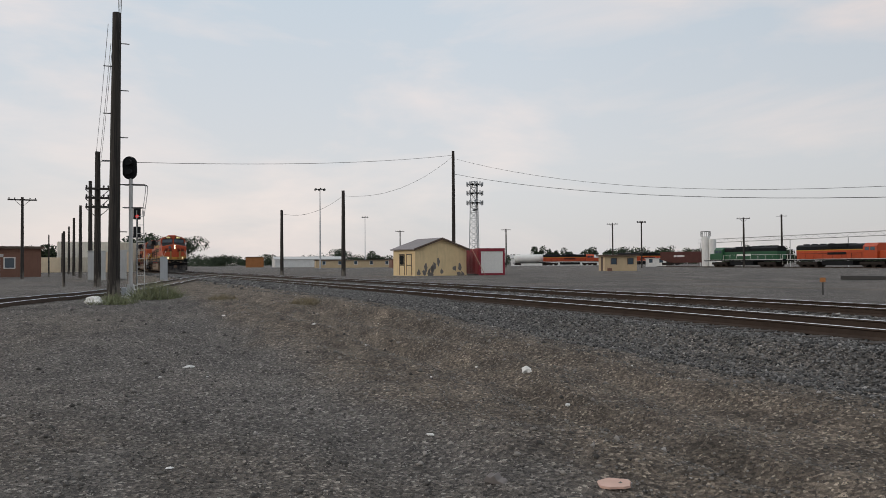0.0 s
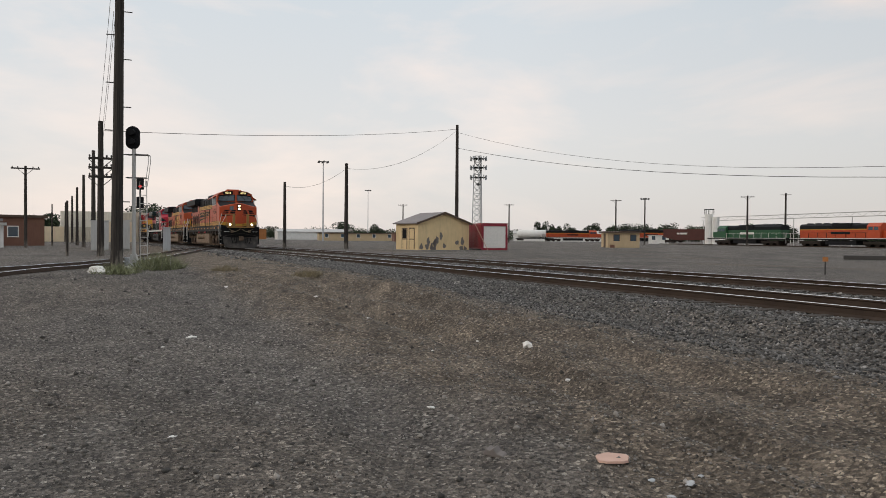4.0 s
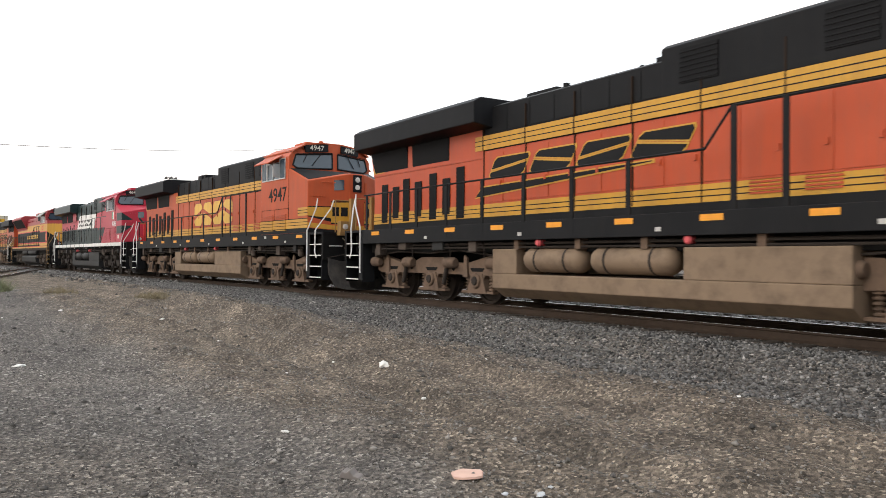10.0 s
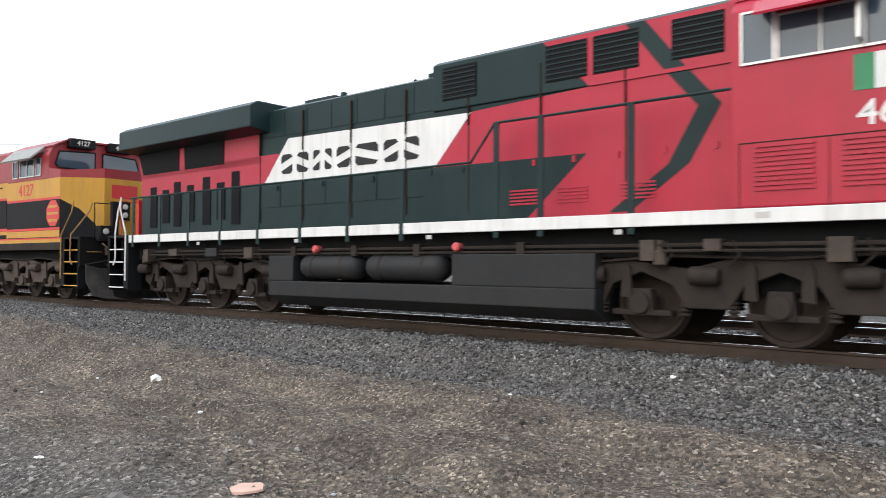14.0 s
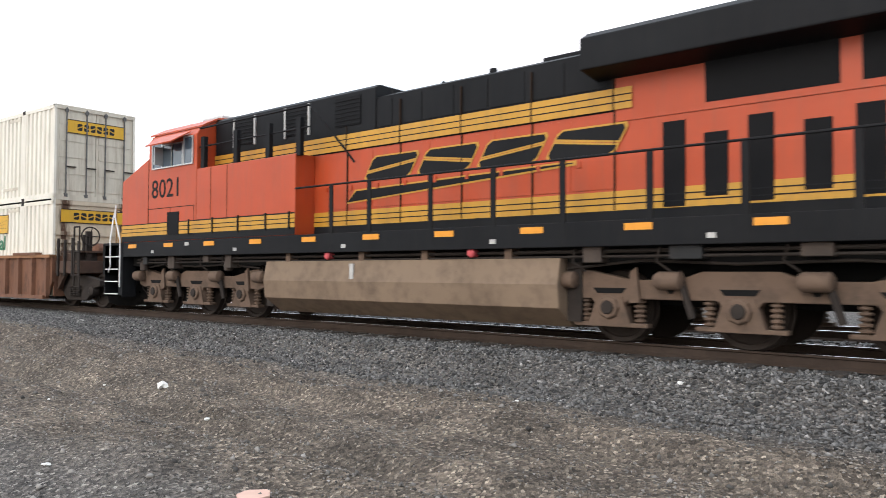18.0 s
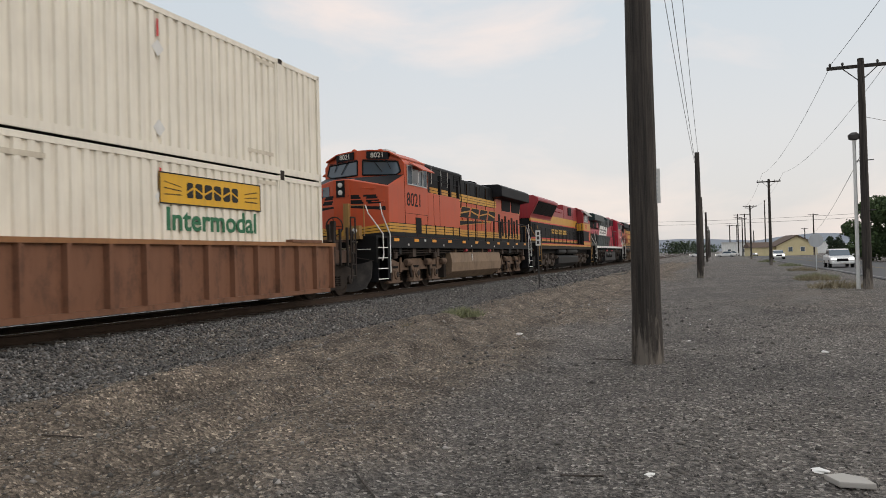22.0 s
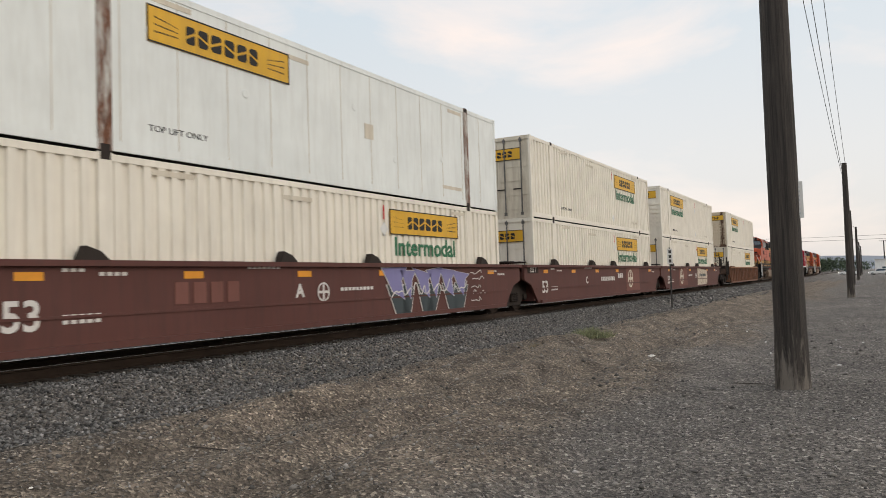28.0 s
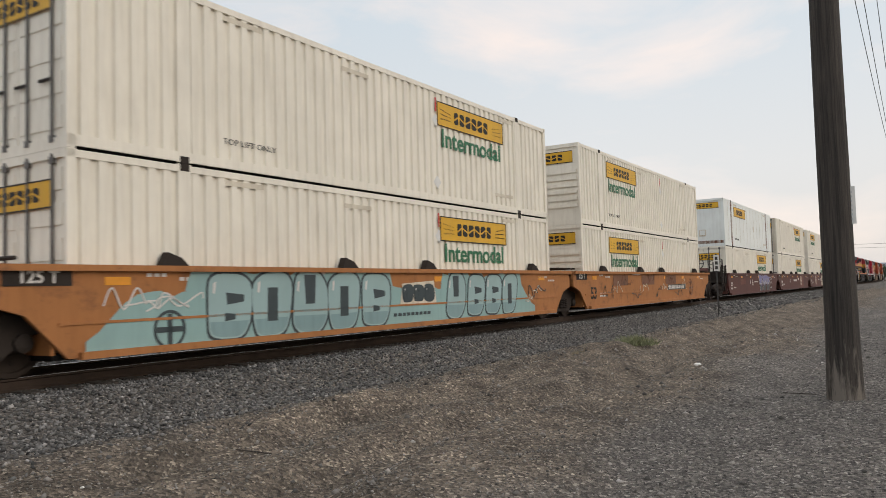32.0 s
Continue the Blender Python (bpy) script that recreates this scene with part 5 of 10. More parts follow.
def banded_loco(label, number):
    """Isolated-cab locomotive in red, yellow and black bands with flared rear radiators."""
    sc = dict(orange_scheme, sill=M["yellow"], rail=M["post_gold"], side_rail=M["black"], end_rail=M["white"], end_post=M["black"], step_edge=M["yellow"], cab=M["darkred"], nose=M["yellow"], cab_roof=M["silver"], num=M["darkred"])
    loco = thing("locomotive", label, "locomotive")
    part("underframe", Shape().box(-10.5, 10.5, -1.2, 1.2, 1.18, 1.45).box(-9.4, 9.4, -0.5, 0.5, 0.95, 1.2), M["under"], loco)
    part("deck", Shape().box(-9.5, 9.5, -1.42, 1.42, 1.72, 1.785), M["black"], loco)
    part("hood", Shape().box(-9.9, 6.1, -0.98, 0.98, 1.79, 3.15), M["black"], loco)
    part("hood_band", Shape().box(-9.9, 6.1, -0.981, 0.981, 3.15, 3.68), M["yellow"], loco)
    up = [(-0.98, 3.68), (0.98, 3.68), (0.98, 4.26), (0.8, 4.36), (-0.8, 4.36), (-0.98, 4.26)]
    part("hood_top", Shape().prism(up, 0, -5.2, 6.1), M["darkred"], loco)
    hi = [(-1.0, 3.69), (1.0, 3.69), (1.0, 4.6), (0.9, 4.7), (-0.9, 4.7), (-1.0, 4.6)]
    part("central_air_housing", Shape().prism(hi, 0, 0.55, 6.1), M["darkred"], loco, bevel=0.02)
    rad = [(-0.975, 3.3), (0.975, 3.3), (1.0, 3.44), (1.5, 4.36), (1.5, 4.48), (1.2, 4.66), (-1.2, 4.66), (-1.5, 4.48), (-1.5, 4.36), (-1.0, 3.44)]
    part("radiator_wing", Shape().prism(rad, 0, -10.0, -4.0), M["darkred"], loco, bevel=0.025)
    for fx in (-8.6, -6.6):
        part("radiator_fan", Shape().lathe(2, [(4.66, 0.7), (4.74, 0.7), (4.76, 0.6)], 20, (fx, 0, 0)), M["black"], loco)
    part("exhaust_stack", Shape().box(-1.6, -0.4, -0.3, 0.3, 4.34, 4.5), M["black"], loco, bevel=0.03)
    part("horn", Shape().lathe(0, [(-0.2, 0.03), (0.2, 0.03), (0.3, 0.09)], 10, (0, 0.12, 4.6)).lathe(0, [(-0.2, 0.03), (0.15, 0.03), (0.25, 0.09)], 10, (0, -0.12, 4.6)).box(-0.2, 0, -0.2, 0.2, 4.34, 4.58), M["black"], loco)
    for sg in (1, -1):
        a, b = sorted((sg * 1.40, sg * 1.5))
        sill = part("side_sill", Shape().box(-9.6, 9.6, a, b, 1.45, 1.66), M["truck_dark"], loco)
        part("sill_band", Shape().box(-9.6, 9.6, a - 0.002, b + 0.002, 1.66, 1.79), M["yellow"], sill)
        part("red_line", Shape().box(-9.6, 9.6, *sorted((sg * 1.503, sg * 1.507)), 1.76, 1.80), M["under_red"], sill)
        for z0, z1, m_ in ((1.97, 2.08, M["yellow"]), (2.09, 2.18, M["under_red"]), (3.10, 3.17, M["under_red"])):
            part("body_line", Shape().box(-9.9, 6.1, *sorted((sg * 0.98, sg * 0.997)), z0, z1), m_, loco)
        yy = sorted((sg * 0.98, sg * 0.993))
        x = -5.0
        while x < 5.6:
            part("access_door", Shape().box(x + 0.02, x + 0.72, yy[0], yy[1], 2.22, 3.06), M["black"], loco, bevel=0.004)
            x += 0.76
        for x0 in (-9.7, -8.3, -6.9, -5.5):
            x1 = x0 + 1.37
            part("radiator_screen", Shape().add([(x0, sg * 1.03, 3.5), (x1, sg * 1.03, 3.5), (x1, sg * 1.49, 4.30), (x0, sg * 1.49, 4.30), (x0, sg * 0.99, 3.5), (x1, sg * 0.99, 3.5), (x1, sg * 1.45, 4.30), (x0, sg * 1.45, 4.30)], [(0, 1, 2, 3), (4, 5, 6, 7), (0, 1, 5, 4), (1, 2, 6, 5), (2, 3, 7, 6), (3, 0, 4, 7)]), M["grille"], loco)
        for x0 in (-9.5, -8.9):
            part("rear_grille", Shape().box(x0, x0 + 0.5, *sorted((sg * 0.985, sg * 1.0)), 2.25, 3.0), M["grille"], loco)
        part("intake_grille", Shape().box(2.15, 3.4, *sorted((sg * 1.0, sg * 1.06)), 3.98, 4.56), M["grille"], loco)
        for x0 in (-3.4, -2.9, -2.4, -1.9, -1.4, -0.9, -0.4):
            part("lifting_lug", Shape().box(x0, x0 + 0.1, *sorted((sg * 0.98, sg * 1.03)), 4.0, 4.08), M["darkred"], loco)
        for x0 in (1.0, 4.2):
            part("panel_seam", Shape().box(x0, x0 + 0.012, *sorted((sg * 1.0, sg * 1.004)), 3.7, 4.6), M["seam"], loco)
        # name drawn as yellow shapes, word by word
        for x2, n in ((-3.85, 6), (-1.85, 4), (-0.45, 8)):
            mark_row(loco, x2 if sg < 0 else -1.1 - x2, 2.5, 0.33, sg, 0.996, M["gold"], [0.66] * n, 0.07, 0.2, apart=True)
        handrail(loco, -9.45, 2.2, sg, [-9.3, -8.0, -6.7, -5.4, -4.0, -2.6, -1.2, 0.2, 1.6], M["black"])
        part("raised_rail", Shape().tube([(2.2, sg * 1.49, 2.74), (3.0, sg * 1.46, 3.42), (5.6, sg * 1.46, 3.42)], 0.021), M["black"], loco)
        for px in (3.1, 4.2, 5.4):
            part("stanchion", Shape().box(px - 0.05, px + 0.05, sg * 1.475 - 0.012, sg * 1.475 + 0.012, 1.6, 3.42), M["black"], loco)
        for x0, x1 in ((-3.7, -0.95), (-0.5, 3.6)):
            part("air_reservoir", Shape().lathe(0, [(x0, 0.08), (x0 + 0.05, 0.17), (x0 + 0.12, 0.19), (x1 - 0.12, 0.19), (x1 - 0.05, 0.17), (x1, 0.08)], 14, (0, sg * 1.25, 1.3)), M["tank_dark"], loco, smooth=True)
    # cab, nose
    ring = [(-1.5, 3.52), (1.5, 3.52), (1.5, 4.22), (1.36, 4.5), (0.95, 4.68), (-0.95, 4.68), (-1.36, 4.5), (-1.5, 4.22)]
    cab = part("cab", Shape().prism(ring, 0, 6.1, 8.75), M["darkred"], loco, bevel=0.02)
    part("cab_lower_side", Shape().box(6.1, 8.75, -1.5, 1.5, 1.79, 2.94), M["black"], loco)
    part("cab_band", Shape().box(6.1, 8.75, -1.501, 1.501, 2.94, 3.52), M["yellow"], loco)
    part("cab_roof", Shape().prism([(-1.4, 4.48), (-0.97, 4.69), (0.97, 4.69), (1.4, 4.48), (1.4, 4.52), (0.97, 4.74), (-0.97, 4.74), (-1.4, 4.52)], 0, 6.0, 8.85), M["darkred"], loco)
    lo = [(8.75, -1.5), (9.45, -1.5), (10.25, -0.62), (10.25, 0.62), (9.45, 1.5), (8.75, 1.5)]

    def nose_slab(name, z0, z1, mat, grow=0.0):
        top = [(x, y, z) for (x, y), z in zip(lo, z1)]
        vs = [(x, y, z0) for x, y in lo] + top
        return part(name, Shape().add(vs, [(0, 1, 7, 6), (1, 2, 8, 7), (2, 3, 9, 8), (3, 4, 10, 9), (4, 5, 11, 10), (5, 0, 6, 11), (0, 5, 4, 3, 2, 1), (6, 7, 8, 9, 10, 11)]), mat, loco)
    nose = nose_slab("nose", 2.94, [3.52] * 6, M["yellow"])
    nose_slab("nose_lower", 1.79, [2.94] * 6, M["black"])
    nose_slab("nose_top", 3.52, [3.84, 3.72, 3.80, 3.80, 3.72, 3.84], M["darkred"])
    part("nose_front_panel", Shape().box(10.25, 10.257, -0.62, 0.62, 1.85, 3.52), M["yellow"], nose)
    for sg in (1, -1):
        # yellow sweeping down over the chamfer
        vs = []
        for q in (0.002, 0.008):
            for f, za, zb in ((0.0, 2.90, 2.95), (0.45, 2.62, 2.95), (0.8, 2.2, 2.95), (1.0, 1.85, 2.95)):
                x, y = 9.45 + 0.8 * f + 0.74 * q, sg * (1.5 - 0.88 * f + 0.67 * q)
                vs += [(x, y, za), (x, y, zb)]
        fs = [(0, 8, 9, 1), (6, 7, 15, 14)]
        for k in (0, 2, 4):
            fs += [(k, k + 1, k + 3, k + 2), (8 + k, 10 + k, 11 + k, 9 + k), (k, k + 2, k + 10, k + 8), (k + 1, k + 9, k + 11, k + 3)]
        part("nose_sweep", Shape().add(vs, fs), M["yellow"], nose)
        yy = sorted((sg * 1.5, sg * 1.506))
        part("red_line", Shape().box(6.1, 9.45, yy[0], yy[1], 2.90, 2.97), M["under_red"], cab)
        part("red_line", Shape().box(6.1, 9.45, yy[0], yy[1], 2.02, 2.09), M["under_red"], cab)
        part("yellow_line", Shape().box(6.1, 9.45, yy[0], yy[1], 1.82, 2.01), M["yellow"], cab)
        oc = [(9.05 + 0.40 * math.cos(k * math.pi / 4 + math.pi / 8), 2.5 + 0.40 * math.sin(k * math.pi / 4 + math.pi / 8)) for k in range(8)]
        e = part("round_emblem", Shape().prism(oc, 1, *sorted((sg * 1.5, sg * 1.508))), M["under_red"], cab)
        for z0, xm in ((2.66, 0.26), (2.46, 0.32), (2.26, 0.26)):
            part("emblem_mark", Shape().box(9.05 - xm, 9.05 + xm, *sorted((sg * 1.508, sg * 1.513)), z0, z0 + 0.07), M["yellow"], e)
        lettering("road_number", number, 0.34, M["under_red"], cab, (7.35, sg * 1.503, 3.23), "-y" if sg < 0 else "+y", 0.008)
        fr = [(sg * 0.12, 3.88), (sg * 1.2, 3.88), (sg * 1.32, 3.98), (sg * 1.2, 4.36), (sg * 0.12, 4.42)]
        w = part("windshield", Shape().prism(fr, 0, 8.75, 8.775), M["glass"], cab, "dark windshield with the sky's blue reflection put into its colour")
        rim = Shape()
        for p, q in zip(fr, fr[1:] + fr[:1]):
            rim.cyl((8.775, *p), (8.775, *q), 0.022, 6)
        part("window_rim", rim, M["black"], w)
        for x0, x1 in ((6.5, 6.8), (6.98, 7.4), (7.44, 7.86), (8.0, 8.28)):
            w = part("side_window", Shape().box(x0, x1, *sorted((sg * 1.5, sg * 1.512)), 3.66, 4.14), M["glass"], cab)
            c, d = sorted((sg * 1.505, sg * 1.53))
            part("window_frame", Shape().box(x0 - 0.03, x0, c, d, 3.63, 4.17).box(x1, x1 + 0.03, c, d, 3.63, 4.17).box(x0, x1, c, d, 3.63, 3.66).box(x0, x1, c, d, 4.14, 4.17), M["alu"], w)
        part("awning", Shape().add([(6.4, sg * 1.49, 4.42), (8.4, sg * 1.49, 4.42), (8.35, sg * 1.84, 4.08), (6.45, sg * 1.84, 4.08), (6.4, sg * 1.46, 4.50), (8.4, sg * 1.46, 4.50), (8.35, sg * 1.87, 4.12), (6.45, sg * 1.87, 4.12)], [(0, 1, 2, 3), (4, 5, 6, 7), (0, 1, 5, 4), (1, 2, 6, 5), (2, 3, 7, 6), (3, 0, 4, 7)]), M["shade"], cab, "silver sunshade over the side windows")
        nb = part("number_board", Shape().box(8.7, 9.0, sg * 0.6 - 0.38, sg * 0.6 + 0.38, 4.48, 4.76), M["black"], cab, bevel=0.03)
        lettering("number", number, 0.14, M["number_pale"], nb, (9.002, sg * 0.6, 4.62), "+x", 0.005)
    part("nose_mark", Shape().box(10.257, 10.265, -0.4, 0.4, 2.95, 3.35), M["under_red"], nose)
    lights(loco, sc, False, 10.27, 2.6)
    ring = [(-1.45, 0.9), (-1.4, 0.5), (-0.9, 0.2), (0.9, 0.2), (1.4, 0.5), (1.45, 0.9), (1.2, 1.05), (-1.2, 1.05)]
    part("fuel_tank", Shape().prism(ring, 0, -3.9, 3.66), M["tank_dark"], loco, bevel=0.02)
    for e in (1, -1):
        loco_truck(loco, e * 6.5, M["truck_mid"], False, True)
        loco_end(loco, e, sc)
    part("rear_wall", Shape().box(-9.93, -9.9, -0.9, 0.9, 1.8, 3.4), M["black"], loco)
    return loco


# ---- containers and well cars ----
M["rust"] = paint("flaking_rust", (0.16, 0.06, 0.03), 0.85, 0.5, (0.5, 0.42, 0.33))


def stained(name, col, stain, amount, cols=None, low=0.0, scale=(5, 5, 1.2)):
    """Paint broken by patches and runs of rust: everywhere by noise, in two upright columns (cols: their offset from the middle) and along the foot (low: how high)."""
    m = paint(name, col, 0.55, 0.35, (0.33, 0.26, 0.18) if sum(col) > 1 else tuple(0.55 * c for c in col))
    nt = m.node_tree
    b = nt.nodes["Principled BSDF"]
    base = b.inputs["Base Color"].links[0].from_socket
    n = tex_noise(nt, coords(nt, scale), 1.3, 6, 0.72)
    tc = nt.nodes.new("ShaderNodeTexCoord")
    sep = nt.nodes.new("ShaderNodeSeparateXYZ")
    nt.links.new(tc.outputs["Object"], sep.inputs[0])

    def math_node(op, a, k):
        q = nt.nodes.new("ShaderNodeMath")
        q.operation = op
        for sock, val in zip(q.inputs, (a, k)):
            if isinstance(val, (int, float)):
                sock.default_value = val
            else:
                nt.links.new(val, sock)
        return q.outputs[0]
    reach = amount
    if cols is not None:
        off = math_node("ABSOLUTE", math_node("SUBTRACT", math_node("ABSOLUTE", sep.outputs[1], 0), cols), 0)
        reach = math_node("ADD", math_node("MAXIMUM", math_node("SUBTRACT", 0.42, math_node("MULTIPLY", off, 1.5)), 0.0), amount)
    if low > 0:
        foot = math_node("MAXIMUM", math_node("MULTIPLY", math_node("SUBTRACT", low, sep.outputs[2]), 1.0), 0.0)
        reach = math_node("ADD", foot, reach)
    mask = ramped(nt, math_node("ADD", n, reach), [(0.56, (0, 0, 0)), (0.82, (1, 1, 1))])
    tint = ramped(nt, tex_noise(nt, coords(nt, (9, 9, 4)), 2.0, 5, 0.7), [(0.35, tuple(0.45 * c for c in stain)), (0.65, stain)])
    nt.links.new(blend(nt, mask, base, tint), b.inputs["Base Color"])
    b.inputs["Roughness"].default_value = 0.7
    return m


M["brown_car"] = stained("rusty_brown_paint", (0.175, 0.078, 0.042), (0.075, 0.036, 0.024), 0.07, scale=(2, 2, 1))
M["orange_car"] = stained("grimy_yellow_brown_paint", (0.36, 0.145, 0.045), (0.17, 0.075, 0.038), 0.03, scale=(1.5, 1.5, 2))
M["chord"] = paint("worn_orange_brown_paint", (0.27, 0.125, 0.05), 0.7, 0.5, (0.12, 0.06, 0.035), False)
M["deck_brown"] = paint("oily_brown_paint", (0.075, 0.040, 0.026), 0.75, 0.6, (0.025, 0.018, 0.015), False)
M["dark_rod"] = plain("dark_rod", (0.11, 0.105, 0.10), 0.6)
M["rust_end"] = stained("rust_streaked_end", (0.56, 0.47, 0.35), (0.12, 0.062, 0.034), -0.05, 0.92, 0.28)
M["flaked_post"] = stained("rust_flaked_post", (0.56, 0.56, 0.52), (0.17, 0.065, 0.03), 0.24)
M["sign_yellow"] = paint("yellow_sign", (0.66, 0.37, 0.02), 0.5, 0.35, (0.30, 0.2, 0.07))
M["sign_white"] = plain("sign_white", (0.62, 0.62, 0.6), 0.5)
M["sign_black"] = plain("sign_black", (0.025, 0.025, 0.025), 0.5)
M["sign_green"] = plain("sign_green", (0.012, 0.13, 0.055), 0.5)
M["container_blue"] = paint("cold_white_paint", (0.72, 0.755, 0.735), 0.5, 0.22, (0.36, 0.33, 0.28))
M["container_dirty"] = paint("dirty_white_paint", (0.60, 0.55, 0.45), 0.55, 0.5, (0.24, 0.17, 0.11))
M["teal"] = paint("spray_paint_teal", (0.24, 0.38, 0.37), 0.5, 0.2, (0.15, 0.2, 0.2))
M["spray_violet"] = paint("spray_paint_violet", (0.19, 0.18, 0.36), 0.5, 0.2, (0.15, 0.12, 0.2))
M["spray_dark"] = plain("spray_paint_black", (0.03, 0.045, 0.05), 0.5)
M["spray_white"] = paint("spray_paint_white", (0.62, 0.60, 0.57), 0.5, 0.3, (0.3, 0.25, 0.22))


def company_sign(parent, x, z, w, h, sg, y):
    """Yellow board with a dark rim, a row of dark blocks for the name, and a wing mark at each end."""
    a, b = sorted((sg * y, sg * (y + 0.012)))
    s = part("sign_board", Shape().box(x - w / 2, x + w / 2, a, b, z, z + h), M["sign_yellow"], parent, "yellow company board with dark marks")
    c, d = sorted((sg * (y + 0.012), sg * (y + 0.018)))
    t = 0.025
    part("board_rim", Shape().box(x - w / 2, x + w / 2, c, d, z, z + t).box(x - w / 2, x + w / 2, c, d, z + h - t, z + h).box(x - w / 2, x - w / 2 + t, c, d, z, z + h).box(x + w / 2 - t, x + w / 2, c, d, z, z + h), M["sign_black"], s)
    hh = h * 0.5
    mark_row(s, x + sg * w * 0.265, z + h * 0.25, hh, sg, y + 0.014, M["sign_black"], (0.62, 0.72, 0.78, 0.78, 0.78, 0.7), hh * 0.16, 0.26, apart=True)
    for e in (-1, 1):
        q = Shape()
        for k in range(3):
            q.add([(x + e * w * 0.31, d, z + h * (0.30 + 0.13 * k)), (x + e * w * 0.46, d, z + h * (0.28 + 0.2 * k)), (x + e * w * 0.46, d, z + h * (0.33 + 0.2 * k)), (x + e * w * 0.32, d, z + h * (0.34 + 0.13 * k))], [(0, 1, 2, 3)])
        part("wing_mark", q, M["sign_black"], s)


def end_sign(parent, e, x, z, w, h):
    a, b = sorted((e * x, e * (x + 0.012)))
    s = part("sign_board", Shape().box(a, b, -w / 2, w / 2, z, z + h), M["sign_yellow"], parent, "yellow company board with dark marks")
    a, b = sorted((e * (x + 0.012), e * (x + 0.018)))
    for k in range(6):
        for ring in split_block(-w * 0.32 + k * w * 0.108, w * 0.082, h * 0.5, h * 0.09, k % 2):
            part("painted_mark", Shape().prism([(y0, z + h * 0.25 + z0) for y0, z0 in ring], 0, a, b), M["sign_black"], s)
    q = Shape()
    for z0 in (z, z + h - 0.022):
        q.box(a, b, -w / 2, w / 2, z0, z0 + 0.022)
    part("board_rim", q, M["sign_black"], s)


def container(label, sign_at, rear, front="doors", skin="corrugated", word=True, mat=None, dirty=False):
    mat = mat or M["container"]
    L, W, H = 8.08, 1.295, 2.88
    th = thing("freight_container", label, "container", group="containers on the train")
    part("floor", Shape().box(-L + 0.05, L - 0.05, -W + 0.04, W - 0.04, 0.02, 0.16), M["under"], th)
    part("roof", Shape().box(-L + 0.04, L - 0.04, -W + 0.03, W - 0.03, H - 0.07, H - 0.03), mat, th)
    for sg in (1, -1):
        if skin == "corrugated":
            pts, x = [], -L + 0.1
            while x < L - 0.40:
                pts += [(x, 0), (x + 0.10, 0), (x + 0.125, 0.036), (x + 0.255, 0.036), (x + 0.28, 0)]
                x += 0.28
            pts.append((L - 0.1, 0))
            pts = [p for i, p in enumerate(pts) if i == 0 or p[0] - pts[i - 1][0] > 0.001 or p[1] != pts[i - 1][1]]
            vs = [(x, sg * (W - 0.055 + d * 1.3), z) for z in (0.17, H - 0.12) for x, d in pts]
            n = len(pts)
            part("side_panel", Shape().add(vs, [(i, i + 1, n + i + 1, n + i) for i in range(n - 1)]), mat, th)
        else:
            part("side_panel", Shape().box(-L + 0.1, L - 0.1, *sorted((sg * (W - 0.05), sg * (W - 0.012))), 0.15, H - 0.1), mat, th)
            for k in range(1, 14):
                x = -L + k * 16.16 / 14
                part("panel_joint", Shape().box(x - 0.006, x + 0.006, *sorted((sg * (W - 0.012), sg * (W - 0.006))), 0.15, H - 0.1), M["container_dirty"], th)
            for x, z in ((-3.0, 1.5), (0.5, 1.9), (2.2, 0.9), (4.6, 1.2), (-5.2, 2.1)):
                part("rivet_boss", Shape().lathe(1, [(sg * (W - 0.012), 0.09), (sg * (W + 0.0), 0.07)], 12, (x, 0, z)), mat, th)
            part("hatch", Shape().box(0.9, 1.25, *sorted((sg * (W - 0.012), sg * (W - 0.002))), 1.25, 1.6), M["container_dirty"], th)
        a, b = sorted((sg * (W - 0.07), sg * W))
        part("top_rail", Shape().box(-L, L, a, b, H - 0.13, H - 0.02), mat, th)
        part("bottom_rail", Shape().box(-L, L, a, b, 0.03, 0.19), mat, th)
        for x in (-L + 0.07, L - 0.07):
            part("corner_post", Shape().box(x - 0.07, x + 0.07, a, b, 0.0, H), mat, th)
        for x in (-6.06, 6.06):
            part("lift_post", Shape().box(x - 0.13, x + 0.13, a - 0.003, b + 0.003, 0.02, H), M["flaked_post"] if skin == "smooth" else mat, th, "rust-flaked lifting post" if skin == "smooth" else "")
            for z in (0.0, H - 0.115):
                part("corner_casting", Shape().box(x - 0.09, x + 0.09, a - 0.008, b + 0.008, z, z + 0.118), M["truck_dark"], th)
        sx = sign_at if sg < 0 else sign_at
        y = W - 0.008
        company_sign(th, sx, 1.93, 3.5, 0.62, sg, y)
        if word:
            lettering("word", "Intermodal", 0.46, M["sign_green"], th, (sx, sg * (W - 0.002), 1.62), "-y" if sg < 0 else "+y", 0.012, 1.12)
        lettering("notice", "TOP LIFT ONLY", 0.105, M["sign_black"], th, (-4.6, sg * (W - 0.008), 0.5), "-y" if sg < 0 else "+y", 0.0, 1.25)
        if skin == "corrugated":
            part("red_tick", Shape().box(1.58, 1.63, *sorted((sg * (W - 0.01), sg * (W - 0.004))), 2.28, 2.62), M["under_red"], th)
            for z in (2.05, 0.5):
                part("placard", Shape().prism([(1.6, z - 0.17), (1.77, z), (1.6, z + 0.17), (1.43, z)], 1, *sorted((sg * (W - 0.01), sg * (W - 0.003)))), M["sign_white"], th)
        for x, wd, z in ((-5.2, 0.9, 2.62), (5.0, 0.8, 2.6), (-2.0, 0.9, 2.48), (4.6, 1.1, 0.42)):
            part("stencil", Shape().box(x, x + wd, *sorted((sg * (W - 0.012), sg * (W - 0.006))), z, z + 0.09), M["container_dirty"], th)
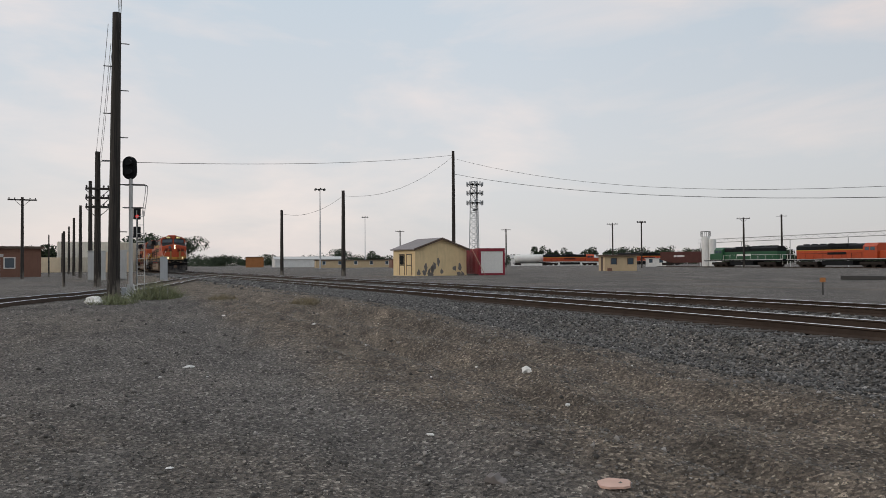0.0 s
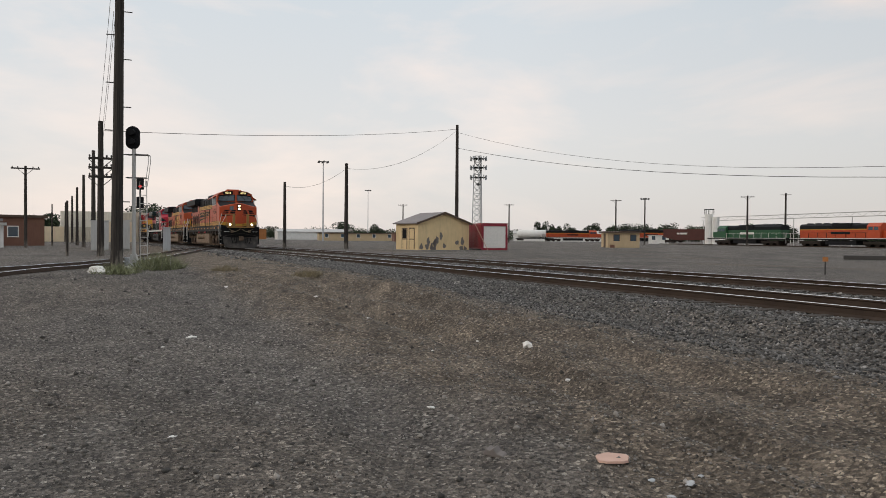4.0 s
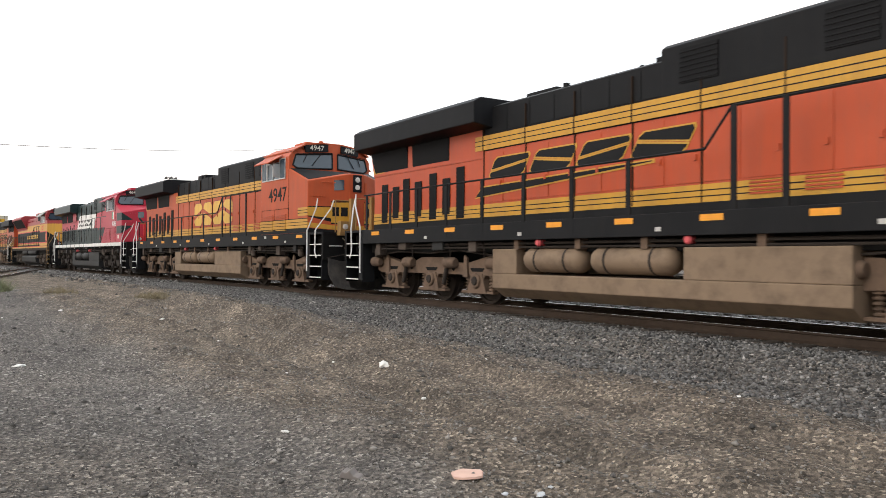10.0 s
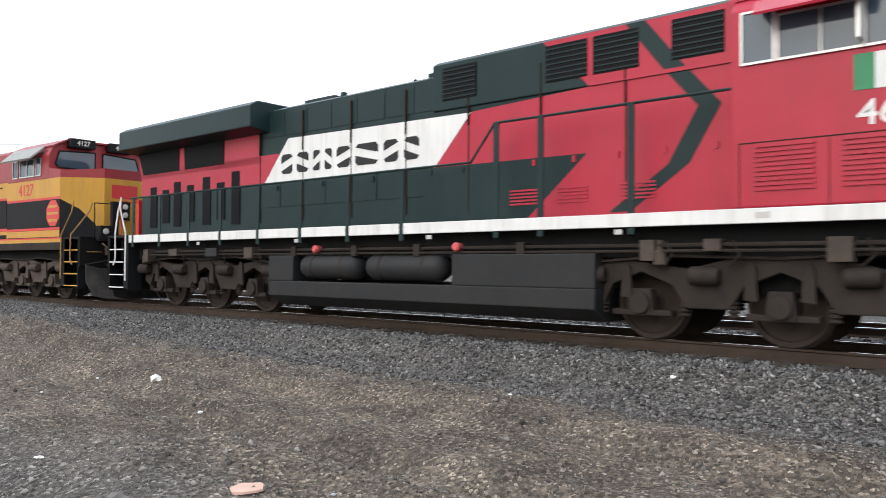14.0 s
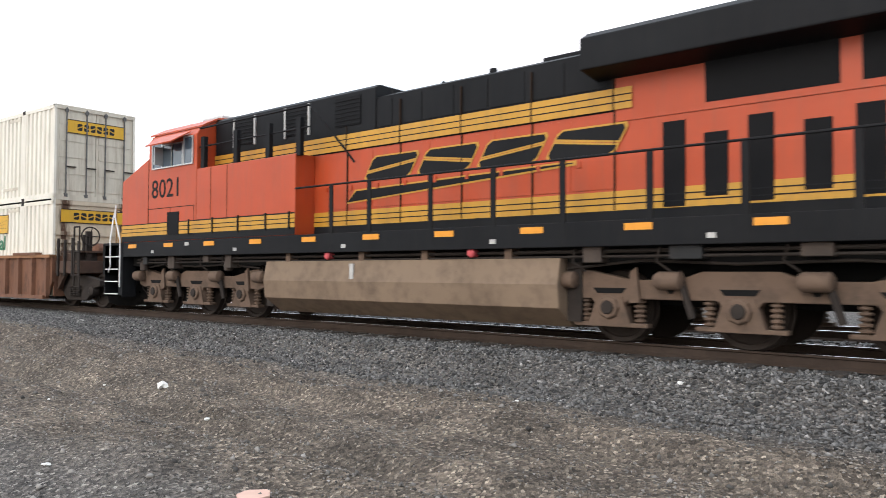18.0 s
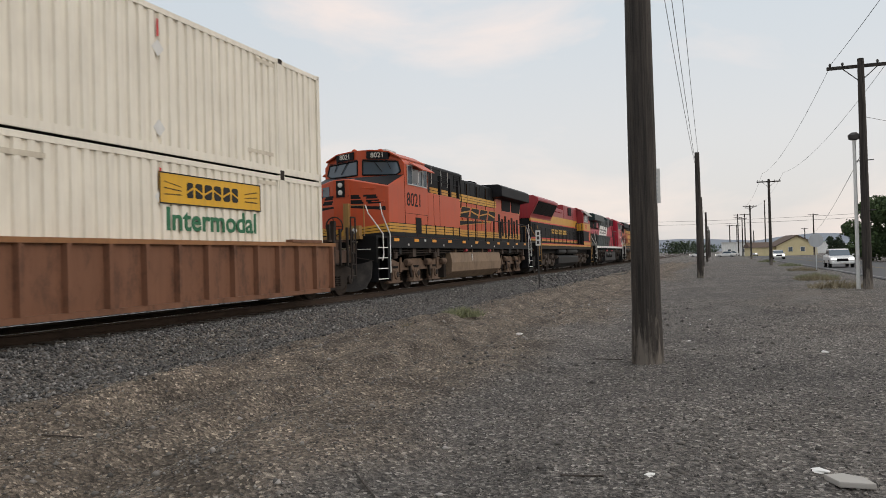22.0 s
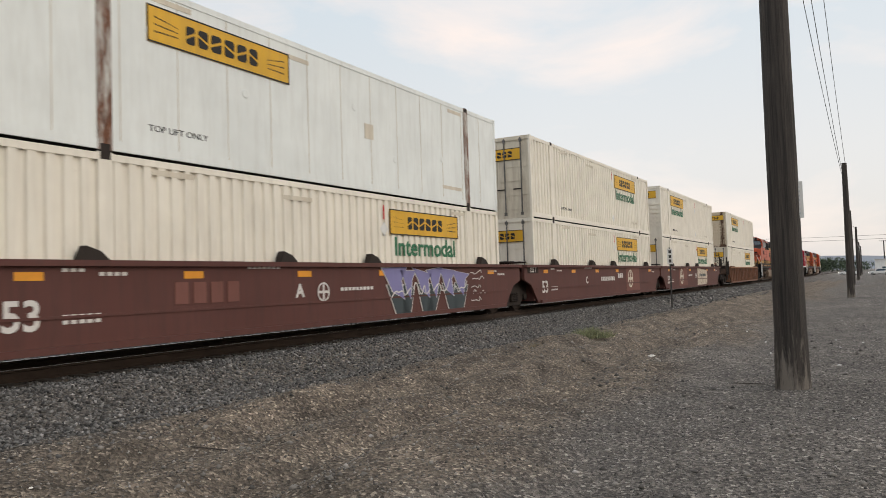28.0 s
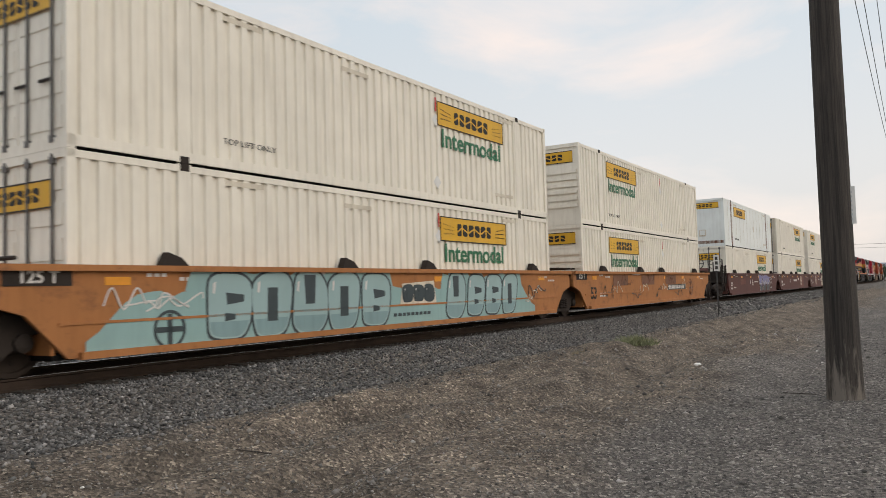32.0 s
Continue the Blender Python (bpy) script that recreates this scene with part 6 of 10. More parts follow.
    for e, kind_ in ((-1, rear), (1, front)):
        xs = sorted((e * (L - 0.04), e * (L - 0.09)))
        face = mat if not dirty else M["rust_end"] if kind_ == "ribs" else M["container_dirty"]
        if kind_ == "doors":
            for sg in (1, -1):
                ya, yb = sorted((sg * 0.01, sg * (W - 0.08)))
                d = part("door", Shape().box(xs[0], xs[1], ya, yb, 0.16, H - 0.12), face, th)
                xo = sorted((e * (L - 0.04), e * (L - 0.025)))
                pan = Shape()
                for k in range(5):
                    pan.box(xo[0], xo[1], ya + 0.08, yb - 0.06, 0.3 + k * 0.5, 0.62 + k * 0.5)
                part("door_ribs", pan, face, d)
                for yr in (ya + 0.28, yb - 0.3):
                    part("locking_rod", Shape().tube([(e * (L - 0.0), yr, 0.1), (e * (L - 0.0), yr, H - 0.06)], 0.024).box(*sorted((e * (L - 0.03), e * (L + 0.02))), yr - 0.05, yr + 0.05, 0.1, 0.2).box(*sorted((e * (L - 0.03), e * (L + 0.02))), yr - 0.05, yr + 0.05, H - 0.2, H - 0.1), M["dark_rod"], d)
                    part("handle", Shape().box(*sorted((e * L, e * (L + 0.03))), yr, yr + 0.3, 1.0, 1.04), M["truck_dark"], d)
            end_sign(th, e, L - 0.012, 2.05, 1.9, 0.42)
        elif kind_ == "ribs":
            w = part("end_wall", Shape().box(xs[0], xs[1], -W + 0.07, W - 0.07, 0.15, H - 0.1), face, th)
            for k in range(6):
                z = 0.62 + k * 0.24
                part("end_rib", Shape().prism([(-W + 0.1, z), (W - 0.1, z), (W - 0.1, z + 0.11), (-W + 0.1, z + 0.11)], 0, *sorted((e * (L - 0.04), e * (L + 0.01)))), face, w)
            end_sign(th, e, L - 0.03, 2.2, 2.1, 0.42)
        else:
            w = part("end_wall", Shape().box(xs[0], xs[1], -W + 0.07, W - 0.07, 0.15, H - 0.1), face, th)
            part("drain_hatch", Shape().box(*sorted((e * (L - 0.04), e * (L - 0.01))), -0.2, 0.2, 0.62, 1.02), M["container_dirty"], w)
            part("hatch_lid", Shape().box(*sorted((e * (L - 0.01), e * (L - 0.0))), -0.14, 0.14, 0.7, 0.98), mat, w)
            part("rust_foot", Shape().box(*sorted((e * (L - 0.04), e * (L - 0.03))), -W + 0.08, W - 0.08, 0.05, 0.34), M["flaked_post"], w)
            end_sign(th, e, L - 0.04, 2.3, 2.0, 0.36)
        part("end_header", Shape().box(*sorted((e * (L - 0.1), e * L)), -W + 0.07, W - 0.07, H - 0.13, H), face, th)
        part("end_sill", Shape().box(*sorted((e * (L - 0.1), e * L)), -W + 0.07, W - 0.07, 0.0, 0.16), face, th)
    return th


def freight_truck(car, cx, flip=False):
    tr = part("truck", Shape().box(-0.35, 0.35, -1.0, 1.0, 0.42, 0.78), M["truck_dark"], car)
    tr.location = (cx, 0, 0)
    for sg in (1, -1):
        a, b = sorted((sg * 0.92, sg * 1.08))
        ring = [(-1.3, 0.62), (-1.05, 0.58), (-0.55, 0.2), (0.55, 0.2), (1.05, 0.58), (1.3, 0.62), (1.28, 0.78), (0.5, 0.93), (-0.5, 0.93), (-1.28, 0.78)]
        part("side_frame", Shape().prism(ring, 1, a, b), M["truck_dark"], tr, bevel=0.02)
        for x in (-0.2, 0.0, 0.2):
            spring(tr, x, sg * 1.11, 0.32, 0.62, 0.08)
        for x in (-0.915, 0.915):
            part("bearing_cap", Shape().lathe(1, [(sg * 0.95, 0.13), (sg * 1.14, 0.13), (sg * 1.17, 0.06)], 14, (x, 0, 0.48)), M["truck_dark"], tr)
    for x in (-0.915, 0.915):
        wheelset(tr, x, 0.48, flip)


def well_car(label, mat, ribbed=False, front_truck=True, rear_truck=True, half=10.0, coupler_front=False, coupler_rear=False, mark53=None, decor=None, end_text=False, short_rear=False):
    """A car with a deep well between end platforms; x forward."""
    car = thing("well_car", label, "railcar", group="well cars of the train")
    part("well_floor", Shape().box(-8.3, 8.3, -1.3, 1.3, 0.22, 0.30), M["under"], car)
    for sg in (1, -1):
        a, b = sorted((sg * 1.36, sg * 1.44))
        front = [(8.0, 0.24), (8.38, 0.72), (8.38, 1.5)] if ribbed else [(8.15, 0.24), (8.75, 0.85), (9.3, 1.02), (9.3, 1.5)]
        back_ = [(-8.38, 1.5), (-8.38, 0.72), (-8.0, 0.24)] if ribbed or short_rear else [(-9.3, 1.5), (-9.3, 1.02), (-8.75, 0.85), (-8.15, 0.24)]
        ring = front + back_
        w = part("side_wall", Shape().prism(ring, 1, a, b), mat, car)
        c, d = sorted((sg * 1.33, sg * 1.53))
        part("top_chord", Shape().box(back_[0][0], front[-1][0], c, d, 1.44, 1.53), M["chord"] if ribbed else mat, w)
        part("bottom_chord", Shape().box(-8.0, 8.0, c, d, 0.22, 0.32), mat, w)
        if ribbed:
            for k in range(19):
                x = -8.2 + k * 0.911
                part("side_rib", Shape().prism([(x - 0.07, sg * 1.44), (x + 0.07, sg * 1.44), (x + 0.045, sg * 1.55), (x - 0.045, sg * 1.55)], 2, 0.32, 1.44), mat, w)
            for x in (-7.3, 6.8):
                part("guide_plate", Shape().box(x - 0.75, x + 0.75, *sorted((sg * 1.36, sg * 1.56)), 1.53, 1.6), mat, w)
        else:
            yy = sorted((sg * 1.44, sg * 1.447))
            for k in range(6):
                x = -7.6 + k * 2.9
                part("reflector", Shape().box(x, x + 0.42, yy[0], yy[1], 1.24, 1.36), M["reflector"], w)
            for x, z, n in ((-6.9, 1.36, 3), (-6.3, 1.3, 4), (-3.2, 1.4, 7), (6.9, 1.3, 5), (7.6, 1.2, 4), (-6.9, 0.7, 5), (-6.9, 0.62, 5)):
                q = Shape()
                for k in range(n):
                    q.box(x + k * 0.13, x + k * 0.13 + 0.09, yy[0], yy[1], z, z + 0.055)
                part("stencil", q, M["spray_white"], w)
            for x in (-6.4, -2.1, 0.9, 6.6):
                part("guide_block", Shape().prism([(x - 0.25, 1.53), (x + 0.25, 1.53), (x + 0.1, 1.66), (x - 0.15, 1.74)], 1, *sorted((sg * 1.34, sg * 1.5))), M["truck_dark"], w)
            part("fold_line", Shape().box(-8.3, 8.3, *sorted((sg * 1.44, sg * 1.46)), 0.70, 0.74), mat, w)
        if mark53 is not None:
            lettering("size_mark", "53", 0.42, mark53, w, (-7.5, sg * 1.446, 0.74), "-y" if sg < 0 else "+y", 0.012)
        if decor:
            decor(w, sg, 1.447)
    for e, has_truck, coup in ((1, front_truck, coupler_front), (-1, rear_truck, coupler_rear)):
        x0, x1 = sorted((e * 8.3, e * (9.35)))
        p = part("end_bulkhead", Shape().box(x0, x0 + 0.06, -1.36, 1.36, 0.3, 1.5) if e > 0 else Shape().box(x1 - 0.06, x1, -1.36, 1.36, 0.3, 1.5), mat, car)
        if ribbed or (short_rear and e < 0):
            deck_mat = M["deck_brown"] if ribbed else M["truck_dark"]
            part("end_platform", Shape().box(*sorted((e * 8.37, e * (half - 0.15))), -1.34, 1.34, 0.98, 1.34), deck_mat, car, bevel=0.02)
            part("walkway", Shape().box(*sorted((e * 8.5, e * 9.55)), -1.25, 1.25, 1.58, 1.63), deck_mat, car)
            for sg in (1, -1):
                part("platform_knee", Shape().prism([(e * 8.37, 0.5), (e * 8.37, 0.98), (e * 8.8, 0.98)], 1, sg * 1.2 - 0.05, sg * 1.2 + 0.05), deck_mat, car)
                for bx, top_ in ((8.55, 2.0), (8.95, 1.95), (9.4, 2.0), (9.75, 1.9)):
                    part("hand_post", Shape().box(*sorted((e * bx, e * (bx + 0.07))), sg * 1.36 - 0.03, sg * 1.36 + 0.03, 0.9, top_), M["truck_dark"], car)
                part("valve_box", Shape().box(*sorted((e * 8.7, e * 9.2)), *sorted((sg * 0.7, sg * 1.3)), 1.34, 1.56), deck_mat, car, bevel=0.02)
        else:
            part("end_platform", Shape().box(*sorted((e * 8.36, e * (half - 0.25))), -1.36, 1.36, 1.05, 1.3).box(*sorted((e * 8.36, e * 9.3)), -1.36, 1.36, 1.42, 1.47), mat, car)
        part("end_sill", Shape().box(*sorted((e * 9.3, e * half)), -0.35, 0.35, 0.75, 1.1), M["truck_dark"], car)
        if coup:
            part("coupler", Shape().box(*sorted((e * half, e * (half + 0.45))), -0.12, 0.12, 0.72, 0.98).box(*sorted((e * (half + 0.35), e * (half + 0.62))), -0.19, 0.14, 0.68, 1.02), M["truck"], car, bevel=0.03)
            for sg in (1, -1):
                rl = part("end_ladder", Shape().tube([(e * 9.6, sg * 1.4, 0.5), (e * 9.6, sg * 1.4, 2.3), (e * 9.9, sg * 1.4, 2.3), (e * 9.9, sg * 1.4, 0.5)], 0.025), M["truck_dark"], car)
                for k in range(4):
                    part("rung", Shape().tube([(e * 9.6, sg * 1.4, 0.6 + k * 0.33), (e * 9.9, sg * 1.4, 0.6 + k * 0.33)], 0.018), M["truck_dark"], rl)
                part("stake", Shape().box(*sorted((e * 9.15, e * 9.22)), sg * 0.9 - 0.04, sg * 0.9 + 0.04, 1.3, 2.1), M["truck_dark"], car)
            bw = part("brake_stand", Shape().box(*sorted((e * 9.4, e * 9.5)), -0.98, -0.82, 1.3, 2.2), M["truck_dark"], car)
            rim_ = [(e * 9.55, -0.9 + 0.27 * math.cos(k * math.pi / 9), 2.05 + 0.27 * math.sin(k * math.pi / 9)) for k in range(19)]
            part("brake_wheel", Shape().tube(rim_, 0.02, 6).tube([rim_[0], rim_[9]], 0.014, 5).tube([rim_[4], rim_[13]], 0.014, 5), M["truck_dark"], bw)
            part("brake_chain_box", Shape().box(*sorted((e * 9.0, e * 9.4)), -1.2, -0.6, 1.3, 1.62), M["truck_dark"], car, bevel=0.02)
            part("end_valve", Shape().lathe(1, [(-0.3, 0.05), (-0.26, 0.14), (0.1, 0.14), (0.14, 0.05)], 12, (e * 9.7, 0.5, 1.2)), M["truck_dark"], car)
            part("air_reservoir", Shape().lathe(1, [(-0.5, 0.06), (-0.45, 0.2), (0.3, 0.2), (0.35, 0.06)], 14, (e * 9.0, 0, 1.68)), mat, car, smooth=True)
        for bx in (8.8, 9.2):
            part("walkway_bar", Shape().tube([(e * bx, -1.3, 1.62), (e * bx, 1.3, 1.62)], 0.03), M["truck_dark"], car)
        if has_truck:
            freight_truck(car, e * (9.5 if not coup else 9.15))
    if end_text:
        for sg in (1, -1):
            pl = part("weight_plate", Shape().box(-9.05, -8.1, *sorted((sg * 1.442, sg * 1.449)), 1.24, 1.47), M["truck_dark"], car)
            lettering("weight_mark", "125 T", 0.17, M["spray_white"], pl, (-8.57, sg * 1.449, 1.355), "-y" if sg < 0 else "+y", 0.006)
    return car


def sprayed_glyph(parent, sg, y, cx, w, z0, z1, fill, edge, kind, lean=0.0):
    """One fat sprayed figure without meaning: an outline, a body and a counter or notch."""
    h = z1 - z0

    def loop(k, n=22):
        pts = []
        for i in range(n):
            a = 6.2832 * i / n
            c, q = math.cos(a), math.sin(a)
            px = math.copysign(abs(c) ** 0.62, c) * (w / 2 + k) * (1 + 0.07 * math.sin(3 * a + kind))
            pz = math.copysign(abs(q) ** 0.62, q) * (h / 2 + k) * (1 + 0.05 * math.sin(2 * a + 2 * kind))
            pts.append((cx + px + lean * pz, (z0 + z1) / 2 + pz))
        return pts

    def flat(name, pts, mat, d):
        part(name, Shape().prism(pts, 1, *sorted((sg * (y + d - 0.004), sg * (y + d)))), mat, parent)
    flat("spray_outline", loop(0.045), edge, 0.006)
    flat("spray_figure", loop(0.0), fill, 0.010)
    low = [q for q in loop(-0.03) if q[1] <= z0 + 0.42 * h]
    low.sort(key=lambda q: math.atan2(q[1] - (z0 + 0.42 * h) - 0.01, q[0] - cx))
    if edge is not fill and len(low) > 3:
        flat("spray_shade", low, M["teal_shade"] if fill is M["teal_light"] else fill, 0.012)
    u, m = w * 0.13, (z0 + z1) / 2
    if kind % 3 == 0:
        flat("spray_notch", [(cx - u, m - h * 0.26), (cx + u, m - h * 0.26), (cx + u * 1.1, m + h * 0.26), (cx - u * 0.9, m + h * 0.26)], edge, 0.014)
    elif kind % 3 == 1:
        flat("spray_notch", [(cx - u * 0.4, m + h * 0.02), (cx + u * 2.6, m + h * 0.06), (cx + u * 2.6, m + h * 0.16), (cx - u * 0.6, m + h * 0.2)], edge, 0.014)
        flat("spray_notch", [(cx - u * 0.8, m - h * 0.22), (cx + u, m - h * 0.2), (cx + u, m - h * 0.12), (cx - u * 0.8, m - h * 0.1)], edge, 0.014)
    else:
        flat("spray_notch", [(cx - u, m - h * 0.02), (cx + u, m - h * 0.02), (cx + u * 1.3, m + h * 0.46), (cx - u * 1.3, m + h * 0.46)], edge, 0.014)
    flat("spray_shine", [(cx - w * 0.38, m + h * 0.2), (cx - w * 0.33, m + h * 0.18), (cx - w * 0.3, m + h * 0.36), (cx - w * 0.36, m + h * 0.34)], M["spray_white"], 0.014)


def sprayed_patch(parent, sg, y, x0, x1, fill, z0, z1, seed):
    """A cloud of sprayed paint with an uneven upper edge that thins out at both ends."""
    n = 70
    top, bot = [], []
    for k in range(n + 1):
        u = k / n
        x = x0 + (x1 - x0) * u
        fall = 0.30 * noise.noise((x * 0.9, seed, 0)) + 0.16 * noise.noise((x * 2.7, seed, 3)) + 0.08 * noise.noise((x * 7, seed, 5))
        ends = smooth(0.0, 0.06, u) * smooth(1.0, 0.94, u)
        top.append((x, z0 + 0.06 + max(0.0, (z1 - z0 - 0.06) * (0.25 + 0.75 * ends) - abs(fall))))
        bot.append((x, z0 + 0.03 * abs(noise.noise((x * 3, seed, 9)))))
    part("spray_fill", Shape().prism(bot + top[::-1], 1, *sorted((sg * (y - 0.002), sg * (y + 0.002)))), fill, parent, "sprayed patch of paint")


def scrawl(parent, sg, y, x, z, w, h, mat, seed, n=7, r=0.012):
    rnd = random.Random(seed)
    pts = [(x + w * (i / (n - 1)) + 0.2 * w * (rnd.random() - 0.5), sg * (y + 0.008), z + h * (rnd.random() if i % 2 else rnd.random() * 0.5)) for i in range(n)]
    knots = [Vector(q) for q in pts[:1] + pts + pts[-1:]]
    line = []
    for a, b, c, d in zip(knots, knots[1:], knots[2:], knots[3:]):
        for k in range(5):
            u = k / 5
            line.append(0.5 * (2 * b + (c - a) * u + (2 * a - 5 * b + 4 * c - d) * u * u + (3 * b - a - 3 * c + d) * u ** 3))
    line.append(knots[-1])
    vs, m = [], len(line)
    for i, q in enumerate(line):
        run = line[min(i + 1, m - 1)] - line[max(i - 1, 0)]
        nrm = Vector((-run.z, 0, run.x)).normalized() * r
        out = Vector((0, 0.004 * sg, 0))
        vs += [q - nrm - out, q + nrm - out, q + nrm + out, q - nrm + out]
    fs = [(4 * i + k, 4 * i + (k + 1) % 4, 4 * i + 4 + (k + 1) % 4, 4 * i + 4 + k) for i in range(m - 1) for k in range(4)]
    part("sprayed_scrawl", Shape().add(vs, fs + [(0, 1, 2, 3), (4 * m - 4, 4 * m - 3, 4 * m - 2, 4 * m - 1)]), mat, parent)


def stencil_row(parent, sg, y, x, z, n, w, h, mat):
    q = Shape()
    for k in range(n):
        q.box(x + k * w * 1.4, x + k * w * 1.4 + w, *sorted((sg * (y + 0.001), sg * (y + 0.006))), z, z + h)
    part("stencil", q, mat, parent)


def ring_mark(parent, sg, y, x, z, r, mat, back=None):
    a = sorted((sg * y, sg * (y + 0.004)))
    if back is not None:
        part("mark_panel", Shape().box(x - 0.75, x + 1.6, a[0], a[1], 0.36, 1.42), back, parent)
    circle = [(math.cos(k * math.pi / 14), math.sin(k * math.pi / 14)) for k in range(28)]
    b = sorted((sg * (y + 0.004), sg * (y + 0.009)))
    vs = [(x + c * r * q, yy, z + d * r * q) for yy in b for q in (1.0, 0.84) for c, d in circle]
    fs = []
    for i in range(28):
        j = (i + 1) % 28
        fs += [(i, j, 28 + j, 28 + i), (56 + i, 84 + i, 84 + j, 56 + j), (i, 56 + i, 56 + j, j), (28 + i, 28 + j, 84 + j, 84 + i)]
    e = part("round_emblem", Shape().add(vs, fs), mat, parent)
    part("emblem_bar", Shape().box(x - r * 0.8, x + r * 0.8, b[0], b[1], z - r * 0.14, z + r * 0.14), mat, e)
    part("emblem_post", Shape().box(x - r * 0.14, x + r * 0.14, b[0], b[1] + 0.001, z - r * 0.8, z + r * 0.8), mat, e)


def decor_round(x, patch_x):
    def work(w, sg, y):
        ring_mark(w, sg, y, x, 0.93, 0.46, M["container_dirty"], M["maroon_faded"])
        a = sorted((sg * y, sg * (y + 0.004)))
        part("repair_patch", Shape().prism([(patch_x, 0.3), (patch_x + 3.3, 0.34), (patch_x + 3.5, 0.9), (patch_x + 3.3, 1.28), (patch_x + 0.1, 1.42)], 1, a[0], a[1]), M["patchy"], w, "overpainted pale patch")
        stencil_row(w, sg, y + 0.004, patch_x + 0.7, 0.88, 10, 0.16, 0.17, M["spray_dark"])
        stencil_row(w, sg, y, x + 2.0, 0.94, 8, 0.1, 0.08, M["spray_white"])
        ring_mark(w, sg, y, patch_x - 0.5, 0.95, 0.17, M["spray_white"])
    return work


def decor_violet(w, sg, y):
    # pointed figures without meaning: violet above, black below, edged in white
    for k, (x0, tilt, wide) in enumerate(((1.35, 0.35, 0.95), (2.1, -0.1, 0.6), (2.75, 0.22, 0.8), (3.4, -0.25, 0.7), (4.05, 0.3, 0.75), (4.75, -0.15, 0.9))):
        up = [(x0 - 0.16, 1.42 - 0.06 * (k % 2)), (x0 + wide, 1.45 - 0.1 * (k % 3)), (x0 + wide * 0.72, 1.12), (x0 + wide * 0.66 + tilt * 0.5, 0.66), (x0 + wide * 0.3, 0.86), (x0 + 0.06, 1.16)]
        low = [(x0 + wide * 0.05, 1.02), (x0 + wide * 0.9, 0.95), (x0 + wide * 0.72 + tilt, 0.27), (x0 + wide * 0.12 + tilt, 0.27)]
        for name, ring, mat, d in (("spray_leg", low, M["spray_dark"], 0.008), ("spray_figure", up, M["spray_violet"], 0.014)):
            cx, cz = sum(a for a, b in ring) / len(ring), sum(b for a, b in ring) / len(ring)
            rim = [(cx + (a - cx) * 1.03 + math.copysign(0.022, a - cx), cz + (b - cz) * 1.03) for a, b in ring]
            flat_mark("spray_outline", [rim], sg, y, M["spray_white"], w, d - 0.003)
            flat_mark(name, [ring], sg, y, mat, w, d)
    for k in range(4):
        scrawl(w, sg, y + 0.008, 1.5 + 1.05 * k, 0.7, 0.9, 0.5, M["spray_white"], 240 + k, 6, 0.016)
    for k in range(5):
        scrawl(w, sg, y, 5.75 + 0.15 * (k % 2), 0.45 + 0.2 * k, 0.7, 0.16, M["spray_white"], 40 + k)
    stencil_row(w, sg, y, -4.9, 0.82, 4, 0.28, 0.36, M["maroon_faded"])
    ring_mark(w, sg, y, -1.0, 0.92, 0.2, M["spray_white"])
    stencil_row(w, sg, y, -0.4, 0.93, 9, 0.1, 0.07, M["spray_white"])
    lettering("mark", "A", 0.26, M["spray_white"], w, (-1.75, sg * (y + 0.003), 0.95), "-y" if sg < 0 else "+y", 0.012)


def decor_teal(w, sg, y):
    sprayed_patch(w, sg, y, -7.9, 6.6, M["teal"], 0.26, 1.16, 3)
    sprayed_patch(w, sg, y + 0.001, -6.4, -0.4, M["teal"], 0.3, 1.5, 4)
    sprayed_patch(w, sg, y + 0.001, 1.2, 5.9, M["teal"], 0.3, 1.5, 8)
    for k, cx in enumerate((-5.3, -4.3, -3.3, -2.3, -1.25)):
        sprayed_glyph(w, sg, y + 0.003, cx, 0.96, 0.30, 1.44, M["teal_light"], M["spray_dark"], (1, 0, 2, 0, 1)[k], 0.05)
    part("sprayed_tag", Shape().prism([(-0.35, 0.72), (1.15, 0.70), (1.05, 1.26), (-0.25, 1.20)], 1, *sorted((sg * (y + 0.002), sg * (y + 0.006)))), M["container_dirty"], w)
    for k in range(3):
        sprayed_glyph(w, sg, y + 0.006, -0.05 + 0.44 * k, 0.36, 0.82, 1.14, M["spray_dark"], M["spray_dark"], k)
    for k, cx in enumerate((2.05, 3.05, 4.0, 4.95)):
        sprayed_glyph(w, sg, y + 0.003, cx, 0.86, 0.34, 1.42, M["teal_light"], M["spray_dark"], (2, 1, 1, 0)[k], 0.16)
    ring_mark(w, sg, y + 0.003, -6.5, 0.55, 0.3, M["spray_dark"])
    for k in range(4):
        scrawl(w, sg, y, -7.6 + 0.3 * k, 0.8, 0.9, 0.5, M["spray_white"], 60 + k)
        scrawl(w, sg, y + 0.003, 5.9 + 0.3 * k, 0.6 + 0.1 * k, 0.6, 0.4, M["spray_dark"] if k % 2 else M["container_dirty"], 70 + k)
    stencil_row(w, sg, y + 0.003, -0.6, 0.48, 9, 0.12, 0.07, M["spray_dark"])


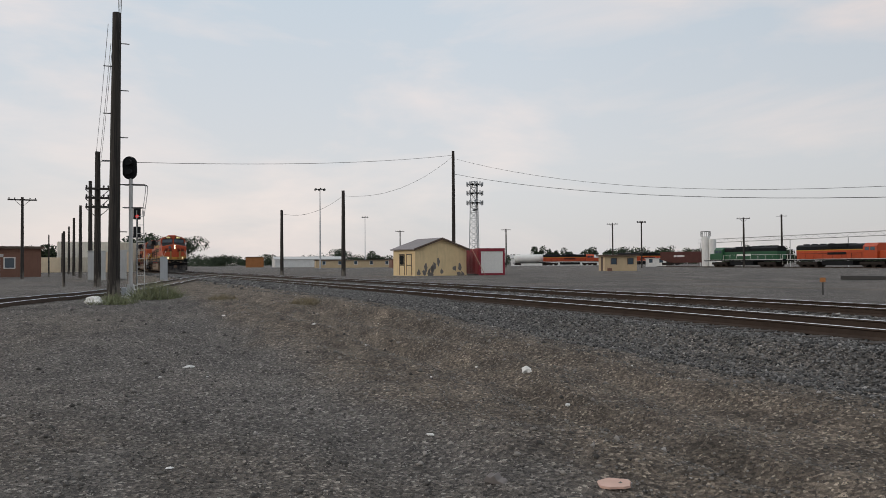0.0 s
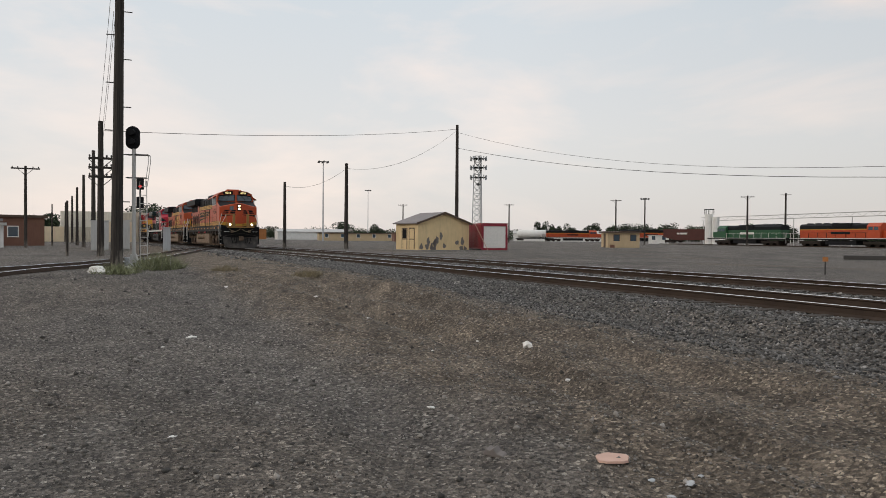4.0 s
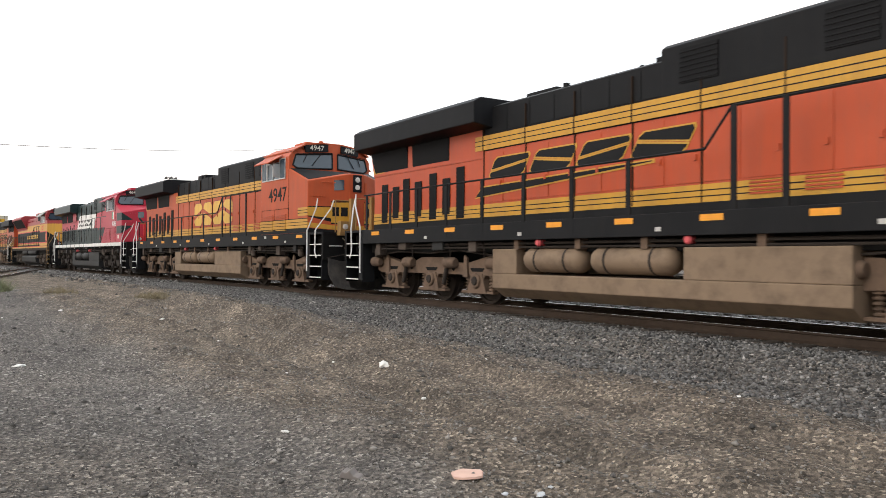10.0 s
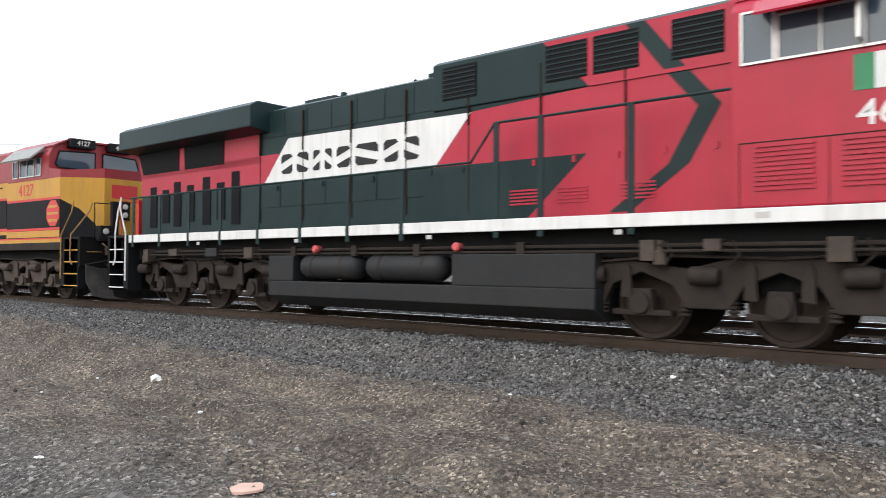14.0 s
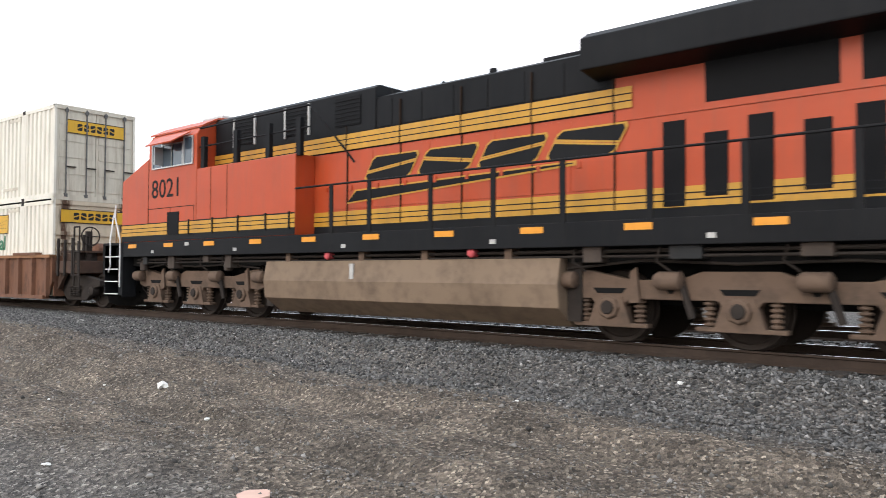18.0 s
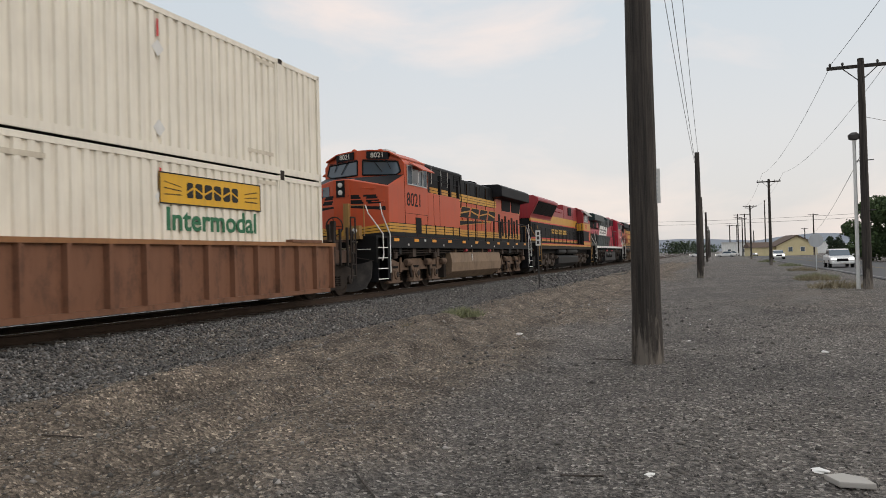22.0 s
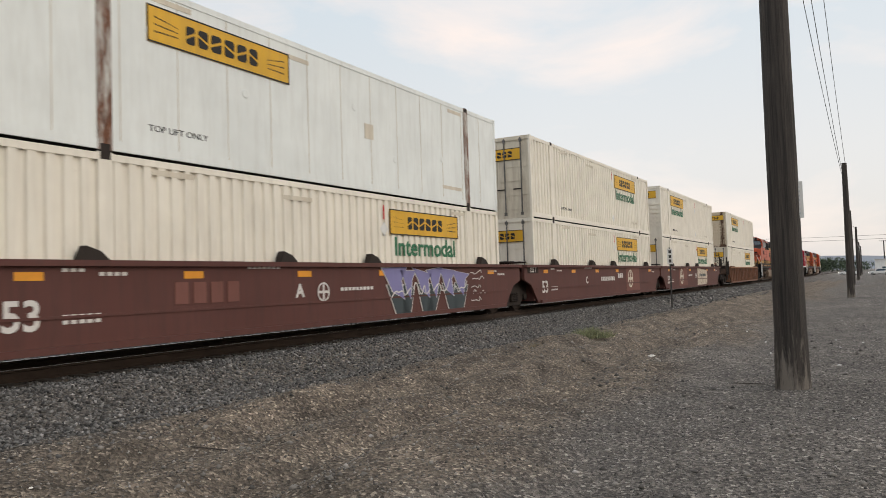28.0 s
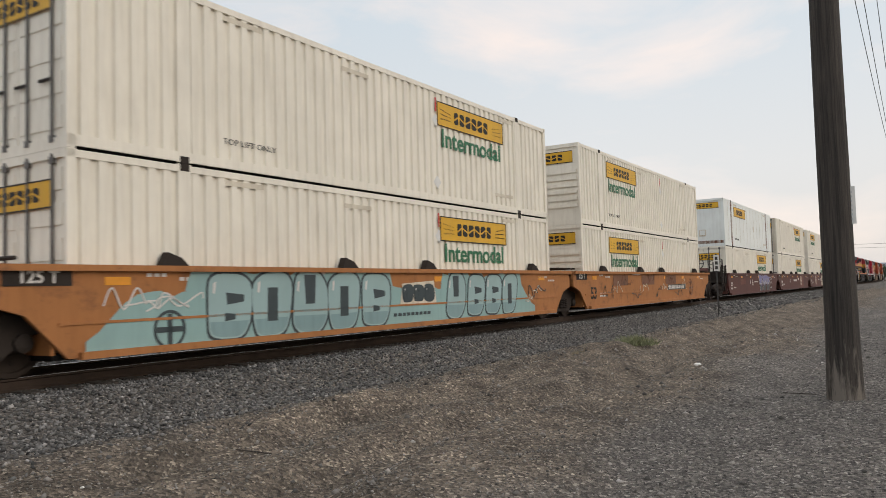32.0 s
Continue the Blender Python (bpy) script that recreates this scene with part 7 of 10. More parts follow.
def decor_scrawl(w, sg, y):
    for k in range(12):
        scrawl(w, sg, y, -6.6 + k * 1.05, 0.45 + 0.25 * (k % 3), 1.1, 0.6, (M["spray_dark"], M["container_dirty"], M["rust"])[k % 3], 80 + k)
    ring_mark(w, sg, y, 5.6, 0.78, 0.36, M["rust"])
    a = sorted((sg * y, sg * (y + 0.004)))
    part("mark_panel", Shape().box(1.65, 4.6, a[0], a[1], 0.72, 0.98), M["spray_dark"], w)
    stencil_row(w, sg, y + 0.004, 1.8, 0.78, 12, 0.15, 0.15, M["spray_white"])
    for k in range(3):
        part("faded_panel", Shape().box(-5.5 + 3.4 * k, -3.8 + 3.4 * k, a[0], a[1] - 0.001, 1.0, 1.4), M["brown_car"], w)


def decor_plain(w, sg, y):
    ring_mark(w, sg, y, 3.45, 0.93, 0.42, M["container_dirty"], M["maroon_faded"])
    stencil_row(w, sg, y, -1.1, 0.88, 9, 0.16, 0.17, M["spray_white"])
    stencil_row(w, sg, y, 1.4, 0.98, 3, 0.2, 0.2, M["spray_white"])
    lettering("mark", "C", 0.26, M["spray_white"], w, (-2.95, sg * (y + 0.003), 0.93), "-y" if sg < 0 else "+y", 0.012)


M["patchy"] = stained("worn_overpaint", (0.52, 0.45, 0.36), (0.13, 0.055, 0.04), 0.07, scale=(3, 3, 4))
M["maroon_faded"] = paint("faded_maroon_paint", (0.17, 0.065, 0.05), 0.7, 0.35, (0.08, 0.04, 0.03))
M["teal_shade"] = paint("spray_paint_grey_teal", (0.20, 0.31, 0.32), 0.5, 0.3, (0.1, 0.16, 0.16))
M["teal_light"] = paint("spray_paint_pale_teal", (0.28, 0.40, 0.40), 0.5, 0.15, (0.2, 0.3, 0.3))

# ---- the train, from its head backwards ----
old_scheme = dict(orange_scheme, hood=M["orange_old"], cab=M["orange_old"], nose=M["orange_old"], cab_roof=M["orange_old"], door=lambda x: M["orange_old"], hood_z=4.30, wing_x=-5.3)
TRAIN = [
    (hood_loco("orange and black diesel locomotive with lit headlights, leading the train", orange_scheme, "4216", on=True, paintwork=orange_paintwork()), 11.15, False),
    (hood_loco("faded orange and yellow diesel locomotive with worn paint", old_scheme, "4947", paintwork=orange_paintwork(True)), 33.45, False),
    (hood_loco("red and dark green diesel locomotive with a white name band", red_green_scheme, "4646", paintwork=red_green_paintwork), 55.75, False),
    (banded_loco("dark red, yellow and black diesel locomotive with a silver sunshade", "4127"), 78.2, False),
    (hood_loco("bright orange and black diesel locomotive running backwards", orange_scheme, "8021", flip=True, wide_side=1, tank_round=False, paintwork=orange_paintwork(False, 1)), 100.65, True),
]
for th, back, flip in TRAIN:
    MOVERS.append((th, back, 13.0, flip, 0.0))

CARS = [
    (122.4, well_car("rusty brown ribbed well car loaded with two containers", M["brown_car"], True, half=10.0, coupler_front=True, coupler_rear=True),
     container("lower dirty white corrugated container in a brown well car", 3.3, "doors", "ribs", dirty=True), container("upper dirty white corrugated container with a rust-streaked end", -3.7, "ribs", "doors", dirty=True)),
    (145.2, well_car("maroon well car with a round mark and a pale patch", M["maroon_car"], half=9.5, coupler_front=True, rear_truck=True, mark53=M["spray_white"], decor=decor_round(-4.1, 0.7)),
     container("lower white corrugated container in a maroon well car", 3.6, "doors", "ribs"), container("upper white corrugated container in a maroon well car", -3.8, "ribs", "doors")),
    (164.1, well_car("maroon middle well car with a pale size mark", M["maroon_car"], half=9.5, front_truck=False, mark53=M["spray_white"], decor=decor_plain, end_text=True),
     container("lower white corrugated container with closed barred doors", 3.7, "doors", "ribs"), container("upper off-white corrugated container with grimy barred doors", 3.7, "doors", "ribs", dirty=True)),
    (183.1, well_car("maroon end well car with violet sprayed lettering", M["maroon_car"], half=9.5, front_truck=False, coupler_rear=True, mark53=M["spray_white"], decor=decor_violet, short_rear=True),
     container("lower white corrugated container with a green word on it", 3.6, "doors", "ribs"), container("upper smooth pale container with rust-flaked posts", -3.5, "flat", "ribs", "smooth", False, M["container_blue"])),
    (205.75, well_car("yellow-brown well car covered in scrawls", M["orange_car"], half=9.5, coupler_front=True, mark53=M["sign_black"], decor=decor_scrawl, end_text=True),
     container("lower cream corrugated container with a ribbed end", -3.6, "ribs", "doors"), container("upper cream corrugated container with a streaked ribbed end", -3.6, "ribs", "doors")),
    (224.7, well_car("yellow-brown well car with large teal sprayed lettering", M["orange_car"], half=9.5, front_truck=False, decor=decor_teal, end_text=True),
     container("lower cream corrugated container above teal sprayed lettering", 3.4, "doors", "ribs"), container("upper cream corrugated container with barred doors", 3.4, "doors", "ribs")),
    (243.7, well_car("yellow-brown end well car, unloaded", M["orange_car"], half=9.5, front_truck=False, coupler_rear=True), None, None),
]
for back, car, low, high_ in CARS:
    MOVERS.append((car, back, 17.5, False, 0.0))
    if low:
        MOVERS.append((low, back, 17.5, False, 0.31))
        MOVERS.append((high_, back, 17.5, False, 0.31 + 2.885))

# ---- the place around the tracks ----
def at(az, dist):
    """A place by its bearing (degrees left of +y) and distance from the origin."""
    return -math.sin(radians(az)) * dist, math.cos(radians(az)) * dist


def tri_mesh(name, verts, tris, mat):
    """A mesh from arrays of vertices and triangles."""
    me = bpy.data.meshes.new(name)
    me.vertices.add(len(verts))
    me.vertices.foreach_set("co", np.asarray(verts, dtype=np.float32).ravel())
    me.loops.add(len(tris) * 3)
    me.loops.foreach_set("vertex_index", np.asarray(tris, dtype=np.int32).ravel())
    me.polygons.add(len(tris))
    me.polygons.foreach_set("loop_start", np.arange(0, len(tris) * 3, 3, dtype=np.int32))
    me.update(calc_edges=True)
    me.materials.append(mat)
    return me


OCTA = np.array([(1, 0, 0), (-1, 0, 0), (0, 1, 0), (0, -1, 0), (0, 0, 1), (0, 0, -1)], dtype=float)
OCTA_T = np.array([(0, 2, 4), (2, 1, 4), (1, 3, 4), (3, 0, 4), (2, 0, 5), (1, 2, 5), (3, 1, 5), (0, 3, 5)])


def stones(name, places, sizes, mat, label, seed, flat=0.7, rugged=0.5):
    """Many loose angular stones as one object."""
    rng = np.random.default_rng(seed)
    n = len(places)
    v = OCTA[None] * (0.75 + 0.5 * rng.random((n, 6, 1)))
    v = v + (rng.random((n, 6, 3)) - 0.5) * rugged
    a = rng.random(n) * 6.283
    tilt = (rng.random(n) - 0.5) * 1.2
    c, s = np.cos(a)[:, None], np.sin(a)[:, None]
    ct, st = np.cos(tilt)[:, None], np.sin(tilt)[:, None]
    sc = sizes[:, None] * np.array([1.0, 0.75, flat])[None]
    v = v * sc[:, None, :]
    y, z = v[..., 1] * ct - v[..., 2] * st, v[..., 1] * st + v[..., 2] * ct
    x, y = v[..., 0] * c - y * s, v[..., 0] * s + y * c
    v = np.stack([x, y, z], -1) + np.asarray(places)[:, None, :]
    t = OCTA_T[None] + (np.arange(n) * 6)[:, None, None]
    ob = new(name, tri_mesh(name, v.reshape(-1, 3), t.reshape(-1, 3), mat))
    return tagged(ob, label, "gravel", kind="stuff")


M["pebble"] = gravel_material("pebbles", (0.042, 0.039, 0.036), (0.225, 0.208, 0.188))


def scatter_ballast():
    rng = np.random.default_rng(3)
    pts, sz = [], []
    for s0, s1, n, size in ((-46, 30, 84000, 0.032), (-120, -46, 7000, 0.085), (30, 110, 9000, 0.08)):
        s = s0 + (s1 - s0) * rng.random(n)
        off = -3.45 + 2.6 * rng.random(n) ** 0.9
        off = np.where(rng.random(n) < 0.05, -3.3 - 1.6 * rng.random(n) ** 2, off)
        for a, b, r in zip(s, off, rng.random(n)):
            x, y, _ = on_track(a, b)
            pts.append((x, y, ground_z(x, y) + 0.25 * size * r))
            sz.append(size * (0.55 + 0.8 * r))
    for s0, s1, n, size in ((-60, 16, 16000, 0.055),):
        s = s0 + (s1 - s0) * rng.random(n)
        for a, b, r in zip(s, rng.random(n), rng.random(n)):
            x, y, _ = on_track(a, 0.95 + 2.7 * b)
            pts.append((x, y, ground_z(x, y) + 0.2 * size * r))
            sz.append(size * (0.55 + 0.8 * r))
    stones("ballast", pts, np.array(sz), M["ballast"], "loose grey crushed-rock ballast along the tracks", 11, 0.65, 1.0)
    pts, sz = [], []
    for k in range(150000):
        r = 2.0 + 24 * rng.random() ** 1.5
        a = (rng.random() * 2 - 1) * 1.95
        x, y = math.sin(a) * r, math.cos(a) * r
        if -3.2 < track_side(x, y) or track_side(x, y) < -14:
            continue
        u = rng.random()
        q = 0.005 + 0.010 * u * u + (0.014 if u > 0.985 else 0)
        pts.append((x, y, ground_z(x, y) + q * 0.25))
        sz.append(q * (1 + r * 0.045))
    stones("pebbles", pts, np.array(sz), M["pebble"], "scattered small pebbles on the dirt", 12)


scatter_ballast()


def build_ties():
    me = Shape().box(-0.115, 0.115, -1.3, 1.3, -0.18, 0.0, 0.012).mesh("tie")
    me.materials.append(M["tie"])
    for track, off, s0, n in ((main_track, 0.0, -56, 150), (second_track, 4.6, -50, 120)):
        for i in range(n):
            x, y, a = on_track(s0 + i * 0.55, off)
            ob = new("tie", me)
            ob.parent = track
            ob.matrix_basis = pose(x, y, RAIL - 0.165, 0, 0, math.degrees(a))


build_ties()


# spur that leaves the main track by the signal
def spur_track():
    pts = [Vector(p) for p in ((-78, 0.95), (-66, -0.55), (-51, -1.9), (-42, -2.7), (-34.4, -3.75), (-26.4, -5.9), (-20, -8.4), (-12, -12.4), (-6, -16.0))]
    fine = []
    for i in range(len(pts) - 1):
        p0, p1, p2, p3 = pts[max(i - 1, 0)], pts[i], pts[i + 1], pts[min(i + 2, len(pts) - 1)]
        for k in range(8):
            t = k / 8
            fine.append(0.5 * ((2 * p1) + (p2 - p0) * t + (2 * p0 - 5 * p1 + 4 * p2 - p3) * t * t + (3 * p1 - p0 - 3 * p2 + p3) * t ** 3))
    tr = thing("spur_track", "rusty siding curving away from the main track", "track", kind="structure")
    for off in (-0.753, 0.753):
        for nm, ring, mat in (("rail", [(-0.065, -0.12), (0.065, -0.12), (0.03, 0.0), (-0.03, 0.0)], M["rail_side"]), ("running_surface", [(-0.027, 0.0), (0.027, 0.0), (0.022, 0.005), (-0.022, 0.005)], M["rail_top"])):
            vs, k = [], len(ring)
            for i, p in enumerate(fine):
                d = (fine[min(i + 1, len(fine) - 1)] - fine[max(i - 1, 0)]).normalized()
                nx, ny = -d.y, d.x
                z = max(ground_z(p.x, p.y), 0.2) + 0.12
                if p.x < -60:
                    z = max(z, RAIL - 0.02)
                for a, b in ring:
                    vs.append((p.x + nx * (off + a), p.y + ny * (off + a), z + b))
            n = len(fine) - 1
            part(nm, Shape().add(vs, [(i * k + j, i * k + (j + 1) % k, (i + 1) * k + (j + 1) % k, (i + 1) * k + j) for i in range(n) for j in range(k)]), mat, tr)


spur_track()

M["silver_paint"] = paint("aluminium_paint", (0.50, 0.50, 0.49), 0.5, 0.35, (0.25, 0.22, 0.19))
M["dark_steel"] = plain("dark_steel", (0.05, 0.048, 0.046), 0.65, 0.3)
M["tan_wall"] = paint("tan_wall", (0.52, 0.40, 0.25), 0.8, 0.2, (0.3, 0.24, 0.18))
M["brick"] = paint("brown_brick", (0.20, 0.10, 0.07), 0.85, 0.3, (0.1, 0.06, 0.05))
M["roof_grey"] = paint("grey_roof", (0.23, 0.21, 0.21), 0.8, 0.3, (0.12, 0.1, 0.1))
M["roof_brown"] = paint("brown_roof", (0.11, 0.075, 0.055), 0.85, 0.3, (0.06, 0.05, 0.04))
M["bare_wood"] = paint("grey_bare_wood", (0.19, 0.17, 0.16), 0.85, 0.4, (0.1, 0.09, 0.08))
M["concrete"] = paint("concrete", (0.38, 0.36, 0.33), 0.9, 0.3, (0.22, 0.2, 0.18), False)
M["beige"] = paint("beige_container", (0.74, 0.61, 0.43), 0.6, 0.15, (0.45, 0.36, 0.25))
M["grey_box"] = paint("grey_metal", (0.42, 0.44, 0.46), 0.6, 0.3, (0.25, 0.24, 0.24))
M["asphalt"] = paint("asphalt", (0.075, 0.074, 0.075), 0.9, 0.4, (0.05, 0.05, 0.05), False)
M["leaf"] = gravel_material("leaves", (0.022, 0.042, 0.014), (0.06, 0.095, 0.03))
M["leaf_dark"] = gravel_material("dark_leaves", (0.014, 0.026, 0.014), (0.034, 0.052, 0.026))
for key_ in ("leaf", "leaf_dark"):
    for nd in M[key_].node_tree.nodes:
        if nd.type == "VALTORGB" and len(nd.color_ramp.elements) == 4:
            nd.color_ramp.elements[3].color = (0.07, 0.10, 0.04, 1)
            nd.color_ramp.elements[2].color = (0.06, 0.09, 0.035, 1)
M["weed"] = gravel_material("dry_weed", (0.10, 0.115, 0.06), (0.24, 0.255, 0.14))
M["straw"] = gravel_material("straw", (0.15, 0.125, 0.08), (0.25, 0.21, 0.13))
# distance haze is painted into the hills' pale bluish base colour
M["hill"] = paint("haze_tinted_hill", (0.20, 0.225, 0.26), 1.0, 0.15, (0.17, 0.17, 0.19), False)
M["litter_white"] = plain("white_litter", (0.72, 0.71, 0.68), 0.7)
M["litter_pink"] = plain("pink_disc", (0.55, 0.36, 0.29), 0.8)
M["paint_pink"] = plain("pink_marking_paint", (0.62, 0.24, 0.22), 0.8)
M["car_white"] = plain("car_white", (0.66, 0.66, 0.65), 0.25)
M["rubber"] = plain("rubber", (0.02, 0.02, 0.02), 0.8)
M["lens_red"] = plain("red_lens", (0.7, 0.02, 0.02), 0.3, 0, 1.6)
M["lens_dark"] = glass("dark_lens", (0.02, 0.02, 0.02))


# ---- poles and wires ----
def insulators(pole, xs, z, y=0.0):
    for x in xs:
        part("insulator", Shape().lathe(2, [(z, 0.02), (z + 0.05, 0.05), (z + 0.11, 0.045), (z + 0.14, 0.02)], 8, (x, y, 0)), M["dark_steel"], pole)


def utility_pole(x, y, h, r=0.16, arms=0, lean=(0, 0), turn=0, steps=False, transformer=False, z=None, lamps=0, label="", drop=0.25, gap=0.75, arm=1.15):
    z = ground_z(x, y) if z is None else z
    th = thing("utility_pole", label or "weathered dark wooden utility pole standing in the dirt", "utility pole", pose(x, y, z, lean[0], lean[1], turn), group="utility poles")
    rnd = random.Random(int(x * 7 + y))
    s, n, k = Shape(), 14, 10
    vs = []
    for j in range(k + 1):
        t = j / k
        rr = r * (1 - 0.33 * t) * (1.12 if j == 0 else 1)
        for i in range(n):
            a = 6.2832 * i / n
            q = rr * (1 + 0.05 * rnd.random())
            vs.append((q * math.cos(a), q * math.sin(a), -0.4 + (h + 0.4) * t))
    s.add(vs, [(j * n + i, j * n + (i + 1) % n, (j + 1) * n + (i + 1) % n, (j + 1) * n + i) for j in range(k) for i in range(n)] + [tuple(range(k * n, k * n + n))])
    part("shaft", s, M["pole"], th, smooth=True)
    for a in range(arms):
        zz = h - drop - gap * a
        part("crossarm", Shape().box(-arm, arm, -r - 0.06, -r + 0.05, zz - 0.06, zz + 0.06), M["pole"], th)
        insulators(th, (-0.9 * arm, -0.52 * arm, 0.52 * arm, 0.9 * arm), zz + 0.06, -r)
        part("arm_brace", Shape().tube([(-0.6, -r - 0.02, zz - 0.05), (0, -r, zz - 0.6), (0.6, -r - 0.02, zz - 0.05)], 0.02), M["dark_steel"], th)
    if steps:
        for i in range(9):
            part("pole_step", Shape().tube([((-1) ** i * r * 0.7, 0, 2.4 + i * 0.85), ((-1) ** i * (r + 0.22), 0, 2.4 + i * 0.85)], 0.018), M["dark_steel"], th)
    if transformer:
        for sg in (1, -1):
            part("transformer", Shape().lathe(2, [(h - 2.0, 0.12), (h - 1.95, 0.17), (h - 1.4, 0.17), (h - 1.35, 0.1)], 12, (sg * 0.36, 0, 0)), M["grey_box"], th, smooth=True)
    for i in range(lamps):
        a = (i - (lamps - 1) / 2) * 0.5
        part("flood_lamp", Shape().box(a - 0.16, a + 0.16, -0.45, -0.15, h - 0.2, h + 0.05), M["dark_steel"], th, bevel=0.03)
    if lamps:
        part("lamp_arm", Shape().box(-0.9, 0.9, -0.18, -0.1, h - 0.28, h - 0.2), M["dark_steel"], th)
    return th


def wire(p, q, sag, r=0.012):
    r = r * 0.7
    p, q = Vector(p), Vector(q)
    pts = []
    for i in range(17):
        t = i / 16
        v = p.lerp(q, t)
        pts.append((v.x, v.y, v.z - sag * 4 * t * (1 - t)))
    vs, n = [], 5
    side = (q - p).cross(Vector((0, 0, 1))).normalized()
    for v in pts:
        vs += [Vector(v) + (side * math.cos(6.2832 * i / n) + Vector((0, 0, 1)) * math.sin(6.2832 * i / n)) * r for i in range(n)]
    fs = [(k * n + i, k * n + (i + 1) % n, (k + 1) * n + (i + 1) % n, (k + 1) * n + i) for k in range(16) for i in range(n)]
    ob = part("overhead_wire", Shape().add(vs, fs + [tuple(range(n)), tuple(range(16 * n, 17 * n))]), M["wire"], None)
    return tagged(ob, "thin black overhead wire between two poles", "wire", "overhead wires")


utility_pole(11.6, 1.0, 11.5, 0.215, lean=(0, -0.6), label="thick weathered utility pole with a small white plate")
px_, py_ = 11.6, 1.0
plate = thing("pole_plate", "small white metal plate fixed to the pole", "sign", pose(11.52, 0.90, 2.56, 0, 0, 4))
part("plate", Shape().box(0.0, 0.03, -0.15, 0.10, -0.24, 0.26), M["sign_white"], plate, bevel=0.004)
for k in range(7):
    part("print_line", Shape().box(-0.004, 0.0, -0.11, 0.07, -0.19 + k * 0.06, -0.165 + k * 0.06), M["grey_box"], plate)
ROW = [(49.0, 1.0, 7.6), (86, 1.5, 7.4), (124, 1.5, 7.6), (162, 2.0, 7.8), (200, 2.0, 7.8), (238, 2.0, 7.8)]
for i, (x, y, h) in enumerate(ROW):
    utility_pole(x, y, h, 0.2, lean=(0, (-1) ** i * 0.8))
BIGL = at(95.85, 30.0)
utility_pole(*BIGL, 10.3, 0.21, lean=(0.4, 0.6), turn=90, steps=True, label="tall dark utility pole with climbing steps by the signal")
TRL = at(96.85, 46)
utility_pole(*TRL, 7.4, 0.19, arms=3, turn=95, drop=2.05, gap=0.5, arm=0.6, label="dark utility pole with three low crossarms")
for az, d, h in ((97.3, 62, 8.2), (97.9, 80, 7.6), (98.3, 98, 7.4), (98.6, 120, 7.4), (99.0, 145, 7.4)):
    utility_pole(*at(az, d), h * 0.9, 0.17, turn=95)
utility_pole(*at(101.35, 78), 7.3, 0.15, arms=1, turn=100, label="utility pole with a crossarm and a curved lamp arm")
for az, d, h in ((98.9, 48, 3.1), (99.8, 90, 4.4), (103, 90, 5.5), (105.0, 80, 5.0)):
    utility_pole(*at(az, d), h, 0.085)
YP = at(71.8, 78)
utility_pole(*YP, 12.6, 0.2, label="tall dark utility pole behind the shed")
P499, P608 = at(84.47, 84), at(80.0, 76)
utility_pole(*P499, 7.0, 0.2)
utility_pole(*P608, 8.4, 0.22)
utility_pole(*at(67.9, 190), 9.5, 0.2, arms=1, turn=60)
utility_pole(*at(75.8, 190), 9.3, 0.18, arms=1, turn=60)
utility_pole(*at(60.13, 165), 9.5, 0.18, arms=1, turn=60)
utility_pole(*at(58.09, 165), 9.7, 0.17, lamps=4, turn=58)
utility_pole(*at(51.19, 150), 9.2, 0.2, arms=1, turn=50)
utility_pole(*at(48.77, 150), 9.5, 0.2, lamps=1, turn=50)
utility_pole(*at(37.69, 84), 6.9, 0.17, arms=1, turn=38, transformer=True, z=0.0, label="reddish utility pole with a crossarm and a transformer")
utility_pole(*at(36.73, 92), 8.2, 0.14, lamps=4, turn=36, z=0.0)
utility_pole(*at(39.34, 130), 8.6, 0.14, transformer=True, turn=38)
utility_pole(*at(41.8, 120), 5.2, 0.1)
XP = at(31.9, 45)
utility_pole(*XP, 8.4, 0.18, arms=2, turn=32)
for az, d, h in ((30.0, 70, 6.5), (27.5, 80, 6.0), (25.0, 62, 7.0)):
    utility_pole(*at(az, d), h, 0.15)
FL = at(-30.2, 46)
utility_pole(*FL, 9.6, 0.16, arms=1, lamps=2, turn=-30, label="pole with flood lamps and a crossarm beyond the tracks")
for x, y, h in ((32.9, -5.35, 8.8), (86, -5.2, 8.9), (150, -5.8, 9.8), (205, -6, 9.8), (262, -6, 9.8)):
    utility_pole(x, y, h, 0.17, arms=1, turn=90, label="roadside utility pole with one crossarm")
for az, d, h, n in ((-90.85, 260, 9.8, 1), (-91.4, 235, 12.0, 2), (-91.85, 225, 11.6, 1), (-92.2, 218, 13.0, 1), (-92.4, 250, 7.5, 0), (-93.15, 239, 15.8, 0), (-96.15, 205, 10.0, 1), (-95.6, 300, 9.0, 1)):
    utility_pole(*at(az, d), h, 0.2, arms=n, turn=90)
rs = thing("round_sign", "pale round sign on a thin post, seen from behind", "sign", pose(*at(-96.26, 62), 0.0, 0, 0, 4))
part("disc", Shape().lathe(0, [(-0.012, 0.02), (-0.012, 0.5), (0.012, 0.5), (0.012, 0.02)], 24, (0, 0, 2.2)), M["grey_box"], rs)
part("post", Shape().cyl((0.03, 0, -0.2), (0.03, 0, 2.6), 0.03, 8), M["grey_box"], rs)
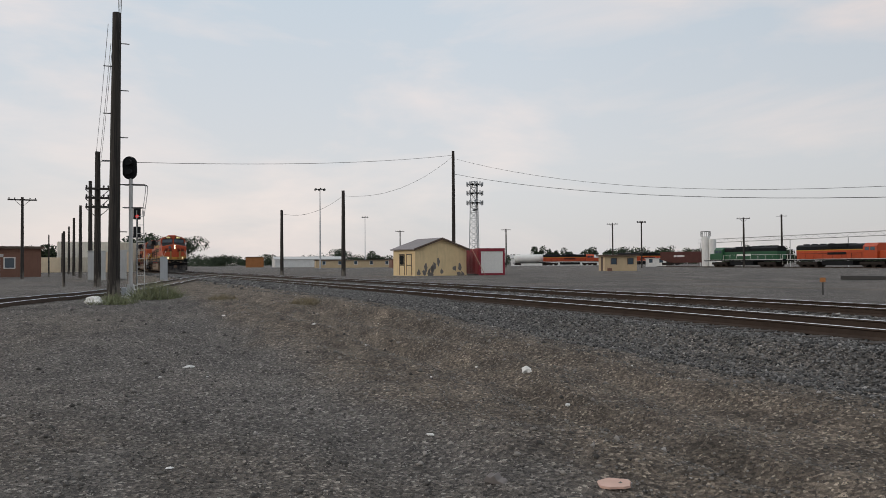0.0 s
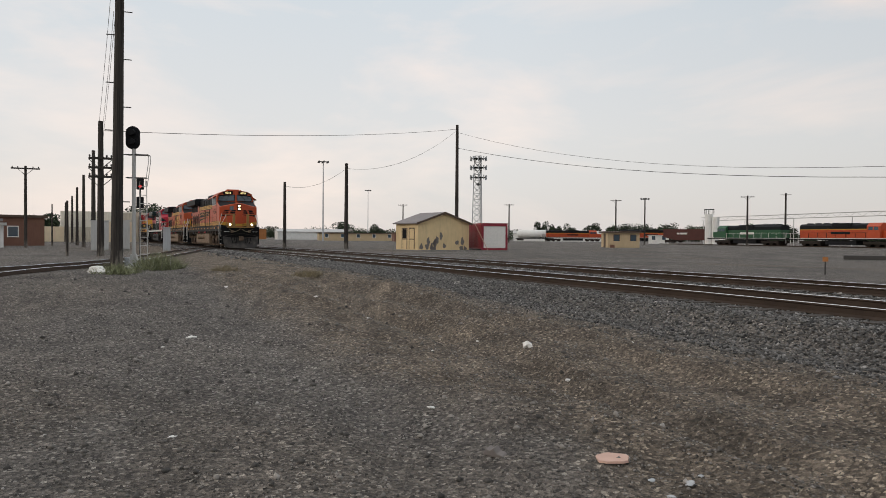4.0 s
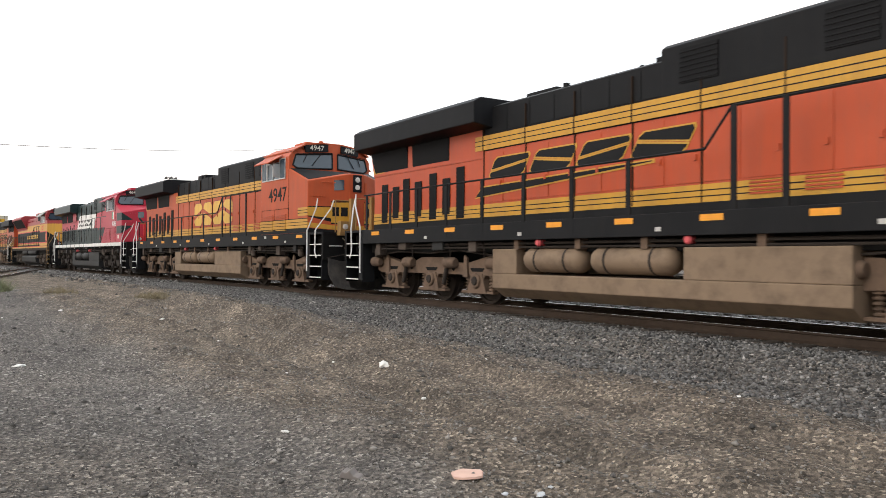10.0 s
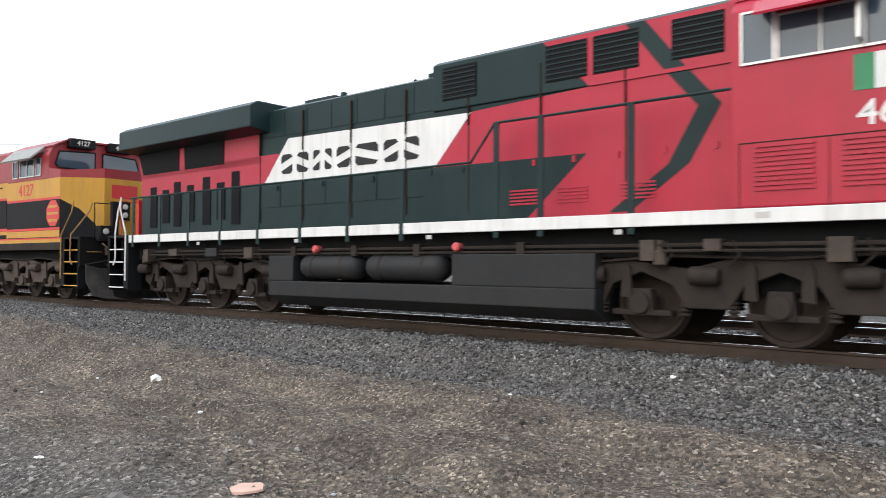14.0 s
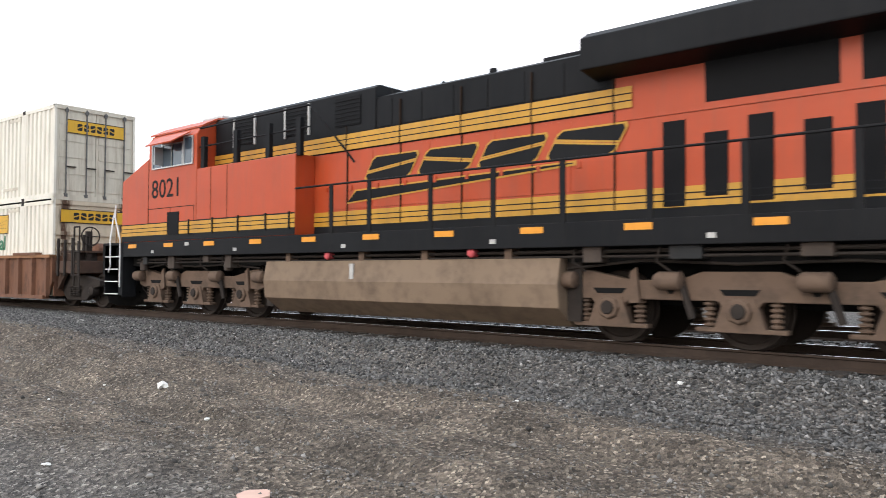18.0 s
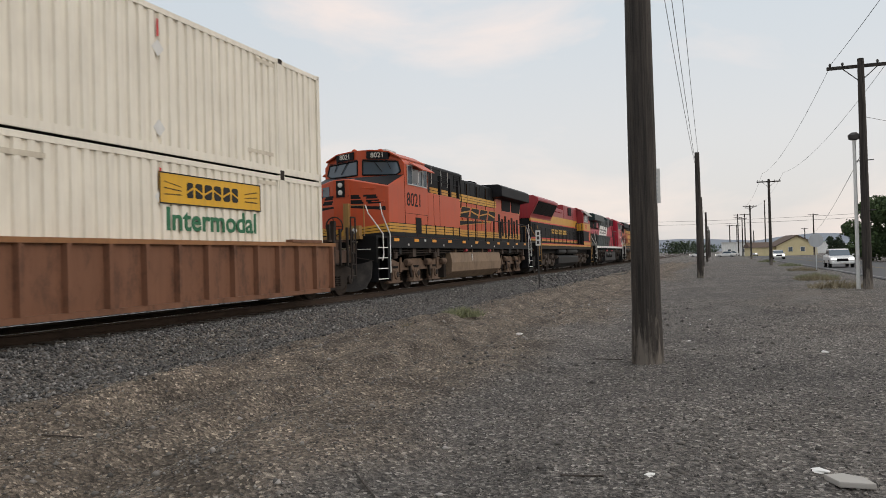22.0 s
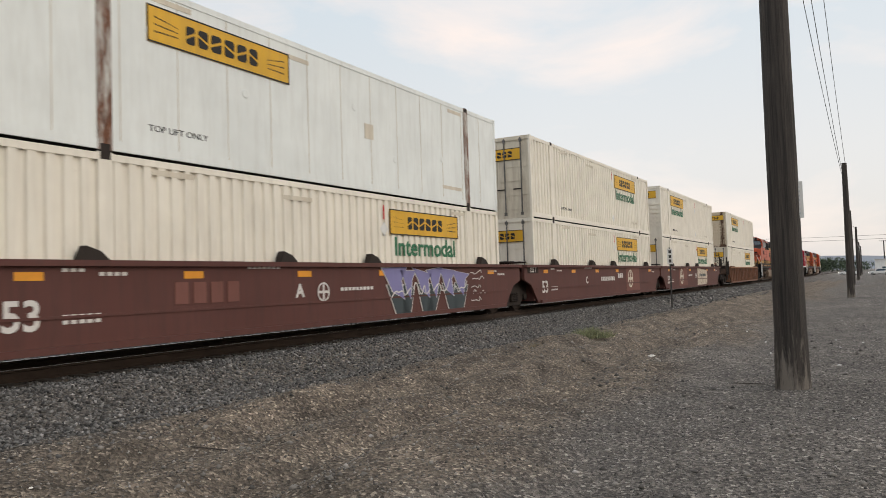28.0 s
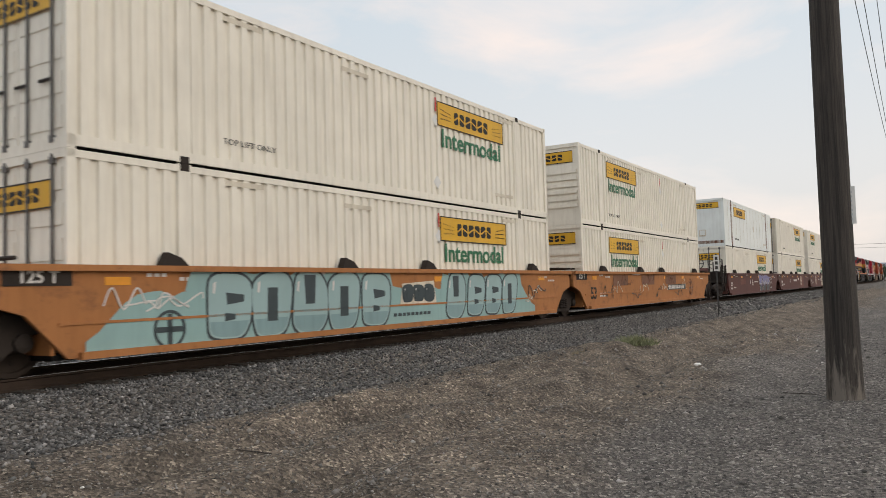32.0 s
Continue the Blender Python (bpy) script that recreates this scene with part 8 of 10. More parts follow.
for dz, sx in ((0.0, -0.3), (-0.7, 0.0), (-0.35, 0.3)):
    wire((11.6, 1.0 + sx, 10.9 + dz), (49.0, 1.0 + sx * 0.3, 7.2 + 1.4 * dz), 0.5, 0.014)
    wire((BIGL[0], BIGL[1] + 0.18, 10.2 + 2.4 * dz), (11.6, 1.2 + sx, 10.9 + dz), 0.9, 0.012)
    wire((BIGL[0], BIGL[1] - 0.1 + 0.3 * sx, 10.3 + dz), (TRL[0], TRL[1] + sx * 0.4, 7.3 + 1.2 * dz), 0.2, 0.012)
for a, b in zip(ROW, ROW[1:]):
    wire((a[0], a[1], a[2] - 0.3), (b[0], b[1], b[2] - 0.3), 0.5)
wire((TRL[0], TRL[1], 7.3), (YP[0], YP[1], 12.6), 0.45, 0.022)
wire((P608[0], P608[1], 8.3), (YP[0], YP[1], 12.5), 1.3, 0.02)
wire((P499[0], P499[1], 7.0), (P608[0], P608[1], 8.3), 0.8, 0.02)
wire((YP[0], YP[1], 12.27), (XP[0], XP[1], 5.53), 1.81, 0.018)
wire((YP[0], YP[1], 10.68), (XP[0], XP[1], 4.7), 1.19, 0.026)
wire((XP[0], XP[1], 5.53), (60, 75, 8.0), 1.0, 0.025)
wire((XP[0], XP[1], 4.7), (60, 75, 7.4), 1.2, 0.025)
for dy in (-1.0, 1.0):
    wire((-20, -5.4 + dy, 8.8), (32.9, -5.35 + dy, 8.7), 0.7)
    wire((32.9, -5.35 + dy, 8.7), (86, -5.6 + dy, 9.5), 0.8)
    wire((86, -5.6 + dy, 9.5), (150, -5.8 + dy, 9.7), 0.9)
wire((32.9, -5.3, 6.6), (49, -26, 5.5), 0.5)
wire((32.9, -5.3, 5.2), (150, -15, 4.4), 1.2, 0.015)
wire((230, 60, 12), (230, -60, 11.5), 1.5, 0.05)
wire((228, 60, 11), (228, -60, 10.4), 1.5, 0.05)


# ---- signal ----
def signal(x, y):
    z = ground_z(x, y)
    th = thing("railway_signal", "silver signal mast with a black oval head and a ladder", "railway signal", pose(x, y, z, 0, 0, 82))
    part("base", Shape().box(-0.32, 0.32, -0.25, 0.25, -0.1, 0.06).prism([(-0.17, 0.06), (0.17, 0.06), (0.10, 0.5), (-0.10, 0.5)], 1, -0.1, 0.1), M["silver_paint"], th, bevel=0.008)
    part("mast", Shape().cyl((0, 0, 0), (0, 0, 4.35), 0.075, 14, 0.068), M["silver_paint"], th, smooth=True)
    ring = [(-0.03 + 0.25 * math.cos(a), 4.74 + 0.25 * math.sin(a) + (0.17 if math.sin(a) > 0 else -0.17)) for a in [k * math.pi / 12 for k in range(24)]]
    head = part("signal_head", Shape().prism(ring, 1, -0.06, 0.0), M["black"], th, "black oval signal head")
    for zz in (4.58, 4.92):
        part("visor", Shape().lathe(1, [(-0.34, 0.105), (-0.06, 0.12), (-0.06, 0.10), (-0.33, 0.09)], 14, (-0.03, 0, zz)), M["black"], head)
        part("lens", Shape().lathe(1, [(-0.08, 0.085), (-0.1, 0.075), (-0.11, 0.03)], 12, (-0.03, 0, zz)), M["lens_dark"], head)
    part("head_box", Shape().box(-0.14, 0.10, 0.0, 0.2, 4.42, 5.05), M["black"], th, bevel=0.03)
    lad = part("ladder", Shape().tube([(0.16, 0.3, 0.2), (0.16, 0.2, 3.2)], 0.016), M["silver_paint"], th)
    part("ladder_rail", Shape().tube([(0.42, 0.3, 0.2), (0.40, 0.2, 3.2)], 0.016), M["silver_paint"], lad)
    for k in range(9):
        part("rung", Shape().tube([(0.16, 0.28 - 0.01 * k, 0.5 + k * 0.31), (0.41, 0.28 - 0.01 * k, 0.5 + k * 0.31)], 0.012), M["silver_paint"], lad)
    for zz, x1 in ((4.12, 0.5), (3.28, 0.42)):
        part("platform", Shape().box(-0.27, x1, -0.06, 0.3, zz, zz + 0.025), M["dark_steel"], th)
    for x1, y1 in ((0.52, -0.04), (0.52, 0.3)):
        part("guard_rail", Shape().tube([(0.40, y1, 3.0), (0.52, y1, 3.9), (x1, y1, 4.12), (0.0, y1, 4.16)], 0.013), M["silver_paint"], th)
    part("cable_box", Shape().box(-0.30, -0.12, -0.12, 0.1, 0.1, 0.38), M["grey_box"], th, bevel=0.02)
    return th


SG = at(94.75, 30.2)
signal(*SG)


def dwarf_signal(x, y, h):
    z = ground_z(x, y)
    th = thing("far_signal", "small dark two-light signal on a thin post", "railway signal", pose(x, y, z, 0, 0, 95))
    part("post", Shape().cyl((0, 0, 0), (0, 0, h), 0.06, 10), M["dark_steel"], th)
    for k in (0.0, -1.15):
        b = part("signal_head", Shape().box(-0.22, 0.22, -0.12, 0.12, h - 0.35 + k, h + 0.35 + k, 0), M["black"], th, bevel=0.05)
        part("lens", Shape().lathe(1, [(-0.12, 0.09), (-0.14, 0.05)], 12, (0, 0, h - 0.15 + k)), M["lens_red"] if k == 0 else M["lens_dark"], b)


dwarf_signal(*at(94.35, 52), 4.4)


def small_case(az, d, w, h, mat, name, label, category, z=None, turn=None):
    x, y = at(az, d)
    th = thing(name, label, category, pose(x, y, ground_z(x, y) if z is None else z, 0, 0, az if turn is None else turn))
    part("case", Shape().box(-w / 2, w / 2, -w * 0.35, w * 0.35, 0.1, h), mat, th, bevel=0.02)
    part("case_lid", Shape().box(-w / 2 - 0.04, w / 2 + 0.04, -w * 0.35 - 0.04, w * 0.35 + 0.04, h, h + 0.05), mat, th)
    part("case_door", Shape().box(-w / 2 + 0.06, w / 2 - 0.06, -w * 0.35 - 0.015, -w * 0.35, 0.18, h - 0.08), mat, th, bevel=0.005)
    part("concrete_base", Shape().box(-w / 2, w / 2, -w * 0.3, w * 0.3, -0.15, 0.1), M["concrete"], th)


small_case(96.9, 62, 1.2, 2.2, M["silver_paint"], "relay_case", "white metal relay cabinet beside the siding", "cabinet")
small_case(95.6, 64, 1.3, 2.3, M["silver_paint"], "relay_case", "white metal relay cabinet beside the siding", "cabinet")
small_case(92.6, 58, 0.5, 1.7, M["grey_box"], "switch_box", "small grey box by the turnout", "cabinet")


# ---- sheds, containers and yard buildings ----
def framed(parent, name, x0, x1, z0, z1, y, mat, rim_mat, depth=0.06):
    p = part(name, Shape().box(x0, x1, y - 0.02, y + 0.02, z0, z1), mat, parent)
    t = 0.09
    part("window_frame", Shape().box(x0 - t, x0, y - depth, y, z0 - 0.02, z1 + t).box(x1, x1 + t, y - depth, y, z0 - 0.02, z1 + t).box(x0, x1, y - depth, y, z1, z1 + t), rim_mat, p)
    return p


def peeling_shed():
    x, y = at(73.6, 75)
    th = thing("shed", "cream wooden shed with peeling paint and brown trim", "shed", pose(x, y, ground_z(x, y) - 0.02, 0, 0, 73.6 + 30))
    w, d, h, top = 2.85, 2.2, 2.6, 3.55
    for nm, yy in (("front_wall", -d), ("back_wall", d - 0.1)):
        part(nm, Shape().prism([(-w, 0), (w, 0), (w, h), (0, top), (-w, h)], 1, yy, yy + 0.1), M["cream"], th)
    for sg in (1, -1):
        part("side_wall", Shape().box(*sorted((sg * w, sg * (w - 0.1))), -d + 0.1, d - 0.1, 0, h), M["cream"], th)
        ring = [(sg * (w + 0.25), h - 0.12), (0, top), (0, top + 0.1), (sg * (w + 0.25), h - 0.02)]
        part("roof_slope", Shape().prism(ring, 1, -d - 0.25, d + 0.25), M["roof_grey"], th)
        part("barge_board", Shape().prism([(sg * (w + 0.25), h - 0.2), (0, top - 0.08), (0, top + 0.11), (sg * (w + 0.25), h - 0.01)], 1, -d - 0.28, -d - 0.25), M["roof_brown"], th)
    rnd = random.Random(4)
    for k in range(15):
        cx = -w + 0.25 + rnd.random() * (2 * w - 0.5)
        cz = 0.15 + rnd.random() ** 2 * 1.6
        n = 9
        ring = [(cx + (0.10 + 0.16 * rnd.random()) * math.cos(6.28 * i / n), cz + (0.15 + 0.32 * rnd.random()) * math.sin(6.28 * i / n)) for i in range(n)]
        ring = [(min(max(a, -w + 0.02), w - 0.02), max(b, 0.02)) for a, b in ring]
        part("bare_patch", Shape().prism(ring, 1, -d - 0.006, -d), M["bare_wood"], th, "patch of bare grey wood")
    for x0 in (-1.55, -0.1):
        s = Shape().box(-w - 0.03, -w, x0 - 0.05, x0 + 0.05, 0.1, 2.1).box(-w - 0.03, -w, x0 + 0.95, x0 + 1.05, 0.1, 2.1).box(-w - 0.03, -w, x0, x0 + 1.0, 2.02, 2.12).box(-w - 0.03, -w, x0, x0 + 1.0, 1.0, 1.08)
        d_ = part("plank_door", Shape().box(-w - 0.02, -w, x0, x0 + 1.0, 0.08, 2.06), M["cream"] if x0 < -1 else M["cream"], th)
        part("door_trim", s, M["roof_brown"], d_)
    # near-black plate over the closed door paints the shade of an opening
    part("door_opening_shade", Shape().box(-w - 0.028, -w - 0.02, 0.0, 0.8, 1.1, 2.0), M["grille"], th)
    part("footing", Shape().box(-w - 0.1, w + 0.1, -d - 0.1, d + 0.1, -0.3, 0.03), M["concrete"], th)


peeling_shed()


M["crimson"] = paint("crimson_paint", (0.24, 0.018, 0.035), 0.5, 0.3, (0.12, 0.03, 0.03))


def red_container():
    x, y = at(69.6, 77)
    th = thing("storage_container", "dark red storage container with a white roller door", "container", pose(x, y, ground_z(x, y), 0, 0, 69.6 + 16))
    w, d, h = 1.3, 3.0, 2.6
    for sg in (1, -1):
        s, yv = Shape(), -d + 0.1
        part("side_wall", Shape().box(*sorted((sg * w, sg * (w - 0.06))), -d, d, 0.1, h - 0.1), M["darkred"], th)
        while yv < d - 0.2:
            part("side_rib", Shape().box(*sorted((sg * w, sg * (w + 0.03))), yv, yv + 0.14, 0.2, h - 0.15), M["darkred"], th)
            yv += 0.3
        part("front_post", Shape().box(*sorted((sg * w, sg * (w - 0.2))), -d - 0.03, -d + 0.1, 0, h), M["crimson"], th)
    part("roof", Shape().box(-w, w, -d, d, h - 0.1, h), M["darkred"], th)
    part("back_wall", Shape().box(-w, w, d - 0.06, d, 0.1, h - 0.1), M["darkred"], th)
    part("front_header", Shape().box(-w + 0.2, w - 0.2, -d - 0.03, -d + 0.1, h - 0.3, h), M["crimson"], th)
    part("front_sill", Shape().box(-w + 0.2, w - 0.2, -d - 0.03, -d + 0.1, 0, 0.2), M["crimson"], th)
    rd = part("roller_door", Shape().box(-w + 0.2, w - 0.2, -d + 0.02, -d + 0.05, 0.2, h - 0.3), M["litter_white"], th)
    for k in range(12):
        part("door_slat", Shape().box(-w + 0.2, w - 0.2, -d, -d + 0.02, 0.22 + k * 0.172, 0.37 + k * 0.172), M["litter_white"], rd)
    part("leaning_bar", Shape().tube([(-w - 0.7, -d - 0.1, 2.5), (-w + 0.55, -d - 0.35, -0.02)], 0.03), M["litter_pink"], th)


red_container()


def tan_office():
    x, y = at(59.8, 108)
    th = thing("yard_office", "small tan yard hut with a flat brown roof", "hut", pose(x, y, ground_z(x, y), 0, 0, 59.8 + 18))
    part("wall", Shape().box(-2.2, 2.2, -1.5, 1.5, 0, 2.0), M["tan_wall"], th)
    part("roof", Shape().box(-2.5, 2.5, -1.8, 1.8, 2.0, 2.2), M["roof_brown"], th)
    for x0 in (-1.0, 1.3):
        framed(th, "window", x0 - 0.35, x0 + 0.35, 0.9, 1.7, -1.51, M["glass"], M["roof_brown"])
    part("side_door", Shape().box(-2.22, -2.2, -0.5, 0.4, 0, 1.9), M["roof_brown"], th)
    part("heater_box", Shape().box(-1.9, -1.4, -1.95, -1.5, 0, 0.4), M["brick"], th)


tan_office()


def cell_tower():
    x, y = at(70.2, 190)
    th = thing("cell_tower", "tall grey lattice mast with three tiers of antennas", "mast", pose(x, y, 0.3, 0, 0, 20))
    h = 21.5
    legs = [(1.6, 0), (-0.8, 1.39), (-0.8, -1.39)]
    for a, b in legs:
        part("leg", Shape().tube([(a, b, 0), (a * 0.62, b * 0.62, h)], 0.11, 6), M["grey_box"], th)
    for k in range(14):
        z0, z1 = k * h / 14, (k + 1) * h / 14
        for i in range(3):
            p, q = legs[i], legs[(i + 1) % 3]
            f0, f1 = 1 - 0.38 * z0 / h, 1 - 0.38 * z1 / h
            part("lattice_brace", Shape().tube([(p[0] * f0, p[1] * f0, z0), (q[0] * f1, q[1] * f1, z1)], 0.06, 4).tube([(q[0] * f0, q[1] * f0, z0), (p[0] * f1, p[1] * f1, z1)], 0.06, 4).tube([(p[0] * f1, p[1] * f1, z1), (q[0] * f1, q[1] * f1, z1)], 0.06, 4), M["grey_box"], th)
    for z in (20.8, 18.6, 16.2):
        for k in range(9):
            a = k * 6.283 / 9
            part("antenna", Shape().box(2.0 * math.cos(a) - 0.1, 2.0 * math.cos(a) + 0.1, 2.0 * math.sin(a) - 0.1, 2.0 * math.sin(a) + 0.1, z - 0.55, z + 0.55), M["grey_box"], th)
        part("antenna_ring", Shape().lathe(2, [(z - 0.04, 1.75), (z + 0.04, 1.75), (z + 0.04, 1.9), (z - 0.04, 1.9)], 18), M["dark_steel"], th)
    part("dish", Shape().lathe(2, [(14.1, 0.1), (14.3, 0.5), (14.6, 0.5), (14.8, 0.1)], 14), M["dark_steel"], th)


cell_tower()


def light_mast(az, d, h):
    x, y = at(az, d)
    th = thing("light_mast", "slim tall yard light mast with a ring of lamps", "light mast", pose(x, y, 0.4))
    part("mast", Shape().cyl((0, 0, -0.4), (0, 0, h), 0.22, 10, 0.1), M["grey_box"], th)
    part("lamp_ring", Shape().lathe(2, [(h - 0.1, 0.9), (h, 0.9), (h, 1.0), (h - 0.1, 1.0)], 14), M["dark_steel"], th)
    for k in range(6):
        a = k * 1.047
        part("lamp", Shape().lathe(2, [(h - 0.35, 0.3), (h, 0.2), (h + 0.2, 0.1)], 10, (1.3 * math.cos(a), 1.3 * math.sin(a), 0)), M["dark_steel"], th)


light_mast(81.7, 200, 20.5)
light_mast(78.4, 360, 23.0)


def yard_building(az, d, w, dep, h, wall, roof, label, turn=0, windows=0, gable=False, z=0.4):
    x, y = at(az, d)
    th = thing("yard_building", label, "building", pose(x, y, z, 0, 0, az + turn))
    if gable:
        part("wall", Shape().prism([(-dep / 2, -0.5), (dep / 2, -0.5), (dep / 2, h), (0, h * 1.3), (-dep / 2, h)], 0, -w / 2, w / 2), wall, th)
        for sg in (1, -1):
            part("roof_slope", Shape().prism([(sg * (dep / 2 + 0.3), h - 0.1), (0, h * 1.3 + 0.05), (0, h * 1.3 + 0.2), (sg * (dep / 2 + 0.3), h + 0.05)], 0, -w / 2 - 0.3, w / 2 + 0.3), roof, th)
    else:
        part("wall", Shape().box(-w / 2, w / 2, -dep / 2, dep / 2, -0.5, h), wall, th)
        part("roof", Shape().box(-w / 2 - 0.25, w / 2 + 0.25, -dep / 2 - 0.25, dep / 2 + 0.25, h, h + 0.25), roof, th)
    for k in range(windows):
        xx = -w / 2 + (k + 0.5) * w / windows
        p = part("window", Shape().box(xx - 0.45, xx + 0.45, -dep / 2 - 0.04, -dep / 2, 1.0, 2.0), M["glass"], th)
        part("frame", Shape().box(xx - 0.55, xx - 0.45, -dep / 2 - 0.07, -dep / 2, 0.9, 2.1).box(xx + 0.45, xx + 0.55, -dep / 2 - 0.07, -dep / 2, 0.9, 2.1).box(xx - 0.45, xx + 0.45, -dep / 2 - 0.07, -dep / 2, 2.0, 2.1).box(xx - 0.45, xx + 0.45, -dep / 2 - 0.07, -dep / 2, 0.9, 1.0), M["litter_white"], p)
    return th


yard_building(82.6, 300, 26, 12, 3.0, M["white"], M["silver"], "long low white shed with a pale roof", 8, 0, True)
yard_building(79.2, 240, 24, 8, 2.2, M["tan_wall"], M["roof_brown"], "long low tan warehouse with a brown roof", 6, 5)
yard_building(75.6, 215, 7, 8, 2.3, M["brick"], M["roof_brown"], "brown end of a low warehouse", 6)
yard_building(86.4, 320, 7, 5, 4.0, M["orange_car"], M["roof_brown"], "ochre machine shed far across the yard", 0)
yard_building(62.3, 330, 30, 10, 3.2, M["white"], M["silver"], "long white shed behind the parked locomotives", 6, 0, True)
yard_building(66.4, 300, 12, 6, 3.0, M["white"], M["silver"], "pale shed across the yard", 0, 0, True)
yard_building(57.1, 210, 5.2, 4, 2.0, M["white"], M["silver"], "small white house with two windows by the tracks", 0, 2)
yard_building(102.4, 95, 6, 6, 3.0, M["brick"], M["roof_brown"], "brown brick building beside the siding", 10, 1)
yard_building(104.4, 84, 4, 5, 2.4, M["tan_wall"], M["roof_grey"], "low tan building with a grey roof", 6, 1)
yard_building(103.4, 80, 2.2, 2.2, 2.0, M["white"], M["silver"], "small white shelter near the siding", 0)


def far_containers():
    for k, (az, d, w, hh, m_, zz) in enumerate(((99.9, 150, 12.2, 2.6, "container", 0.9), (98.4, 150, 12.2, 2.6, "container_dirty", 0.9), (101.5, 148, 12.2, 2.6, "beige", 0.9), (97.0, 152, 12.2, 5.4, "container", 0.9), (96.0, 140, 6.1, 3.6, "beige", 0.7), (94.4, 150, 6.1, 5.2, "container_dirty", 0.9), (103.2, 147, 12.2, 2.4, "orange_car", 0.5))):
        x, y = at(az, d)
        th = thing("far_container", "pale freight container standing far down the yard", "container", pose(x, y, zz - 0.5, 0, 0, az + 4), group="far containers")
        part("body", Shape().box(-w / 2, w / 2, -1.2, 1.2, 0.0, hh), M[m_], th)
        for j in range(12):
            part("side_rib", Shape().box(-w / 2 + (j + 0.3) * w / 12, -w / 2 + (j + 0.55) * w / 12, -1.24, -1.2, 0.2, hh - 0.2), M[m_], th)


far_containers()


def beige_container(az, d, turn, z):
    x, y = at(az, d)
    th = thing("shipping_container", "beige shipping container on timber skids", "container", pose(x, y, z, 0, 0, turn), group="yard containers")
    L, w, h = 6.1, 1.22, 2.4
    for sg in (1, -1):
        part("side_wall", Shape().box(-L, L, *sorted((sg * w, sg * (w - 0.05))), 0.15, h - 0.08), M["beige"], th)
        x0 = -L + 0.2
        while x0 < L - 0.2:
            part("side_rib", Shape().box(x0, x0 + 0.12, *sorted((sg * w, sg * (w + 0.012))), 0.2, h - 0.15), M["beige"], th)
            x0 += 0.28
        part("bottom_rail", Shape().box(-L, L, *sorted((sg * (w + 0.04), sg * (w - 0.06))), 0.02, 0.16), M["beige"], th)
        part("top_rail", Shape().box(-L, L, *sorted((sg * (w + 0.04), sg * (w - 0.06))), h - 0.1, h), M["beige"], th)
    part("roof", Shape().box(-L, L, -w, w, h - 0.06, h - 0.02), M["beige"], th)
    for sg in (1, -1):
        dd = part("door", Shape().box(-L - 0.04, -L, *sorted((0.02 * sg, sg * (w - 0.04))), 0.15, h - 0.1), M["beige"], th)
        for yv in (0.3, 0.85):
            part("locking_rod", Shape().tube([(-L - 0.07, sg * yv, 0.1), (-L - 0.07, sg * yv, h - 0.1)], 0.025), M["concrete"], dd)
    part("end_wall", Shape().box(L - 0.05, L, -w + 0.05, w - 0.05, 0.15, h - 0.08), M["beige"], th)
    for x0 in (-4.5, 0, 4.5):
        part("skid", Shape().box(x0 - 0.15, x0 + 0.15, -w, w, -0.18, 0.02), M["tie"], th)


beige_container(33.4, 64, 30, ground_z(*at(33.4, 64)) + 0.16)


def grey_shed():
    x, y = at(39.7, 64)
    th = thing("tool_shed", "grey corrugated metal tool shed", "shed", pose(x, y, ground_z(x, y), 0, 0, 39))
    part("wall", Shape().box(-0.85, 0.85, -0.9, 0.9, 0, 2.45), M["grey_box"], th)
    for k in range(7):
        part("wall_rib", Shape().box(-0.8 + k * 0.24, -0.72 + k * 0.24, -0.93, -0.9, 0.05, 2.4), M["grey_box"], th)
    part("roof", Shape().box(-0.95, 0.95, -1.0, 1.0, 2.45, 2.52), M["grey_box"], th)


grey_shed()
for az, d in ((41.3, 55), (40.0, 54.5), (38.9, 54)):
    x, y = at(az, d)
    b = thing("bollard", "thin yellow and dark bollard in the yard", "bollard", pose(x, y, ground_z(x, y)), group="bollards")
    part("post", Shape().cyl((0, 0, -0.2), (0, 0, 1.3), 0.07, 10), M["beige"] if az != 40.0 else M["dark_steel"], b)
    part("cap", Shape().lathe(2, [(1.3, 0.07), (1.35, 0.04)], 10), M["beige"], b)
for az, d, w in ((33.9, 46, 1.2), (31.0, 44, 2.6)):
    x, y = at(az, d)
    b = thing("concrete_block", "low weathered concrete block lying in the dirt", "block", pose(x, y, ground_z(x, y), 0, 0, az + 6), group="concrete blocks")
    part("block", Shape().box(-w / 2, w / 2, -0.3, 0.3, -0.1, 0.3), M["tan_wall"] if "tan_wall" in M else M["concrete"], b, bevel=0.05)


def timber_stand():
    x, y = at(41.6, 41)
    th = thing("timber_rack", "dark steel beam lying on low trestles", "rack", pose(x, y, ground_z(x, y), 0, 0, 40))
    part("beam", Shape().box(-2.6, 1.7, -0.12, 0.12, 0.42, 0.62), M["dark_steel"], th, bevel=0.02)
    part("upper_beam", Shape().box(-0.2, 1.8, -0.2, 0.2, 0.62, 0.85), M["dark_steel"], th, bevel=0.02)
    for x0 in (0.0, 1.3):
        part("trestle", Shape().prism([(x0 - 0.25, -0.05), (x0 + 0.25, -0.05), (x0 + 0.1, 0.42), (x0 - 0.1, 0.42)], 1, -0.35, 0.35), M["dark_steel"], th)


